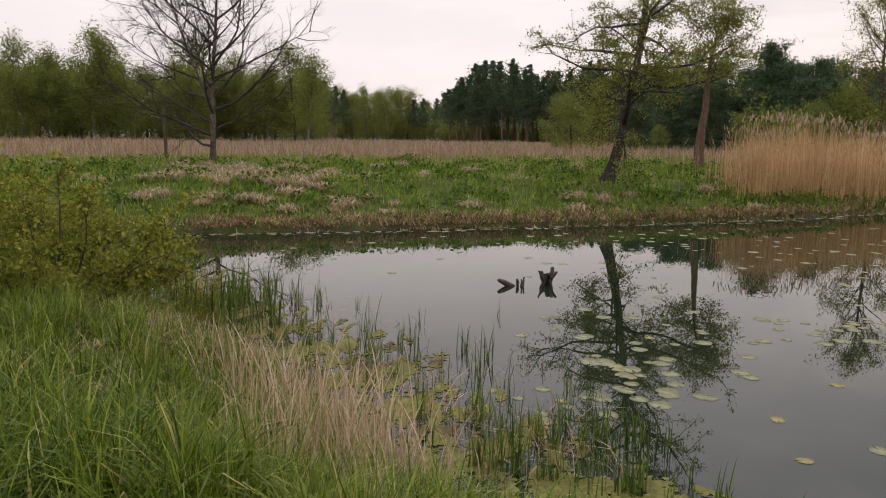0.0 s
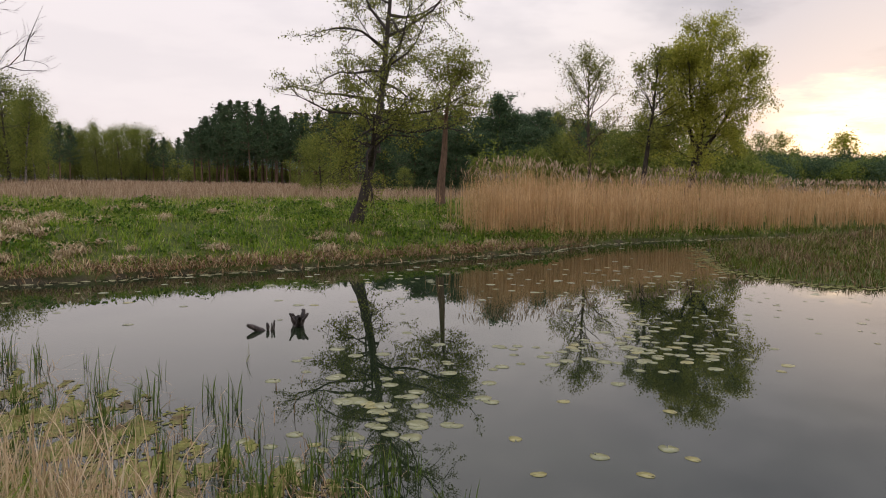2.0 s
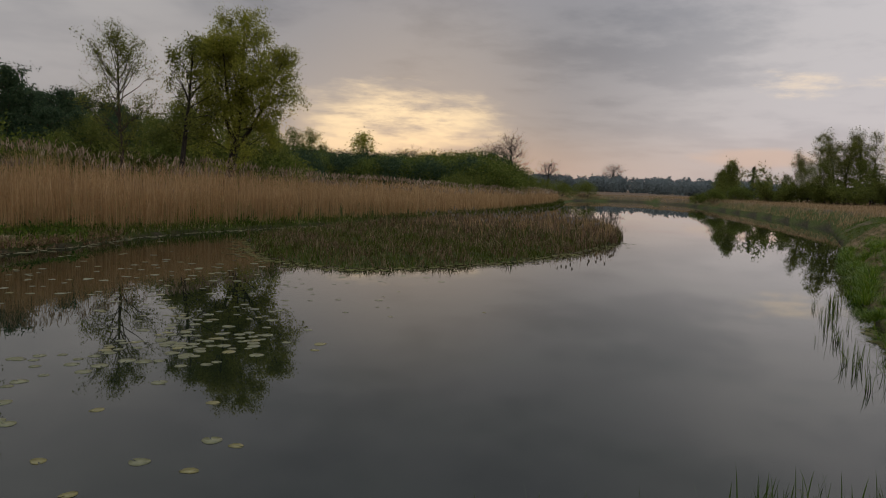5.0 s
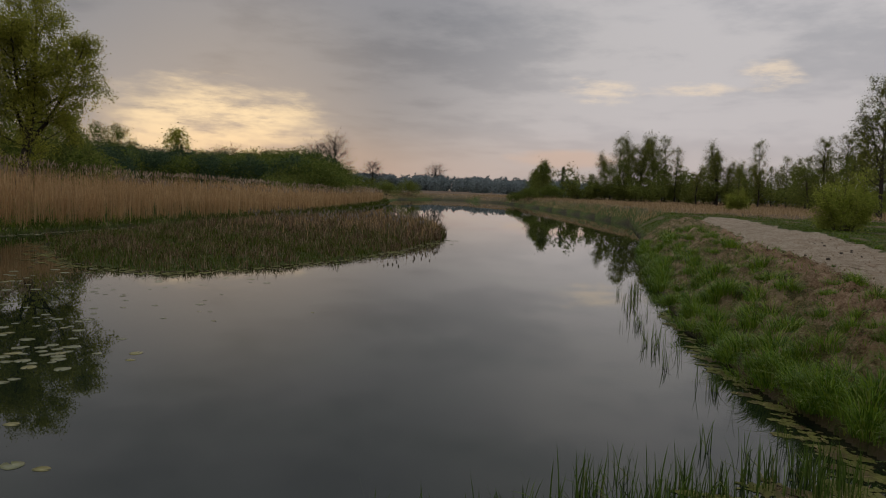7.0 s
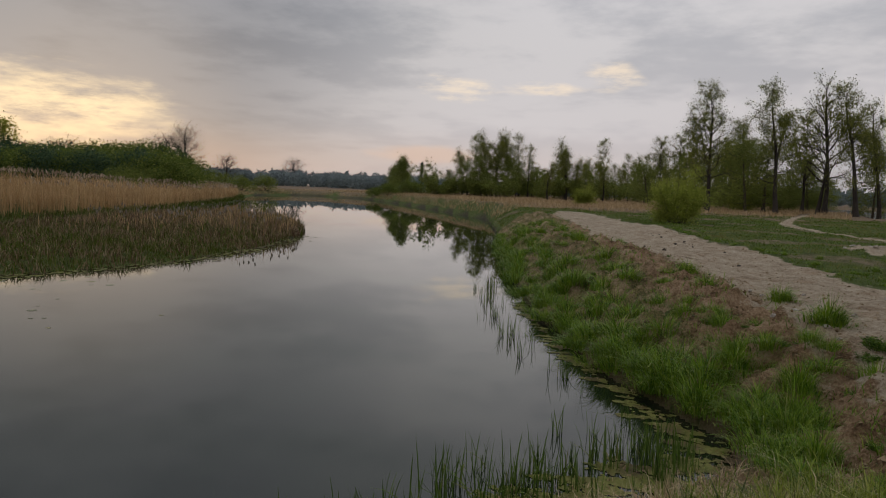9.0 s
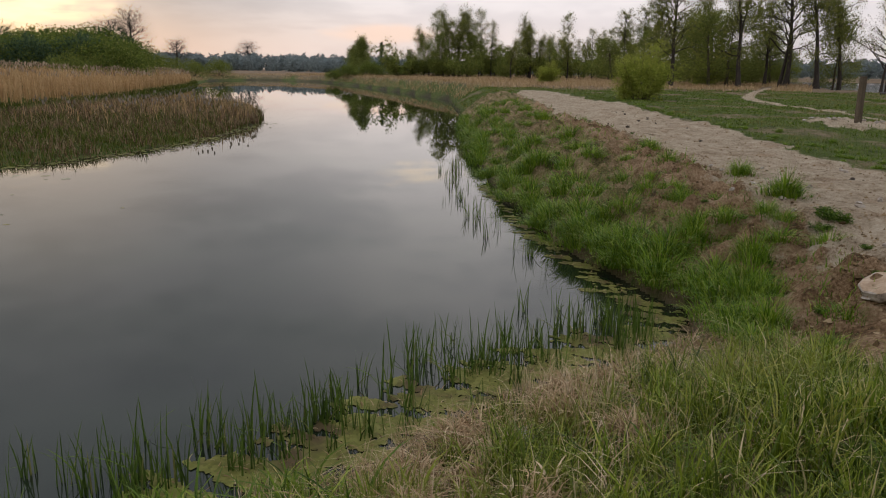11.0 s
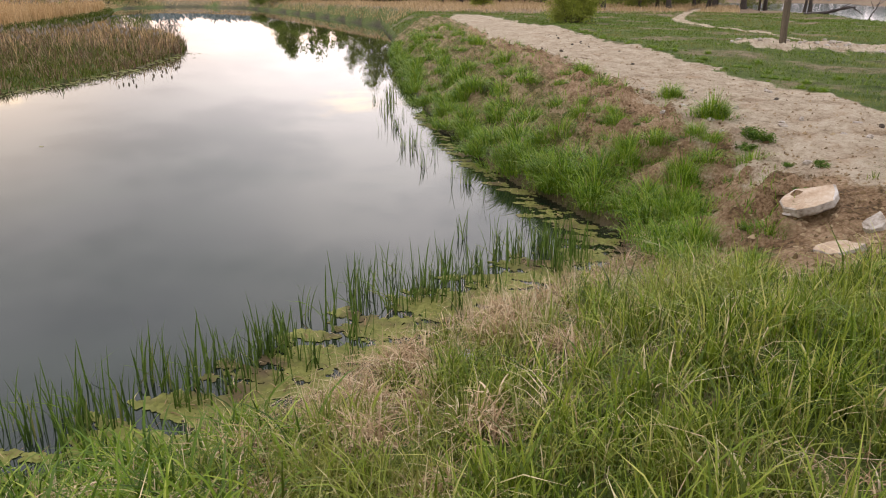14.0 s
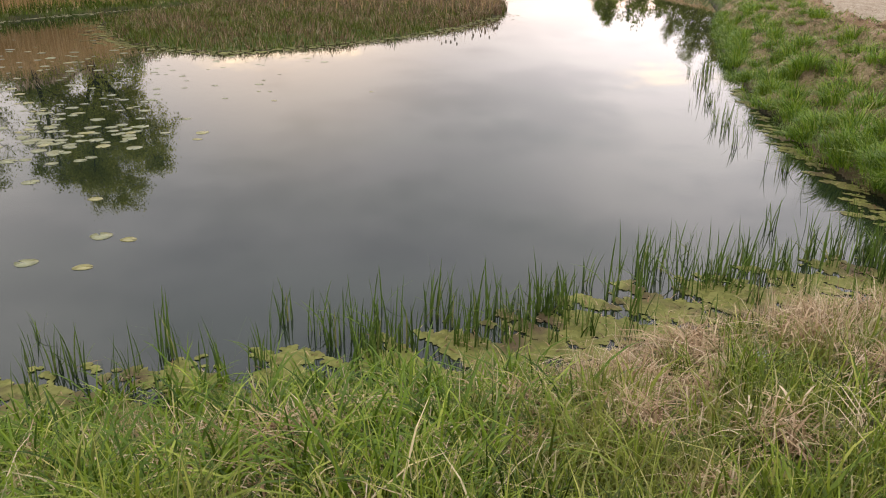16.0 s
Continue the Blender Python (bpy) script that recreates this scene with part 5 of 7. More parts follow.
def dry_clumps():
    """Standing clumps of last year's grass."""
    rng = np.random.RandomState(22)
    first = None
    spots = [(-1.9, 5.9, 0.75), (-1.35, 5.3, 1.15), (-0.95, 4.8, 1.1), (-0.65, 5.3, 1.2), (-0.40, 4.5, 0.95), (-1.2, 4.5, 0.9), (-1.6, 6.5, 0.6), (-4.0, 7.3, 0.5), (-3.4, 7.6, 0.45), (-0.9, 5.9, 0.9), (-1.0, 5.4, 1.1), (-2.6, 6.7, 0.45), (-0.95, 4.15, 0.75), (-0.55, 4.0, 0.65), (-0.2, 4.25, 0.6), (-0.75, 4.45, 0.8), (-0.3, 4.7, 0.6), (4.2, 0.45, 0.42), (4.6, 0.0, 0.45), (4.85, -0.15, 0.42), (4.05, 0.75, 0.36), (3.3, 1.45, 0.4), (3.9, -0.35, 0.34), (2.4, 2.3, 0.42), (3.0, 0.6, 0.34), (5.6, -0.75, 0.42), (2.6, 1.9, 0.4), (2.0, 2.7, 0.42), (3.5, 0.9, 0.36), (2.7, 1.2, 0.3), (3.4, 0.2, 0.32), (4.35, -0.36, 0.5), (4.15, -0.2, 0.42), (3.87, -0.93, 0.34), (4.6, -1.2, 0.42), (4.95, -1.5, 0.4), (5.6, -1.95, 0.42), (3.45, -0.65, 0.3), (-3.95, 8.80, 0.55), (-3.08, 7.80, 0.50), (-3.09, 7.03, 0.50), (-2.42, 6.99, 0.55), (-2.52, 8.00, 0.50), (-4.63, 10.05, 0.60), (-1.95, 7.34, 0.50), (-3.53, 9.37, 0.50)]
    for x, y, s in spots:
        if first is None:
            root = new("dry_grass_clump")
            n = 92
            base = np.stack([rng.normal(0, 0.19, n), rng.normal(0, 0.19, n), np.zeros(n) - 0.02], 1)
            v, q, t = blades(rng, base, rng.uniform(0.22, 0.84, n), rng.uniform(0.007, 0.014, n), rng.uniform(0.04, 0.5, n), 4, 0.3, 0.5)
            shape("straw_tuft", v, q, t, M["straw"], root)
            root.matrix_world = pose(x, y, gz(x, y))
            first = tagged(root, "standing pale clump of last year's grass", "dry grass", "dry grass clumps")
        else:
            again(first, x, y, s, rng.uniform(0, 360))


dry_clumps()


def straw_heaps():
    """Collapsed heaps of tan dead grass in the near bank's turf."""
    rng = np.random.RandomState(61)
    spots = [(2.09, 1.82, 0.9), (2.65, 1.62, 0.8), (4.51, -0.22, 1.0), (3.98, 0.38, 1.0), (2.57, -0.08, 0.75), (2.88, 1.04, 0.9), (3.45, 0.75, 0.8), (4.9, -0.55, 0.9), (1.65, 2.0, 0.7), (3.2, 0.3, 0.7), (3.6, -0.45, 0.7), (5.5, -1.0, 0.9), (2.2, 1.2, 0.6), (4.05, -0.12, 1.0), (4.2, -0.28, 0.9), (3.92, 0.45, 0.9), (3.75, 0.30, 0.8), (3.40, 0.57, 0.85), (2.80, 0.55, 0.8), (2.66, 0.42, 0.7), (3.50, -0.50, 0.8), (3.1, 0.75, 0.7), (2.14, 0.11, 0.6), (2.3, 0.8, 0.6), (-2.6, 6.2, 1.0), (-2.1, 7.3, 1.0), (-3.1, 7.4, 1.1)]
    first = None
    for x, y, s in spots:
        if first is None:
            first = new("straw_heap")
            n = 120
            az = rng.uniform(0, 6.28, n)
            r = 0.16 * np.sqrt(rng.uniform(0, 1, n))
            base = np.stack([r * np.cos(az), r * np.sin(az), 0.10 * (1 - (r / 0.16) ** 2) + rng.uniform(-0.02, 0.03, n)], 1)
            v, q, t = blades(rng, base, rng.uniform(0.06, 0.24, n), rng.uniform(0.006, 0.016, n), rng.uniform(0.5, 2.6, n), 3, 0.42)
            shape("straw_tuft", v, q, t, M["heap_straw"], first)
            first.matrix_world = pose(x, y, gz(x, y))
            tagged(first, "collapsed heap of tan dead grass in turf", "dry grass", "straw heaps")
        else:
            again(first, x, y, s, rng.uniform(0, 360))


straw_heaps()


def leaf_bundles():
    """A few broad bleached dead leaves lying together on the turf."""
    rng = np.random.RandomState(67)
    first = None
    for x, y, s in ((2.76, -0.03, 1.0), (2.62, 0.05, 0.7), (1.63, 2.0, 0.9), (2.38, 1.75, 0.8), (2.76, -0.73, 0.6), (3.56, 0.23, 0.8), (2.61, 1.67, 1.0), (2.14, 0.11, 0.6)):
        if first is None:
            first = new("dead_leaf_bundle")
            n = 13
            base = np.stack([rng.normal(0, 0.05, n), rng.normal(0, 0.05, n), rng.uniform(0.10, 0.16, n)], 1)
            v, q, t = blades(rng, base, rng.uniform(0.03, 0.08, n), rng.uniform(0.010, 0.018, n), rng.uniform(1.4, 2.8, n), 4, 0.30, 0.6)
            shape("foliage", v, q, t, M["straw"], first)
            first.matrix_world = pose(x, y, gz(x, y))
            tagged(first, "broad bleached dead leaves lying on turf", "dead leaves", "dead leaf bundles")
        else:
            again(first, x, y, s, rng.uniform(0, 360))


leaf_bundles()


def sedges():
    """Young sedge shoots that stand in the shallow water."""
    rng = np.random.RandomState(23)
    protos, meshes = [], []
    for k, n in enumerate((8, 11, 4)):
        root = new("sedge_clump")
        base = np.stack([rng.normal(0, 0.055, n), rng.normal(0, 0.055, n), np.full(n, -0.06)], 1)
        v, q, t = blades(rng, base, rng.uniform(0.34, 0.66, n), rng.uniform(0.012, 0.020, n), rng.uniform(0.04, 0.30, n) * (1 + (rng.uniform(0, 1, n) > 0.85) * 2.4), 4, 0.25, 0.35)
        meshes.append((v, q, t))
        shape("shoot_tuft", v, q, t, M["sedge"], root)
        protos.append(tagged(root, "dark green sedge shoots standing in shallow water", "sedge", "sedge clumps"))
    spots = []

    def put(x, y, s):
        spots.append((x, y, s, s * rng.uniform(0.85, 1.15), rng.uniform(0, 360), rng.randint(0, 3)))

    line = [(0.4, 5.7), (1.4, 5.5), (2.3, 4.5), (3.0, 3.7), (3.8, 2.75), (4.6, 2.05), (5.5, 1.35), (6.3, 0.65), (7.1, -0.4), (7.6, -0.95)]
    for (xa, ya), (xb, yb) in zip(line, line[1:]):
        knots = rng.uniform(0, 1, 4)
        for _ in range(15 if xa < 3.5 else 26):
            u = knots[rng.randint(0, 4)] + rng.normal(0, 0.07) if rng.uniform(0, 1) < 0.5 else rng.uniform(0, 1)
            x, y = xa + (xb - xa) * u + rng.normal(-0.14, 0.26), ya + (yb - ya) * u + rng.normal(-0.14, 0.26)
            put(x, y, rng.uniform(0.55, 1.0) * (0.72 if xa < 3.0 else 0.95))
    # thin stand off the right bank
    for _ in range(42):
        u = rng.uniform(0, 1) ** 1.3
        x = 7.6 + u * 13
        y = np.interp(x, [7.6, 9.6, 11.5, 15.8, 21], [-0.9, -0.2, 0.5, 1.6, 2.7]) + abs(rng.normal(0, 0.35)) - 0.05
        put(x, y, rng.uniform(0.45, 0.85))
    # the wide shallow corner
    corner_line = [(0.9, 5.9, 0.45), (0.3, 6.4, 0.7), (-0.2, 7.2, 0.8), (-0.6, 8.1, 0.8), (-1.4, 8.9, 0.9), (-2.2, 9.6, 0.8), (-3.0, 10.8, 0.8), (-3.9, 12.0, 0.8), (-4.8, 13.8, 0.7)]
    for x0, y0, w in corner_line:
        for _ in range(19):
            put(x0 + rng.normal(0, w), y0 + rng.normal(0, w * 0.7), rng.uniform(0.4, 0.95))
    # last year's brown stalks between the shoots
    n = 1500
    pick = rng.randint(0, len(corner_line), n)
    cl = np.array(corner_line)
    bx, by = cl[pick, 0] + rng.normal(-0.25, 1, n) * cl[pick, 2] * 0.9, cl[pick, 1] + rng.normal(-0.25, 1, n) * cl[pick, 2] * 0.8
    v, q, t = blades(rng, np.stack([bx, by, np.maximum(ground_z(bx, by), -0.04)], 1), rng.uniform(0.05, 0.42, n), rng.uniform(0.006, 0.014, n), rng.uniform(0.2, 2.4, n), 2, 0.4)
    tagged(shape("dead_stalks", v, q, t, M["litter"]), "brown dead stalks among the sedge", "sedge", kind="stuff")
    for x0, y0 in ((-3.6, 10.4), (-4.2, 11.6), (-2.9, 9.6), (-3.3, 10.9)):
        for _ in range(7):
            put(x0 + rng.normal(0, 0.25), y0 + rng.normal(0, 0.25), rng.uniform(1.1, 1.6))
    for _ in range(22):
        put(rng.uniform(-0.3, 1.9), rng.uniform(4.9, 6.4), rng.uniform(0.5, 0.9))
    # the nearest stand as clumps of their own, the rest as one stand
    spots.sort(key=lambda s: math.hypot(s[0], s[1]))
    used, lots = set(), []
    for i, (x, y, s, sz, turn, k) in enumerate(spots):
        m = pose(x, y, 0, 0, 0, turn) @ Matrix.Diagonal((s, s, sz, 1))
        if k not in used:
            used.add(k)
            protos[k].matrix_world = pose(x, y, 0)
        elif i < 296:
            copy_thing(protos[k], m)
        else:
            v, q, t = meshes[k]
            lots.append((v @ np.array(m.to_3x3()).T + np.array(m.translation), q, t))
    v, q, t = join(lots)
    tagged(shape("sedge_stand", v, q, t, M["sedge"]), "thin stand of sedge in the shallow corner", "sedge", kind="stuff")


sedges()


def north_bank():
    rng = np.random.RandomState(24)
    x, y = sector(rng, 105000, -42, 62, 19, 46, 0.8)
    d = shore(x, y)
    keep = (d > 0.05) & (d < 17) & (poly_distance(np.stack([x, y], 1), ISLAND) > 0.5) & (rng.uniform(0, 1, len(x)) < 0.35 + 0.8 * (0.5 + 0.5 * waves(x, y, 5, 41)))
    x, y, d = x[keep], y[keep], d[keep]
    h = rng.uniform(0.14, 0.40, len(x)) * (0.75 + 0.5 * (0.5 + 0.5 * waves(x, y, 1.3, 45)))
    v, q, t = blades(rng, on_ground(x, y), h, rng.uniform(0.018, 0.035, len(x)), rng.uniform(0.2, 1.0, len(x)), 2, 0.35)
    tagged(shape("grass", v, q, t, M["bank_grass"]), "rough green grass on the far bank", "grass", kind="stuff")
    # bleached litter in patches
    x, y = sector(rng, 60000, -42, 62, 19, 46, 0.8)
    d = shore(x, y)
    patch = 0.5 + 0.5 * waves(x, y, 3.0, 43)
    keep = (d > 0.05) & (d < 15) & (poly_distance(np.stack([x, y], 1), ISLAND) > 0.5) & (rng.uniform(0, 1, len(x)) < 0.035 + ss(0.60, 0.80, patch + 0.30 * ss(1.6, 0.2, d)))
    x, y = x[keep], y[keep]
    v, q, t = blades(rng, on_ground(x, y), rng.uniform(0.10, 0.34, len(x)), rng.uniform(0.018, 0.034, len(x)), rng.uniform(0.5, 1.8, len(x)), 2, 0.4)
    tagged(shape("straw", v, q, t, M["straw"]), "bleached dead grass on the far bank", "dry grass", kind="stuff")
    # taller green herbs in loose groups
    x, y = sector(rng, 620, -40, 40, 19.5, 40, 0.8)
    d = shore(x, y)
    keep = (d > 0.3) & (d < 12) & (waves(x, y, 4.0, 46) > -0.1)
    k = np.repeat(np.where(keep)[0], 20)
    bx, by = x[k] + rng.normal(0, 0.16, len(k)), y[k] + rng.normal(0, 0.16, len(k))
    v, q, t = blades(rng, on_ground(bx, by), rng.uniform(0.22, 0.55, len(k)) * rng.uniform(0.6, 1.25, len(x))[k], rng.uniform(0.02, 0.04, len(k)), rng.uniform(0.3, 1.3, len(k)), 2, 0.4)
    tagged(shape("herbs", v, q, t, M["tuft"]), "taller green herbs in groups on the far bank", "herbs", kind="stuff")
    x, y = sector(rng, 1500, -40, 40, 19.5, 40, 0.8)
    d = shore(x, y)
    keep = (d > 0.3) & (d < 13) & (waves(x, y, 3.0, 50) > -0.05)
    k = np.repeat(np.where(keep)[0], 26)
    c = on_ground(x[k] + rng.normal(0, 0.20, len(k)), y[k] + rng.normal(0, 0.20, len(k))) + np.stack([np.zeros(len(k)), np.zeros(len(k)), rng.uniform(0.02, 0.34, len(k)) * rng.uniform(0.4, 1.2, len(x))[k]], 1)
    v, q, t = leaves(rng, c, 0.085, 1.7)
    tagged(shape("herbs", v, q, t, M["herb"]), "low dark leafy herbs in clumps on the far bank", "herbs", kind="stuff")
    # brown litter washed up at the water's edge
    line = np.array([(-6.8, 19.1), (-2.9, 20.05), (1.9, 21.4), (7.4, 23.1), (13.0, 25.3), (16.4, 27.6)])
    seg = np.hypot(*np.diff(line, axis=0).T)
    k = rng.choice(len(seg), 10500, p=seg / seg.sum())
    p = line[k] + (line[k + 1] - line[k]) * rng.uniform(0, 1, len(k))[:, None] + rng.normal(0, 0.12, (len(k), 2)) + np.array([-0.22, 0.8]) * (rng.uniform(0, 1, len(k)) ** 1.9)[:, None]
    good = (shore(p[:, 0], p[:, 1]) > -0.12) & (rng.uniform(0, 1, len(k)) < 0.35 + 0.75 * (0.5 + 0.5 * waves(p[:, 0], p[:, 1], 2.2, 48)))
    b3 = on_ground(p[good, 0], p[good, 1])
    b3[:, 2] = np.maximum(b3[:, 2], 0.0)
    n = len(b3)
    v, q, t = blades(rng, b3, rng.uniform(0.08, 0.30, n), rng.uniform(0.018, 0.04, n), rng.uniform(0.4, 2.2, n), 2, 0.4)
    tagged(shape("litter", v, q, t, M["litter"]), "brown washed-up dead leaves at the far water's edge", "litter", kind="stuff")
    # collapsed tussocks
    root = new("dry_tussock")
    n = 150
    base = np.stack([rng.normal(0, 0.20, n), rng.normal(0, 0.20, n), rng.uniform(-0.02, 0.10, n)], 1)
    v, q, t = blades(rng, base, rng.uniform(0.10, 0.40, n), rng.uniform(0.022, 0.055, n), rng.uniform(0.6, 2.4, n), 3, 0.42)
    shape("foliage", v, q, t, M["tussock"], root)
    tagged(root, "collapsed tussock of bleached leaves on the bank", "tussock", "dry tussocks")
    spots = [(-5.6, 28.5), (-4.6, 30.0), (-0.1, 26.5), (2.5, 28.4), (5.0, 33.0), (8.6, 26.3), (2.8, 22.7), (-3.0, 21.2), (6.3, 25.2), (-6.3, 22.8), (-7.6, 24.5), (-8.2, 26), (-7.2, 26.6), (-3.9, 21.0),
             (1.7, 22.2), (-1.2, 21.4), (9.9, 25.8), (-2.8, 23.0), (-3.7, 22.2), (-2.3, 25.5), (5.4, 36.0), (-6.6, 25.2), (-5.7, 24.0), (-5.2, 22.4), (9.4, 27.4), (10.4, 29.0), (4.6, 24.0), (-8.8, 28.6), (-9.4, 30.0), (-10.4, 29.0)]
    for _ in range(34):
        spots.append((-7.4 + rng.normal(0, 1.5), 26.0 + rng.normal(0, 2.0)))
    for _ in range(8):
        az, dd = radians(rng.uniform(-22, 22)), rng.uniform(20.5, 32)
        if shore(np.array([dd * math.sin(az)]), np.array([dd * math.cos(az)]))[0] > 0.3:
            spots.append((dd * math.sin(az), dd * math.cos(az)))
    root.matrix_world = pose(*spots[0], gz(*spots[0]))
    for x, y in spots[1:]:
        x, y = x + rng.normal(0, 0.7), y + rng.normal(0, 0.5)
        for _ in range(rng.randint(1, 4)):
            xa, ya = x + rng.normal(0, 0.55), y + rng.normal(0, 0.45)
            if shore(np.array([xa]), np.array([ya]))[0] > 0.2:
                again(root, xa, ya, rng.uniform(0.4, 1.15), rng.uniform(0, 360), rng.uniform(0.55, 1.25))


north_bank()


def dry_field():
    rng = np.random.RandomState(25)
    x, y = sector(rng, 60000, -40, 36, 34, 112, 0.75)
    d = shore(x, y)
    keep = (d > 13 + 2.5 * waves(x, y, 9, 47))
    x, y = x[keep], y[keep]
    far = np.hypot(x, y)
    v, q, t = blades(rng, on_ground(x, y), rng.uniform(0.45, 1.05, len(x)) * (0.85 + 0.3 * waves(x, y, 12, 49)), 0.0010 * far * rng.uniform(0.6, 1.3, len(x)), rng.uniform(0.1, 0.6, len(x)), 2, 0.3)
    tagged(shape("dry_grass", v, q, t, M["field"]), "brownish pink dead grass over the wide meadow", "dry grass", kind="stuff")
    # the channel banks and the right meadow
    x, y = sector(rng, 150000, 55, 112, 26, 190, 0.8)
    d = shore(x, y)
    far = np.hypot(x, y)
    az = np.degrees(np.arctan2(x, y))
    sand = sandiness(x, y)
    keep = (d > 0.3) & (sand < 0.3) & (far > 58) & (poly_distance(np.stack([x, y], 1), ISLAND) > 0.5) & (poly_distance(np.stack([x, y], 1), SECOND) > 0.5) & ((az < 108) | (far > 200))
    x, y, far = x[keep], y[keep], far[keep]
    v, q, t = blades(rng, on_ground(x, y), rng.uniform(0.15, 0.5, len(x)), 0.00065 * far * rng.uniform(0.6, 1.3, len(x)), rng.uniform(0.1, 0.8, len(x)), 2, 0.3)
    tagged(shape("dry_grass", v, q, t, M["tawny"]), "dry tawny grass along the far channel banks", "dry grass", kind="stuff")
    # short turf of the right meadow
    x, y = sector(rng, 105000, 78, 132, 7, 60, 0.75)
    d = shore(x, y)
    keep = (d > 0.3) & (rng.uniform(0, 1, len(x)) < 0.9 - 0.8 * ss(0.02, 0.35, waves(x, y, 5.0, 57))) & (rng.uniform(0, 1, len(x)) > sandiness(x, y) * 1.3) & (poly_distance(np.stack([x, y], 1), SCAR) > 0.2) & ((poly_distance(np.stack([x, y], 1), CUT_BANK) > 0) | (rng.uniform(0, 1, len(x)) < 0.15))
    x, y = x[keep], y[keep]
    far = np.hypot(x, y)
    v, q, t = blades(rng, on_ground(x, y), rng.uniform(0.04, 0.13, len(x)), np.maximum(0.010, 0.0011 * far) * rng.uniform(0.6, 1.3, len(x)), rng.uniform(0.3, 1.3, len(x)), 2, 0.35)
    tagged(shape("grass", v, q, t, M["turf"]), "short patchy turf of the meadow by the path", "grass", kind="stuff")


dry_field()


def reed_bed():
    """Tall dry common reed with dark plumes along the far shore."""
    rng = np.random.RandomState(26)
    edge = np.array([(10.5, 26.2), (13.2, 27.2), (16.4, 28.2), (21, 29.6), (29.2, 30.9), (41, 32.4), (57, 36.0), (75, 42), (98, 50.5), (122, 62)])
    seg = np.hypot(*np.diff(edge, axis=0).T)
    mid = 0.5 * (edge[1:] + edge[:-1])
    wt = seg / np.hypot(*mid.T) ** 0.9
    n = 15000
    k = rng.choice(len(seg), n, p=wt / wt.sum())
    u = rng.uniform(0, 1, n)
    a, b = edge[k], edge[k + 1]
    p = a + (b - a) * u[:, None]
    nrm = np.stack([-(b - a)[:, 1], (b - a)[:, 0]], 1)
    nrm /= np.linalg.norm(nrm, axis=1)[:, None]
    depth = rng.uniform(0, 1, n) ** 1.5 * np.interp(p[:, 0], [10, 16, 30, 60, 100], [3.5, 6, 8, 10, 12])
    p = p + nrm * depth[:, None] + rng.normal(0, 0.15, (n, 2))
    stay = rng.uniform(0, 1, n) < 0.06 + ss(19.5, 23.5, np.degrees(np.arctan2(p[:, 0], p[:, 1])))
    p = p[stay]
    n = len(p)
    far = np.hypot(*p.T)
    base = on_ground(p[:, 0], p[:, 1])
    hmax = np.interp(p[:, 0], [9, 11, 14, 25, 40, 57, 100], [1.8, 2.2, 2.5, 2.35, 1.8, 1.55, 1.45])
    h = hmax * rng.uniform(0.70, 1.06, n) * (1 + 0.20 * waves(p[:, 0], p[:, 1], 5, 51) + 0.10 * waves(p[:, 0], p[:, 1], 1.6, 52))
    w = 0.0007 * far * rng.uniform(0.6, 1.3, n)
    lots = [blades(rng, base, h, w, rng.uniform(0.02, 0.16, n), 2, 0.2, 0.4)]
    # hanging leaves
    kk = rng.choice(n, 14000)
    lb = base[kk].copy()
    lb[:, 2] += h[kk] * rng.uniform(0.1, 0.75, len(kk))
    lots.append(blades(rng, lb, rng.uniform(0.3, 0.7, len(kk)), w[kk] * 1.2, rng.uniform(0.4, 1.4, len(kk)), 2, 0.5))
    v, q, t = join(lots)
    tagged(shape("reed_bed", v, q, t, M["reed"]), "tall dense bed of dry tan reeds at the water", "reeds", kind="stuff")
    tall = np.where(h > hmax * 1.0)[0]
    tb = base[tall].copy()
    tb[:, 2] += h[tall] * 0.93
    v, q, t = blades(rng, tb, rng.uniform(0.22, 0.40, len(tall)), 0.0013 * far[tall] * rng.uniform(0.6, 1.3, len(tall)), rng.uniform(0.3, 0.9, len(tall)), 3, 0.4, 0.5)
    tagged(shape("reed_plumes", v, q, t, M["plume"]), "brown feathery plumes of the reed bed", "reeds", kind="stuff")
    # green fringe at the reeds' feet
    m = 7000
    k = rng.choice(len(seg), m, p=wt / wt.sum())
    u = rng.uniform(0, 1, m)
    p = edge[k] + (edge[k + 1] - edge[k]) * u[:, None] + rng.normal(0, 0.4, (m, 2)) + [0.1, -0.6]
    good = shore(p[:, 0], p[:, 1]) > -0.25
    p = p[good]
    b3 = on_ground(p[:, 0], p[:, 1])
    far = np.hypot(*p.T)
    v, q, t = blades(rng, b3, rng.uniform(0.2, 0.5, len(p)), 0.0009 * far, rng.uniform(0.2, 0.8, len(p)), 2, 0.3)
    tagged(shape("grass", v, q, t, M["islet_grass"]), "green grass fringe at the foot of reeds", "grass", kind="stuff")


reed_bed()


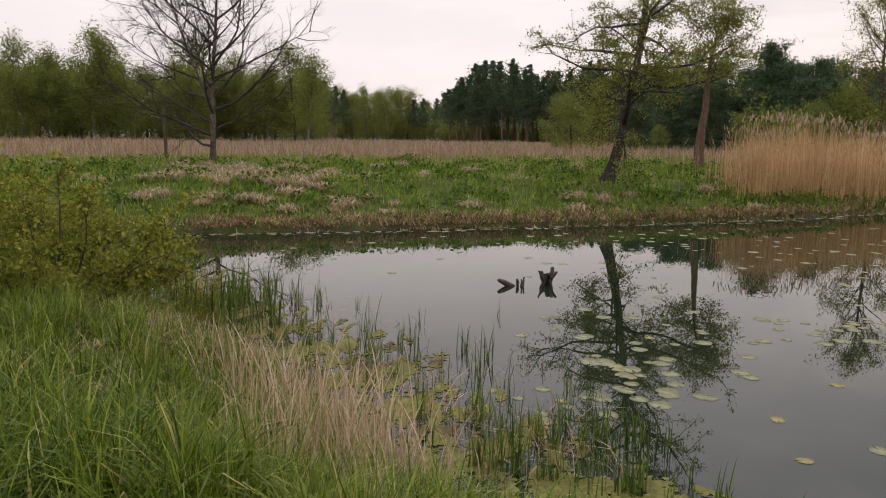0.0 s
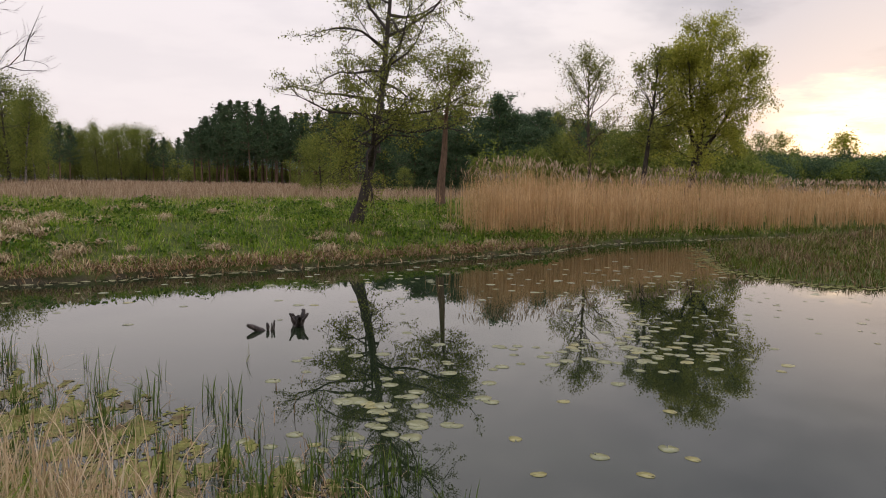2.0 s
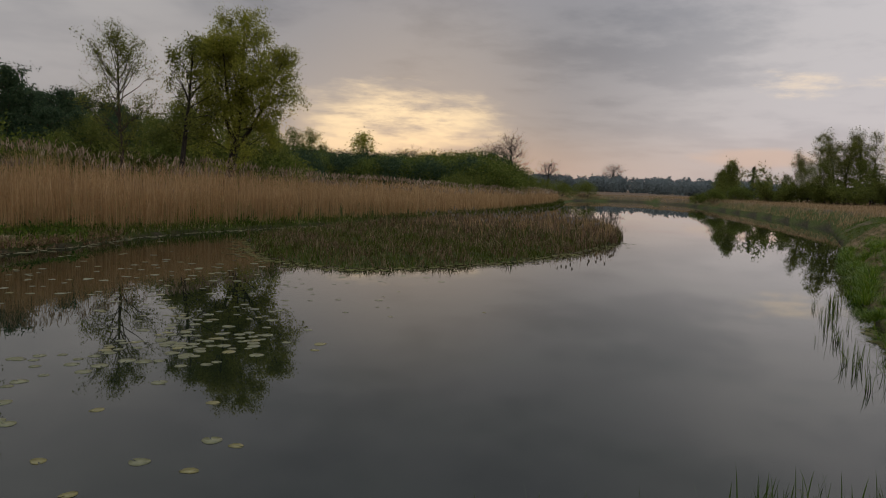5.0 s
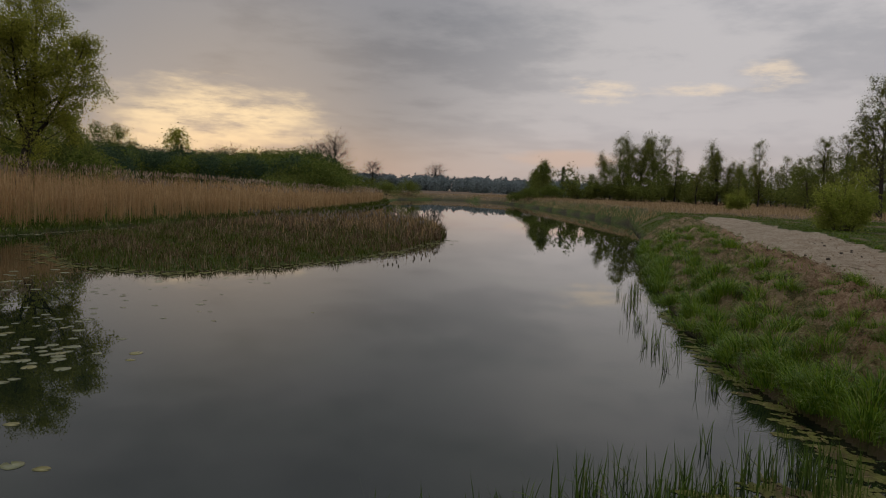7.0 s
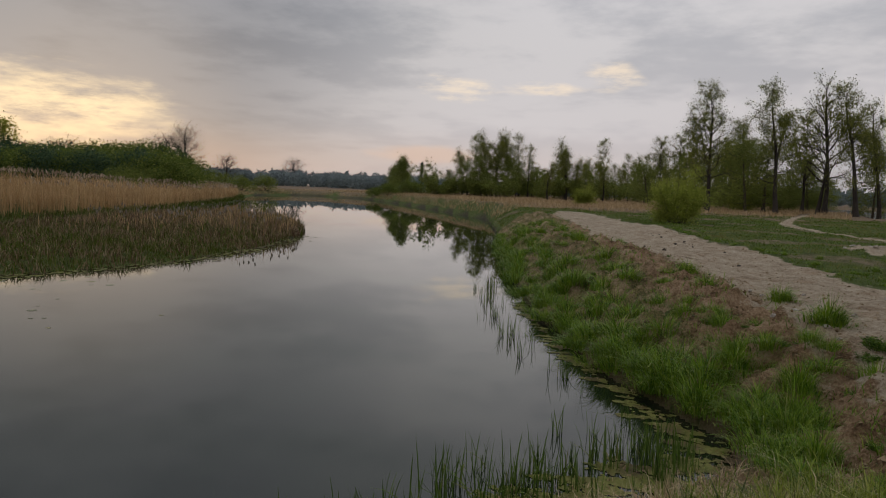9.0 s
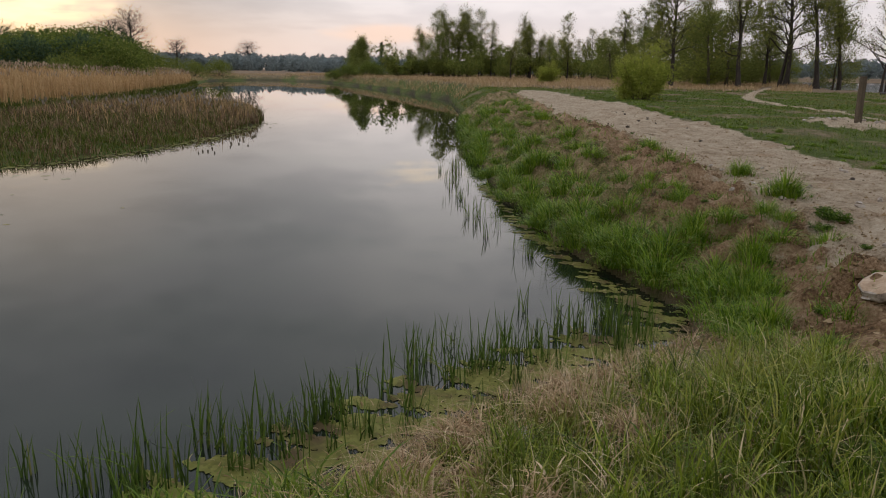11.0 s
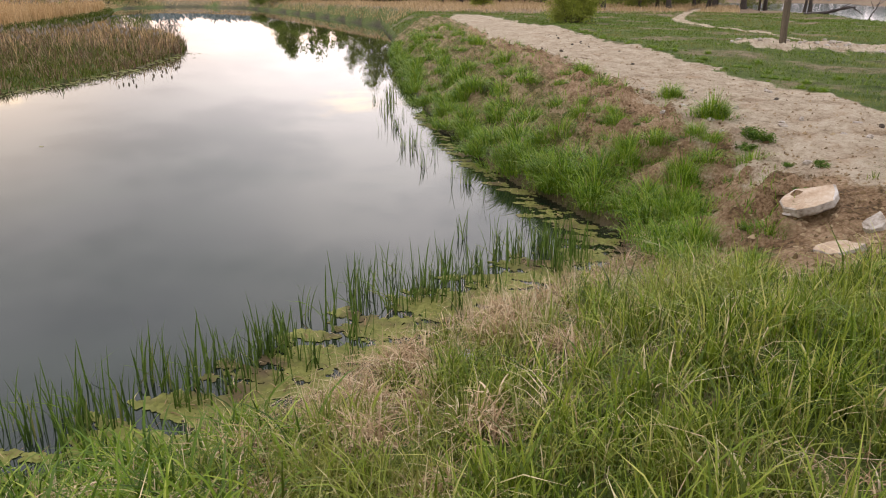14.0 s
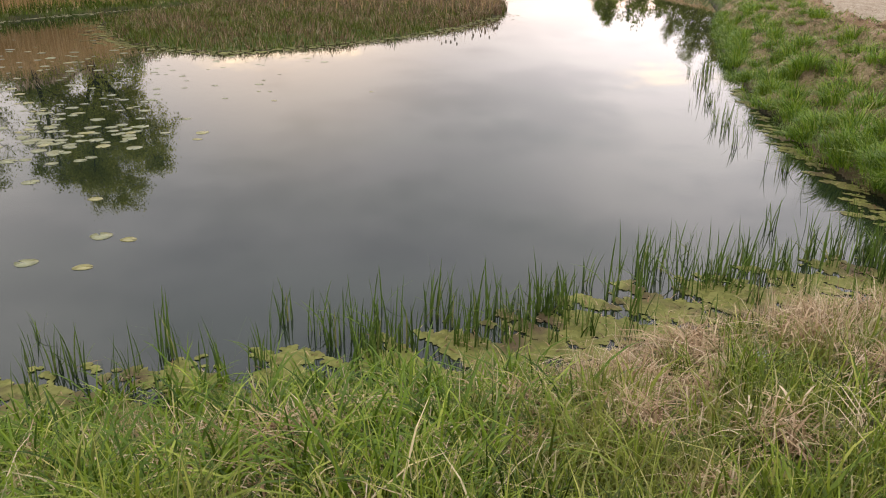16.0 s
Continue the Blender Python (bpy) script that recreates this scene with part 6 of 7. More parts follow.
def island():
    rng = np.random.RandomState(27)
    x, y = scatter(rng, 70000, 15, 50, 12.5, 28)
    d = -poly_distance(np.stack([x, y], 1), ISLAND)
    keep = d > -0.15
    x, y, d = x[keep], y[keep], d[keep]
    far = np.hypot(x, y)
    east = ss(24, 36, x)
    base = on_ground(x, y)
    base[:, 2] = np.maximum(base[:, 2], -0.02)
    green = rng.uniform(0, 1, len(x)) < 0.60 - 0.36 * east + 0.6 * waves(x, y, 3.5, 54)
    h = (0.20 + 0.22 * rng.uniform(0, 1, len(x))) * (1 + 0.35 * waves(x, y, 4, 53) + 0.9 * waves(x, y, 1.3, 55)) * (1 + 1.0 * east) * (0.7 + 0.3 * ss(0, 0.6, d))
    for mask, mat, lab in ((green, M["islet_grass"], "green sedge and grass on the low islet"), (~green, M["islet_litter"], "brown dead sedge on the low islet")):
        v, q, t = blades(rng, base[mask], h[mask], 0.0010 * far[mask] * rng.uniform(0.6, 1.3, mask.sum()), rng.uniform(0.2, 1.0, mask.sum()), 2, 0.35)
        tagged(shape("sedge", v, q, t, mat), lab, "sedge", kind="stuff")
    # cattails with burst heads at the islet's tip
    n = 1900
    px, py = rng.uniform(27, 48, n), rng.uniform(13.5, 24, n)
    d = -poly_distance(np.stack([px, py], 1), ISLAND)
    keep = (d > 0.2) & (rng.uniform(0, 1, n) < 0.9 * ss(26, 38, px))
    px, py = px[keep], py[keep]
    b3 = on_ground(px, py)
    h = rng.uniform(0.7, 1.15, len(px))
    v, q, t = blades(rng, b3, h, np.full(len(px), 0.028), rng.uniform(0.0, 0.5, len(px)), 2, 0.2, 0.3)
    tagged(shape("cattails", v, q, t, M["reed"]), "dry cattail stalks at the islet's tip", "cattails", kind="stuff")
    lines = [(np.stack([p + [0, 0, hh * 0.9 + s] for s in (-0.02, 0.03, 0.10, 0.16)]), np.array([0.01, 0.036, 0.040, 0.012]) * r, 5) for p, hh, r in list(zip(b3, h, rng.uniform(0.6, 1.2, len(px))))[::4]]
    v, q = tubes(lines)
    tagged(shape("cattail_heads", v, q, NONE3, M["fluff"]), "pale fluffy burst cattail heads on the islet", "cattails", kind="stuff")


island()


def bank_tufts():
    """Lush grass tufts on the cut bank below the sand path."""
    rng = np.random.RandomState(28)
    protos = []
    for k in range(3):
        root = new("grass_tuft")
        n = 235
        base = np.stack([rng.normal(0, 0.15, n), rng.normal(0, 0.15, n), np.full(n, -0.02)], 1)
        az = np.arctan2(base[:, 1], base[:, 0]) + rng.normal(0, 0.6, n)
        v, q, t = blades(rng, base, rng.uniform(0.22, 0.50, n) * np.exp(-1.6 * (base[:, 0] ** 2 + base[:, 1] ** 2) / 0.15), rng.uniform(0.009, 0.019, n), rng.uniform(0.25, 1.5, n), 4, 0.44, az=az)
        shape("foliage", v, q, t, M["tuft"], root)
        protos.append(tagged(root, "lush green grass tuft on the earth bank", "grass", "bank tufts"))
    spots = [(14.7, 0.3, 1.1), (10.6, -0.5, 1.2), (8.2, -2.0, 0.9), (7.4, -1.75, 0.9), (7.9, -1.9, 1.0), (8.4, -1.75, 1.0), (7.0, -2.0, 0.8), (6.6, -1.75, 0.7), (7.6, -2.15, 0.8), (12.7, -0.8, 1.2), (13.3, -1.4, 1.0), (9.8, -1.15, 1.3), (9.9, -2.1, 0.8), (6.9, -1.8, 0.8), (10.7, -1.9, 0.8),
             (9.1, -2.5, 0.7), (7.7, -2.4, 0.8), (6.3, -1.85, 0.7), (11.8, -0.6, 1.2), (11.2, -1.2, 1.0), (12.45, -3.15, 0.75), (10.55, -3.2, 1.0), (10.45, -3.3, 0.8), (15.8, -2.1, 0.8), (18.5, -1.9, 0.6), (25.4, -1.1, 0.7),
             (28.4, 0.3, 0.9), (16.2, 0.1, 1.2), (17.5, 0.5, 1.2), (19.2, 0.7, 1.2), (21, 1.0, 1.2), (23, 1.2, 1.3), (25, 1.6, 1.3), (27.5, 1.9, 1.3), (30, 2.4, 1.3), (33, 2.7, 1.3), (36, 3.1, 1.4), (40, 3.7, 1.4),
             (15.5, -0.9, 1.0), (17.2, -0.7, 1.0), (19.5, -0.6, 1.1), (22, -0.3, 1.1), (24.5, 0.2, 1.1), (26.5, 0.5, 1.1), (14.3, -0.3, 1.1), (12.0, -1.6, 0.8), (9.0, -1.45, 1.2), (10.2, -0.85, 1.2), (11.0, -0.45, 1.1),
             (12.2, 0.0, 1.1), (13.4, 0.2, 1.1), (5.7, -2.25, 0.5), (34, 1.5, 1.2), (38, 2.2, 1.2), (31, 1.0, 1.1), (20.6, -1.3, 0.8), (16.6, -1.8, 0.7)]
    for _ in range(92):
        x = 8.6 + 28 * rng.uniform(0, 1) ** 1.3
        low = np.interp(x, [6.5, 8.3, 9.6, 11.5, 15.8, 23.3, 33.3, 43], [-1.5, -1.6, -0.95, -0.1, 1.05, 2.45, 4.0, 5.3])
        y = low + 0.04 - 1.40 * rng.uniform(0, 1) ** 1.4
        spots.append((x, y, rng.uniform(0.65, 1.3)))
    for _ in range(62):
        x = 8.5 + 30 * rng.uniform(0, 1) ** 1.4
        low = np.interp(x, [6.5, 8.3, 9.6, 11.5, 15.8, 23.3, 33.3, 43], [-1.5, -1.6, -0.95, -0.1, 1.05, 2.45, 4.0, 5.3])
        y = low - rng.uniform(1.0, 1.9 + 0.9 * ss(9, 14, x))
        spots.append((x, y, rng.uniform(0.35, 0.85)))
    x = 8.3
    while x < 40:
        low = np.interp(x, [6.5, 8.3, 9.6, 11.5, 15.8, 23.3, 33.3, 43], [-1.5, -1.6, -0.95, -0.1, 1.05, 2.45, 4.0, 5.3])
        spots.append((x, low + rng.uniform(-0.35, 0.08), rng.uniform(0.7, 1.25)))
        x += rng.uniform(0.25, 0.75) * (1 + x / 40)
    # low tufts along the far edge of the path
    for _ in range(70):
        x = rng.uniform(9, 36)
        y = np.interp(x, [9.5, 11.9, 14.8, 17.5, 26.2, 38.6], [-6.6, -6.05, -5.7, -5.5, -5.2, -3.4]) - abs(rng.normal(0, 0.5)) - 0.1
        spots.append((x, y, rng.uniform(0.22, 0.45)))
    for i, (x, y, s) in enumerate(spots):
        if i < 3:
            protos[i].matrix_world = pose(x, y, gz(x, y))
        else:
            again(protos[i % 3], x, y, s, rng.uniform(0, 360), s * rng.uniform(0.75, 1.2))
    # tall tufts that stand up from the bare slope and the path's edge
    for k, (x, y, s, up) in enumerate(((10.5, -3.25, 0.7, 1.35), (12.4, -3.1, 0.7, 1.0), (8.55, -2.40, 0.75, 1.35), (8.2, -2.30, 0.7, 1.2), (7.75, -2.10, 0.8, 1.3), (6.75, -2.10, 0.7, 1.0), (6.5, -2.2, 0.6, 0.9), (10.1, -2.0, 0.8, 1.2), (9.55, -1.9, 0.7, 1.1), (7.9, -2.35, 0.6, 1.0), (6.35, -2.62, 0.5, 0.6))):
        again(protos[k % 3], x, y, s, 67 * k, up)


bank_tufts()


def bank_herbs():
    """Leafy dark herbs between the grass tufts of the cut bank and along its crest."""
    rng = np.random.RandomState(63)
    protos = []
    for k in range(2):
        root = new("herb_clump")
        lines, cs = [], []
        for _ in range(16):
            az, r = rng.uniform(0, 6.28), rng.uniform(0, 0.16)
            pts, rad = limb(rng, (r * math.cos(az), r * math.sin(az), -0.03), (math.cos(az) * 0.35, math.sin(az) * 0.35, 1.0), rng.uniform(0.18, 0.38), 0.004, 0.002, 5, 0.12, 0.02)
            lines.append((pts, rad, 3))
            for u in np.linspace(0.25, 1.0, 7):
                q, _e = at_line(pts, u * 0.999)
                cs += [q + rng.normal(0, 0.035, 3) for _ in range(7)]
        v, q = tubes(lines)
        shape("stalkwork", v, q, NONE3, M["herb"], root)
        lv, lq, lt = leaves(rng, np.array(cs), 0.026, 2.6)
        shape("foliage", lv, lq, lt, M["herb"], root)
        protos.append(tagged(root, "low leafy dark green herb on the bank", "herb", "bank herbs"))
    spots = [(9.27, -3.4, 0.6), (9.1, -3.5, 0.5), (8.6, -2.55, 0.8), (7.75, -2.4, 0.7), (8.0, -2.05, 0.9), (9.9, -2.7, 0.4), (8.3, -2.5, 0.6), (7.7, -2.0, 0.9), (7.2, -1.9, 0.9), (6.7, -2.2, 0.6), (6.0, -2.35, 0.5), (5.2, -3.5, 0.6), (-2.65, 6.2, 1.2), (-2.9, 6.7, 1.3), (-2.3, 6.5, 1.0), (-3.4, 6.9, 1.2), (-3.1, 7.6, 1.1), (-2.2, 7.1, 0.9), (-3.7, 6.2, 1.2), (-3.3, 5.7, 1.0)]
    for _ in range(40):
        x = 6.6 + 26 * rng.uniform(0, 1) ** 1.5
        low = np.interp(x, [6.5, 8.3, 9.6, 11.5, 15.8, 23.3, 33.3, 43], [-1.5, -1.6, -0.95, -0.1, 1.05, 2.45, 4.0, 5.3])
        spots.append((x, low - 0.15 - 2.0 * rng.uniform(0, 1) ** 0.9, rng.uniform(0.4, 0.85)))
    crest = np.array([(48, 2.2), (38, 1.0), (28, -0.5), (20.6, -1.9), (15.1, -2.55), (11.3, -2.85)])
    for _ in range(34):
        x = 11.5 + 30 * rng.uniform(0, 1) ** 1.2
        spots.append((x, np.interp(x, crest[::-1, 0], crest[::-1, 1]) + rng.normal(0.15, 0.22), rng.uniform(0.25, 0.5)))
    for i, (x, y, s) in enumerate(spots):
        if i < 2:
            protos[i].matrix_world = pose(x, y, gz(x, y)) @ Matrix.Diagonal((s, s, s * 0.7, 1))
        else:
            again(protos[i % 2], x, y, s, rng.uniform(0, 360), s * rng.uniform(0.5, 0.85))


bank_herbs()


def edge_grass():
    """Broad arching grass that grows out over the near water's edge."""
    rng = np.random.RandomState(46)
    protos = []
    for k in range(2):
        root = new("edge_grass_clump")
        n = 46
        base = np.stack([rng.normal(0, 0.09, n), rng.normal(0, 0.09, n), np.full(n, -0.04)], 1)
        v, q, t = blades(rng, base, rng.uniform(0.20, 0.46, n), rng.uniform(0.013, 0.025, n), rng.uniform(0.25, 1.3, n), 5, 0.46, 0.75)
        shape("foliage", v, q, t, M["shore_grass"], root)
        protos.append(tagged(root, "broad-leaved green grass at the water's edge", "grass", "edge grass"))
    line = np.array([(0.9, 4.55), (1.7, 3.85), (2.4, 3.15), (3.0, 2.5), (3.6, 1.85)])
    inland = np.array([(0.6, 3.7), (1.2, 3.0), (1.8, 2.3), (2.4, 1.7), (2.9, 1.2)])
    for i in range(156):
        line = inland if i >= 64 else line
        u = rng.uniform(0, 0.999) ** 1.2 * (len(line) - 1)
        a = int(u)
        x, y = line[a] + (line[a + 1] - line[a]) * (u - a) + rng.normal(0, 0.2 if i < 64 else 0.38, 2) - [0.08, 0.08]
        z = max(gz(x, y), -0.05)
        s = rng.uniform(0.6, 1.05)
        m = pose(x, y, z, 0, 0, rng.uniform(0, 360)) @ Matrix.Diagonal((s, s, s, 1))
        if i < 2:
            protos[i].matrix_world = pose(x, y, z)
        else:
            copy_thing(protos[i % 2], m)


edge_grass()


# ---------------------------------------------------------------- things on and beside the water
def lily_pads():
    """Floating leaves, notched discs with a slightly raised rim."""
    rng = np.random.RandomState(29)
    kinds = []
    for k in range(4):
        bm = bmesh.new()
        ring, n = [], 22
        low = []
        ex = rng.uniform(0.78, 0.95)
        for i in range(n):
            a = 0.16 + (2 * math.pi - 0.32) * i / (n - 1)
            r = (1 + 0.05 * math.sin(3 * a + k) + rng.uniform(-0.02, 0.02))
            ring.append(bm.verts.new((0.14 * r * math.cos(a), 0.14 * r * ex * math.sin(a), 0.001 + 0.003 * rng.uniform(0, 1))))
            low.append(bm.verts.new((0.136 * r * math.cos(a), 0.136 * r * ex * math.sin(a), 0.0)))
        mid = bm.verts.new((0.025, 0, 0.002))
        for i in range(n - 1):
            bm.faces.new((mid, ring[i], ring[i + 1]))
            bm.faces.new((ring[i], low[i], low[i + 1], ring[i + 1]))
        kinds.append(bm)
    made = []
    for bm, mat in zip(kinds, (M["lily"], M["lily"], M["lily"], M["lily_yellow"])):
        made.append(tagged(part("lily_pad", bm, mat, smooth=True), "floating green lily pad" if mat is M["lily"] else "floating yellowed lily pad", "lily pad", "lily pads"))
    spots = []

    def put(x, y, r, k):
        r = r / 0.14 * 0.72
        spots.append((x, y, k, pose(x, y, 0.0015, rng.normal(0, 0.3), rng.normal(0, 0.3), rng.uniform(0, 360)) @ Matrix.Diagonal((r, r, 0.35, 1))))

    groups = [((7.2, 10.1), 0.75, 44, 0.13), ((6.2, 8.9), 0.55, 16, 0.14), ((8.3, 11.7), 0.9, 24, 0.12), ((5.3, 9.6), 0.6, 16, 0.13), ((7.9, 9.2), 0.5, 10, 0.13), ((2.3, 9.6), 0.9, 22, 0.14), ((2.2, 7.7), 0.6, 14, 0.14),
              ((1.9, 8.3), 0.35, 9, 0.15), ((1.5, 7.0), 0.45, 10, 0.14), ((6.5, 17.5), 2.6, 30, 0.14), ((11.4, 19.5), 2.8, 34, 0.15), ((4.0, 19.0), 2.2, 20, 0.14), ((-0.5, 18.6), 1.6, 12, 0.14), ((12.6, 16.8), 2.0, 26, 0.14), ((-2.7, 16), 1.4, 9, 0.13), ((9.5, 14.2), 2.0, 20, 0.13), ((9.0, 17.0), 3.2, 46, 0.09), ((13.2, 14.2), 2.0, 34, 0.08), ((11.0, 11.8), 1.4, 16, 0.08), ((7.0, 9.6), 0.5, 14, 0.14)]
    for (cx, cy), w, n, r in groups:
        for _ in range(n):
            x, y = cx + rng.normal(0, w), cy + rng.normal(0, w)
            if shore(np.array([x]), np.array([y]))[0] < -0.25:
                put(x, y, r * rng.uniform(0.65, 1.25), rng.choice(4, p=[0.3, 0.27, 0.25, 0.18]))
    for x, y, r in ((4.44, 5.9, 0.15), (3.67, 5.92, 0.14), (3.84, 5.41, 0.12), (2.92, 5.71, 0.11), (3.65, 8.6, 0.15), (4.2, 7.6, 0.12), (3.1, 6.6, 0.12), (5.2, 6.9, 0.12), (2.6, 7.2, 0.14), (4.5, 5.6, 0.11), (2.27, 7.24, 0.16), (2.1, 6.95, 0.17), (1.82, 8.33, 0.22)):
        put(x, y, r, 3 if r < 0.13 else rng.choice(4))
    # the nearest pads are things of their own, the far ones one floating patch
    spots.sort(key=lambda spot: math.hypot(spot[0], spot[1]))
    used, lots, qmat, tmat = set(), [], [], []
    for i, (x, y, k, m) in enumerate(spots):
        if k not in used:
            used.add(k)
            made[k].matrix_world = m
        elif i < 285:
            ob = copy_thing(made[k], m)
            ob.matrix_world = m
        else:
            me = made[k].data
            v = np.array([m @ p.co for p in me.vertices])
            q = [tuple(f.vertices) for f in me.polygons if len(f.vertices) == 4]
            t = [tuple(f.vertices) for f in me.polygons if len(f.vertices) == 3]
            lots.append((v, q, t))
            qmat += [int(k == 3)] * len(q)
            tmat += [int(k == 3)] * len(t)
    v, q, t = join(lots)
    tagged(shape("far_lily_pads", v, q, t, [M["lily"], M["lily_yellow"]], index=qmat + tmat), "far scattered floating green lily pads", "lily pads", kind="stuff")


lily_pads()


def scum():
    """Mats of algae and duckweed among the sedge, flat scraps just above the water."""
    rng = np.random.RandomState(30)
    line = np.array([(-4.6, 13.0), (-3.6, 11.0), (-2.2, 9.3), (-1.0, 8.0), (-0.2, 6.3), (0.5, 5.3), (1.4, 4.45), (2.25, 3.6), (3.0, 2.75), (3.7, 2.0), (4.5, 1.4), (5.35, 0.8), (6.2, -0.05), (7.0, -0.95), (7.9, -1.35), (9.0, -0.85), (10.5, -0.3), (12, 0.25), (16, 1.25), (23, 2.65)])
    reach = np.array([1.1, 1.1, 1.2, 1.1, 1.0, 0.9, 0.7, 0.62, 0.6, 0.6, 0.6, 0.6, 0.62, 0.6, 0.45, 0.3, 0.28, 0.25, 0.2])
    cell = 0.026
    gx, gy = np.meshgrid(np.arange(-6.5, 17, cell), np.arange(-1.8, 14.5, cell))
    p = np.stack([gx.ravel(), gy.ravel()], 1) + rng.uniform(-0.008, 0.008, (gx.size, 2))
    best = np.full(len(p), -9.0)
    for a, b, w in zip(line, line[1:], reach):
        d = b - a
        u = np.clip(((p - a) @ d) / (d @ d), 0, 1)
        best = np.maximum(best, 1 - np.hypot(*(p - a - u[:, None] * d).T) / w)
    p, best = p[best > 0], best[best > 0]
    mat = 0.50 * waves(p[:, 0], p[:, 1], 0.9, 61) + 0.36 * waves(p[:, 0], p[:, 1], 0.37, 62) + 0.20 * waves(p[:, 0], p[:, 1], 0.17, 63) + 0.12 * waves(p[:, 0], p[:, 1], 0.09, 64)
    keep = (mat + 0.40 * best + rng.normal(0, 0.025, len(p)) > np.where(p[:, 0] > 7.4, 0.34, np.where(p[:, 0] > 0.8, 0.18, 0.29))) & (shore(p[:, 0], p[:, 1]) < 0.12)
    p = p[keep]
    n = len(p)
    ang = np.arange(6) * 2 * np.pi / 6
    rad = cell * rng.uniform(0.6, 1.25, (n, 6))
    x, y = p[:, :1] + rad * np.cos(ang), p[:, 1:] + rad * np.sin(ang)
    z = np.repeat(0.004 + rng.uniform(0, 0.004, n)[:, None], 6, 1)
    v = np.stack([x, y, z], -1).reshape(-1, 3)
    f = np.arange(n)[:, None] * 6
    q = np.concatenate([f + [[0, 1, 2, 3]], f + [[0, 3, 4, 5]]])
    tagged(shape("algae_mat", v, q, NONE3, M["duckweed"]), "yellow-green algae scum floating among the sedge", "algae", kind="stuff")
    # dead stalks lying on the scum
    k = rng.choice(len(p), 2200)
    v, q, t = blades(rng, np.stack([p[k, 0], p[k, 1], np.full(len(k), 0.008)], 1), rng.uniform(0.01, 0.05, len(k)), rng.uniform(0.005, 0.014, len(k)), rng.uniform(1.5, 5.0, len(k)), 2, 0.16)
    tagged(shape("litter", v, q, t, M["litter"]), "brown dead stalks lying on the algae", "litter", kind="stuff")
    ang = np.arange(7) * 2 * np.pi / 7
    # the pale rim of scum along the far shore
    far_line = np.array([(-6.8, 18.85), (-2.9, 19.75), (1.9, 21.1), (7.4, 22.8), (13.0, 24.95), (16.4, 27.2), (21, 28.7), (29.2, 30.0), (41, 31.3)])
    isle = np.array([(21.0, 25.3), (17.2, 20.6), (15.7, 18.0), (15.7, 14.8), (18.3, 13.65), (22, 12.85), (27, 13.05), (34.7, 14.25)])
    lots = []
    for ln, n in ((far_line, 900), (isle, 1700)):
        seg = np.hypot(*np.diff(ln, axis=0).T)
        k = rng.choice(len(seg), n, p=seg / seg.sum())
        p = ln[k] + (ln[k + 1] - ln[k]) * rng.uniform(0, 1, n)[:, None] + rng.normal(0, 0.24 if ln is far_line else 0.42, (n, 2))
        p = p + 0.22 * waves(p[:, 0], p[:, 1], 3.0, 5)[:, None] * np.array([0.4, -1.0]) * (1 if ln is far_line else 0)
        lots.append(p)
    for p, mat, lab in ((lots[0], M["pale_scum"], "pale rim of floating scum along the shore"), (lots[1], M["duckweed"], "yellow-green algae rim round the low islet")):
        n = len(p)
        rad = rng.uniform(0.02, 0.085, n)[:, None] * rng.uniform(0.55, 1.25, (n, 7))
        x, y = p[:, :1] + rad * np.cos(ang) * 1.6, p[:, 1:] + rad * np.sin(ang)
        v = np.stack([x, y, np.repeat(0.004 + rng.uniform(0, 0.01, n)[:, None], 7, 1)], -1).reshape(-1, 3)
        f = np.arange(n)[:, None] * 7
        tagged(shape("algae_mat", v, np.concatenate([f + [[0, 1, 2, 3]], f + [[0, 3, 4, 5]]]), f + [[0, 5, 6]], mat), lab, "algae", kind="stuff")


scum()


def stump(name, seed, x, y, prongs, label, bent=0.2):
    """A gnarled root stump that breaks the water."""
    rng = np.random.RandomState(seed)
    root = new(name)
    for az, ln, rise, r in prongs:
        st = np.array([0, 0, -0.12])
        way = np.array([math.sin(radians(az)), math.cos(radians(az)), rise])
        pts, rad = limb(rng, st, way, ln, r, r * 0.4, 9, bent, 0.0)
        v, q = tubes([(pts, rad * rng.uniform(0.7, 1.3, 9), 7)])
        shape("root", v, q, NONE3, M["driftwood"], root, smooth=True)
    root.location = (x, y, 0)
    return tagged(root, label, "stump")


stump("root_stump", 3, 1.30, 12.75, [(-91, 0.46, 0.62, 0.070), (-84, 0.40, 0.36, 0.055), (-98, 0.26, 1.4, 0.045), (-60, 0.34, 0.8, 0.04), (84, 0.30, 2.6, 0.034), (98, 0.26, 4.5, 0.028), (70, 0.24, 1.4, 0.028)], "dark forked root log breaking the water's surface", 0.12)
stump("root_stump", 4, 1.82, 13.0, [(-70, 0.36, 5.0, 0.085), (70, 0.44, 6.5, 0.080), (95, 0.30, 4.2, 0.070), (200, 0.32, 6.0, 0.085), (10, 0.40, 12.0, 0.085), (80, 0.42, 4.4, 0.045), (-85, 0.42, 7.0, 0.045), (40, 0.38, 9.0, 0.07), (-30, 0.30, 9.0, 0.07)], "rotten reddish root stump standing in the water")


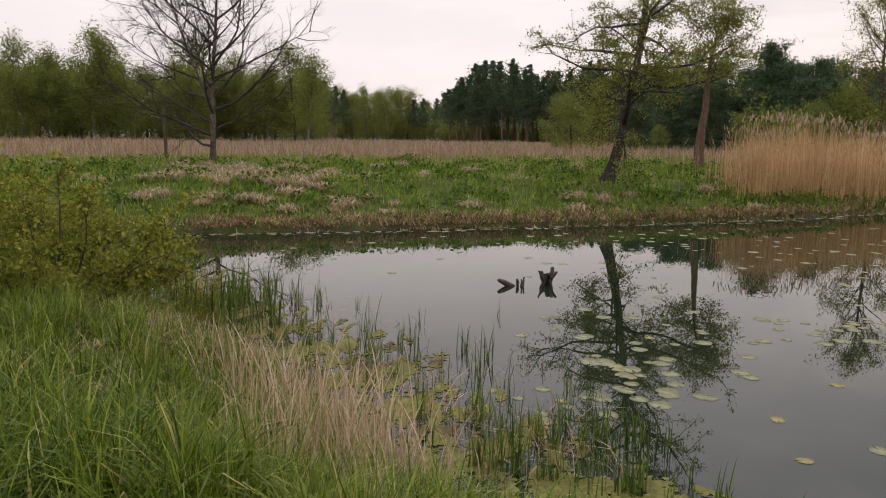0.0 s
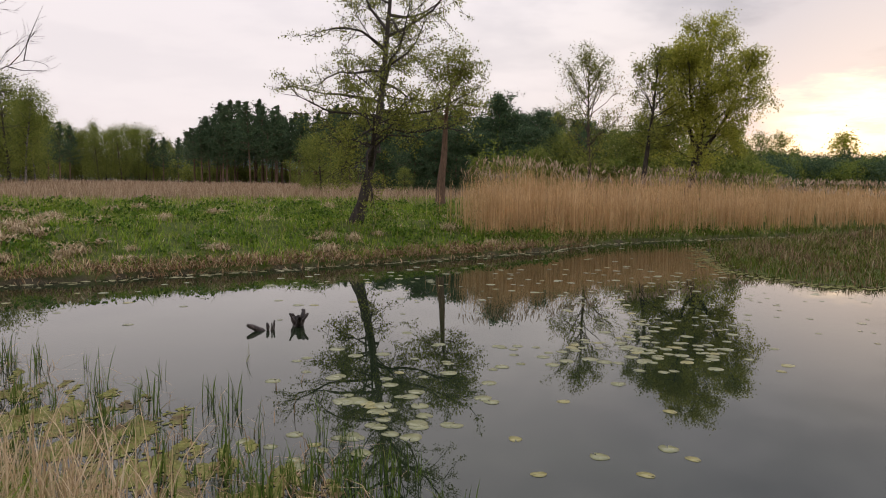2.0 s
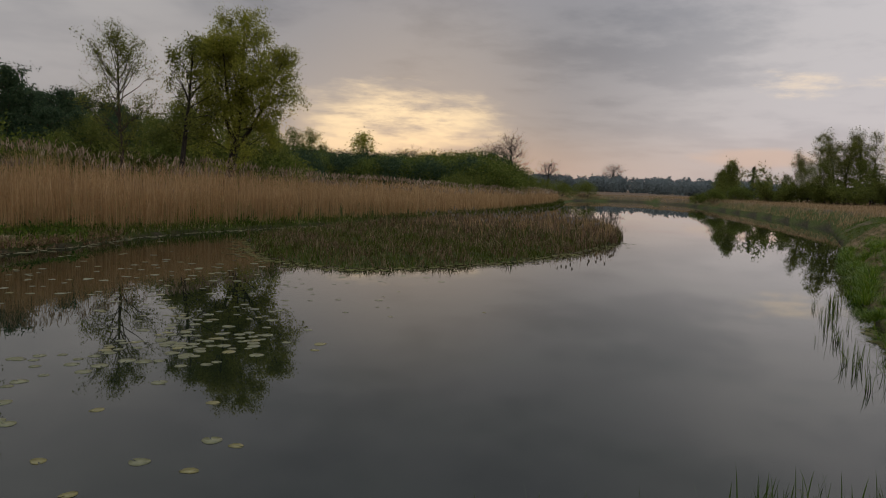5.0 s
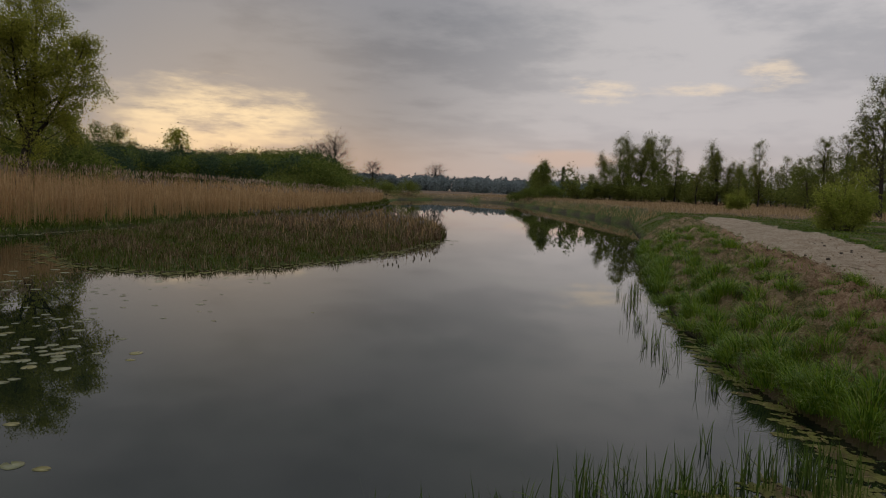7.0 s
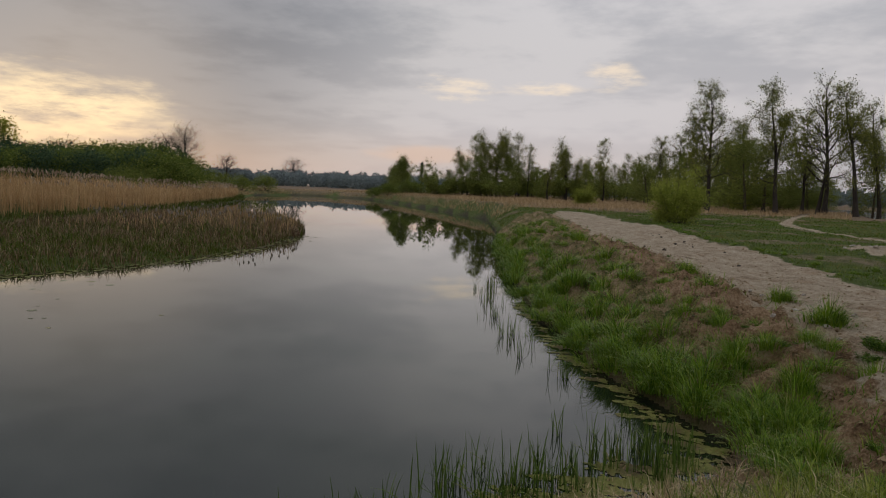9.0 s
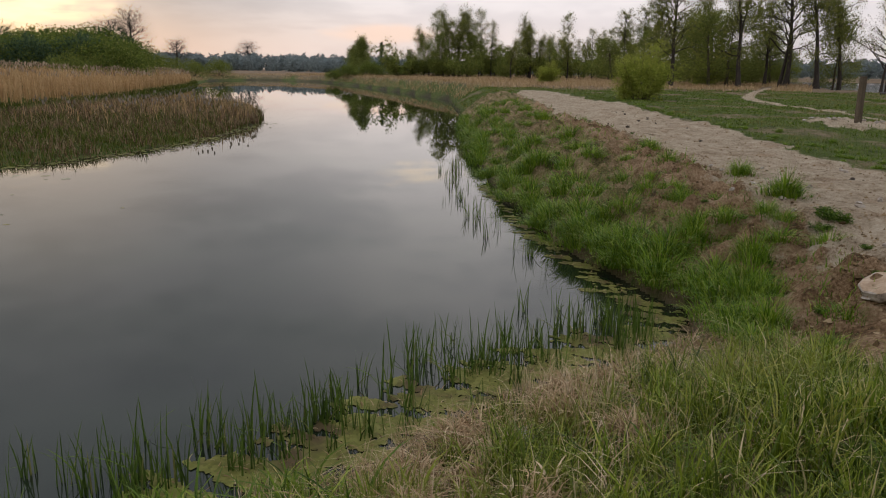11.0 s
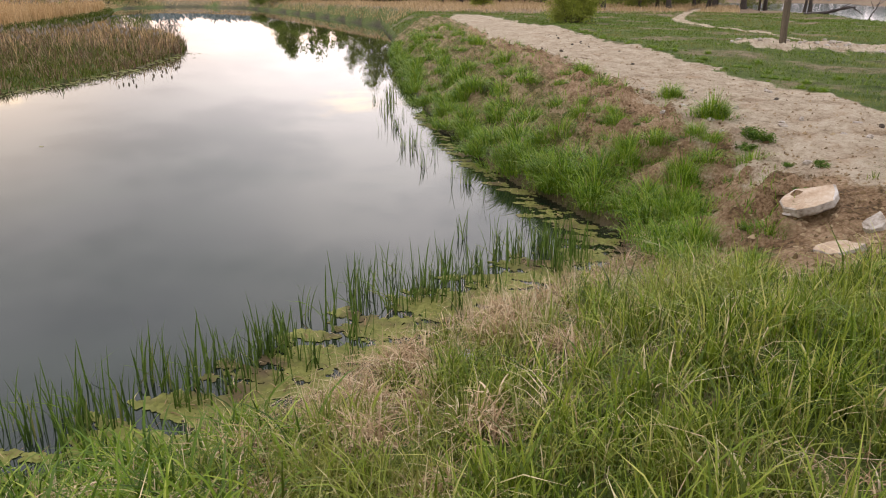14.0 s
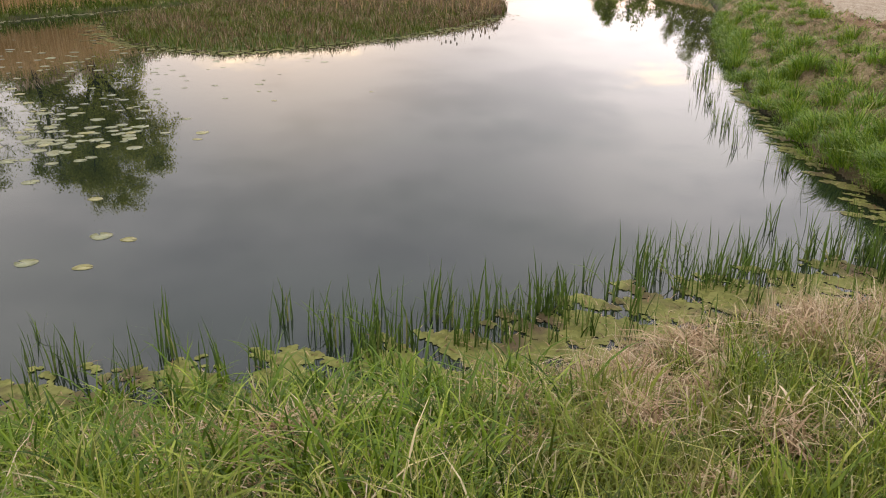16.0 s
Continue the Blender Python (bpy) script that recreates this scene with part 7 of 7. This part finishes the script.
def post(name, x, y, height, w, lean, label, round_=False):
    bm = bmesh.new()
    n = 10 if round_ else 4
    rings = []
    for u in (0, 0.02, 0.5, 0.96, 1.0):
        k = 0.9 if u == 1.0 else 1.0
        ring = []
        for i in range(n):
            a = 2 * math.pi * (i + 0.5) / n
            r = w / 2 * k * (1.0 if round_ else 1.3) * (1 + 0.06 * math.sin(5 * a + u * 7))
            ring.append(bm.verts.new((r * math.cos(a), r * math.sin(a), -0.3 + u * (height + 0.3))))
        rings.append(ring)
    for a, b in zip(rings, rings[1:]):
        for i in range(n):
            bm.faces.new((a[i], a[(i + 1) % n], b[(i + 1) % n], b[i]))
    bm.faces.new(rings[-1])
    ob = part(name, bm, M["post_wood"])
    ob.matrix_world = pose(x, y, gz(x, y), lean[0], lean[1], 20)
    return tagged(ob, label, "post")


post("fence_post", 24.3, -9.35, 1.42, 0.16, (1.0, 2.5), "square weathered wooden post in the meadow")
post("fence_post", *polar(-20.7, 33.5)[:2], 2.25, 0.13, (0, -1), "thin grey wooden post in the dry grass", True)


def rock(name, seed, x, y, size, turn, label, sink=0.3):
    rng = np.random.RandomState(seed)
    bm = bmesh.new()
    bmesh.ops.create_icosphere(bm, subdivisions=3 if size[0] > 0.1 else 2, radius=1.0)
    cuts = rng.normal(size=(9, 3))
    cuts /= np.linalg.norm(cuts, axis=1)[:, None]
    depth = rng.uniform(0.45, 0.8, 9)
    for v in bm.verts:
        p = np.array(v.co)
        for c, d in zip(cuts, depth):
            over = p @ c - d
            if over > 0:
                p = p - c * over * 0.92
        v.co = Vector(p * np.array(size) * rng.uniform(0.96, 1.04))
    ob = part(name, bm, M["limestone"])
    ob.matrix_world = pose(x, y, gz(x, y) + size[2] * (1 - 2 * sink), rng.uniform(-8, 8), rng.uniform(-8, 8), turn)
    return tagged(ob, label, "stone", "rubble stones")


def slab(name, seed, x, y, size, turn, tilt, label, sandy=True):
    """A broken flat slab: jagged outline, chipped rim, uneven top."""
    rng = np.random.RandomState(seed)
    bm = bmesh.new()
    n = 10
    rad = rng.uniform(0.62, 1.12, n)
    rings = []
    for k, zz in ((0.94, -1.6), (1.0, -0.9), (1.0, 0.75), (0.95, 1.0), (0.55, 1.05)):
        rings.append([bm.verts.new((size[0] * k * rad[i] * math.cos(i * 6.283 / n) * rng.uniform(0.96, 1.04), size[1] * k * rad[i] * math.sin(i * 6.283 / n) * rng.uniform(0.96, 1.04), size[2] * (zz + rng.uniform(-0.22, 0.22)))) for i in range(n)])
    for a, b_ in zip(rings, rings[1:]):
        for i in range(n):
            bm.faces.new((a[i], a[(i + 1) % n], b_[(i + 1) % n], b_[i]))
    bm.faces.new(rings[0][::-1])
    bm.faces.new(rings[-1])
    # sand blown over the top, the broken rim bare
    for f in bm.faces:
        f.material_index = 1 if sandy and min(w.co.z for w in f.verts) > size[2] * 0.72 else 0
    ob = part(name, bm, M["limestone"])
    ob.data.materials.append(M["sandy_slab"])
    ob.matrix_world = pose(x, y, gz(x, y) + size[2] * 0.3, tilt[0], tilt[1], turn)
    return tagged(ob, label, "stone", "rubble stones")


slab("stone_slab", 1, 6.46, -2.92, (0.31, 0.25, 0.036), -114, (17, -18), "flat sandy slab with broken whitish rim on earth bank")
slab("stone_slab", 2, 5.38, -2.74, (0.22, 0.12, 0.030), -112, (9, -14), "small pale broken slab in the grass")
slab("stone_slab", 6, 5.80, -3.22, (0.10, 0.12, 0.06), -140, (34, -24), "whitish rubble lump on the earth bank", False)


def crumbs():
    """Crumbs of soil and grit on the cut bank and the path, and small weeds that sprout there."""
    rng = np.random.RandomState(44)
    x, y = sector(rng, 30000, 84, 128, 5.2, 34, 1.5)
    p = np.stack([x, y], 1)
    bank = (poly_distance(p, CUT_BANK) < 0.1) | (poly_distance(p, SCAR) < 0.2)
    keep = (shore(x, y) > 0.25) & (bank | ((sandiness(x, y) > 0.6) & (rng.uniform(0, 1, len(x)) < 0.35)))
    x, y = x[keep][:7000], y[keep][:7000]
    n = len(x)
    c = on_ground(x, y)
    r = rng.uniform(0.006, 0.024, n) * (1 + 0.9 * (rng.uniform(0, 1, n) > 0.95))
    axes = np.array([(1, 0, 0), (-1, 0, 0), (0, 1, 0), (0, -1, 0), (0, 0, 0.8), (0, 0, -0.6)])
    v = c[:, None] + axes[None] * (r[:, None] * rng.uniform(0.6, 1.5, (n, 6)))[:, :, None] + rng.normal(0, 0.2, (n, 6, 3)) * r[:, None, None]
    f = np.array([(0, 2, 4), (2, 1, 4), (1, 3, 4), (3, 0, 4), (2, 0, 5), (1, 2, 5), (3, 1, 5), (0, 3, 5)])
    t = (np.arange(n)[:, None, None] * 6 + f[None]).reshape(-1, 3)
    tagged(shape("soil_crumbs", v.reshape(-1, 3), NONE4, t, M["crumb"]), "tan crumbs of soil and grit on the bank", "soil", kind="stuff")
    x, y = sector(rng, 26000, 84, 116, 5.4, 40, 1.3)
    p = np.stack([x, y], 1)
    keep = (poly_distance(p, CUT_BANK) < 0.0) & (shore(x, y) > 0.2) & (waves(x, y, 1.4, 71) + rng.normal(0, 0.15, len(x)) > -0.10) & (rng.uniform(0, 1, len(x)) > sandiness(x, y))
    x, y = x[keep], y[keep]
    far = np.hypot(x, y)
    v, q, t = blades(rng, on_ground(x, y), rng.uniform(0.05, 0.20, len(x)), np.maximum(0.012, 0.0010 * far), rng.uniform(0.3, 1.5, len(x)), 2, 0.4)
    tagged(shape("weeds", v, q, t, M["tuft"]), "small green weeds sprouting on the earth bank", "weeds", kind="stuff")


crumbs()
rr = np.random.RandomState(9)
for k in range(26):
    x, y = rr.uniform(5.8, 14), rr.uniform(-5.2, -2.3)
    rock("stone", 20 + k, x, y, (rr.uniform(0.03, 0.08), rr.uniform(0.03, 0.07), rr.uniform(0.02, 0.05)), rr.uniform(0, 360), "small pale stone on sandy soil")


for k in range(16):
    x = rr.uniform(9, 34)
    y = np.interp(x, [9, 11.9, 17.5, 26.2, 34], [-5.6, -5.2, -4.6, -4.0, -3.0]) + abs(rr.normal(0, 0.9))
    ob = rock("earth_clod", 60 + k, x, y, (rr.uniform(0.03, 0.10), rr.uniform(0.03, 0.07), rr.uniform(0.02, 0.05)), rr.uniform(0, 360), "dark clod of earth and roots on the sand")
    ob.data.materials[0] = M["clod"]
for k in range(34):
    x, y = rr.uniform(23.2, 27.3), rr.uniform(-13.2, -8.2)
    rock("stone", 90 + k, x, y, (rr.uniform(0.05, 0.16), rr.uniform(0.04, 0.12), rr.uniform(0.025, 0.06)), rr.uniform(0, 360), "pale rubble lump on the sandy heap")


def dead_wood(name, seed, place, limbs, label):
    """Dead timber by the second pond: a few bent limbs, each a part."""
    rng = np.random.RandomState(seed)
    root = new(name)
    for k, (st, way, ln, r) in enumerate(limbs):
        pts, rad = limb(rng, st, way, ln, r, r * 0.3, 8, 0.10, 0.0)
        v, q = tubes([(pts, rad, 7)])
        shape("log" if k == 0 else "branch", v, q, NONE3, M["driftwood"], root, smooth=True)
    root.matrix_world = pose(*place)
    return tagged(root, label, "dead tree")


dead_wood("fallen_tree", 401, polar(113.7, 58), [((0.7, 1.5, 0.05), (-0.35, -1.0, 0.16), 3.2, 0.17), ((0.5, 0.9, 0.12), (-0.3, -0.9, 0.05), 2.2, 0.12), ((-0.3, -1.2, 0.55), (-0.2, -0.8, -0.45), 0.9, 0.05), ((0.0, -0.4, 0.4), (-0.3, -0.6, 0.45), 0.9, 0.05)], "dark fallen tree lying at the second pond's shore")
dead_wood("dead_branch", 407, polar(115.9, 53), [((0, 0, -0.1), (0.25, -0.5, 1.2), 1.7, 0.05), ((0.18, -0.35, 0.85), (-0.1, 0.45, 0.8), 0.6, 0.03), ((0.22, -0.45, 1.05), (0.1, -0.9, 0.5), 0.8, 0.03)], "bare forked branch stuck upright at the shore")


def crumpled(name, seed, x, y, size, label):
    rng = np.random.RandomState(seed)
    bm = bmesh.new()
    bmesh.ops.create_icosphere(bm, subdivisions=3, radius=1.0)
    for v in bm.verts:
        k = 1 + 0.5 * noise.noise(Vector(v.co) * 2.6 + Vector((seed, 0, 0)))
        v.co = Vector((v.co.x * size[0] * k, v.co.y * size[1] * k, v.co.z * size[2] * k))
    ob = part(name, bm, M["plastic"])
    ob.matrix_world = pose(x, y, gz(x, y) + size[2] * 0.9, 0, 0, rng.uniform(0, 360))
    return tagged(ob, label, "litter")


crumpled("plastic_litter", 3, 3.88, 0.03, (0.08, 0.036, 0.020), "crumpled clear plastic bottle on the bank")


def car(x, y, turn):
    """A small white car parked far off under the trees."""
    root = new("car")
    bm = bmesh.new()
    prof = [(-2.0, 0.35), (-2.05, 0.75), (-1.7, 0.92), (-1.25, 0.98), (-0.6, 1.42), (0.75, 1.45), (1.4, 1.05), (2.0, 0.9), (2.1, 0.6), (2.05, 0.35)]
    sides = [[bm.verts.new((px, s * (0.82 if pz < 1.0 else 0.66), pz)) for px, pz in prof] for s in (-1, 1)]
    n = len(prof)
    for i in range(n):
        bm.faces.new((sides[0][i], sides[0][(i + 1) % n], sides[1][(i + 1) % n], sides[1][i]))
    bm.faces.new(sides[0])
    bm.faces.new(sides[1][::-1])
    part("body", bm, M["car_paint"], root)
    for s in (-1, 1):
        bm = bmesh.new()
        bm.faces.new([bm.verts.new((px, s * sy, pz)) for px, sy, pz in ((-1.1, 0.83, 1.02), (-0.55, 0.70, 1.36), (0.7, 0.70, 1.38), (1.2, 0.83, 1.04))])
        part("side_window", bm, M["car_glass"], root)
        for wx in (-1.3, 1.3):
            bm = bmesh.new()
            bmesh.ops.create_cone(bm, cap_ends=True, segments=14, radius1=0.31, radius2=0.31, depth=0.2, matrix=Matrix.Translation((wx, s * 0.74, 0.31)) @ Matrix.Rotation(radians(90), 4, "X"))
            part("wheel", bm, M["rubber"], root)
    for x0, z0, x1, z1 in ((-1.27, 1.0, -0.63, 1.41), (1.39, 1.08, 0.78, 1.44)):
        bm = bmesh.new()
        k = 0.02 if x0 > 0 else -0.02
        bm.faces.new([bm.verts.new(c) for c in ((x0 + k, -0.74, z0 + 0.02), (x0 + k, 0.74, z0 + 0.02), (x1 + k, 0.60, z1 + 0.01), (x1 + k, -0.60, z1 + 0.01))])
        part("windscreen", bm, M["car_glass"], root)
    root.matrix_world = pose(x, y, gz(x, y), 0, 0, turn)
    return tagged(root, "small white car parked under far trees", "car")


car(*polar(75.9, 186)[:2], 15)
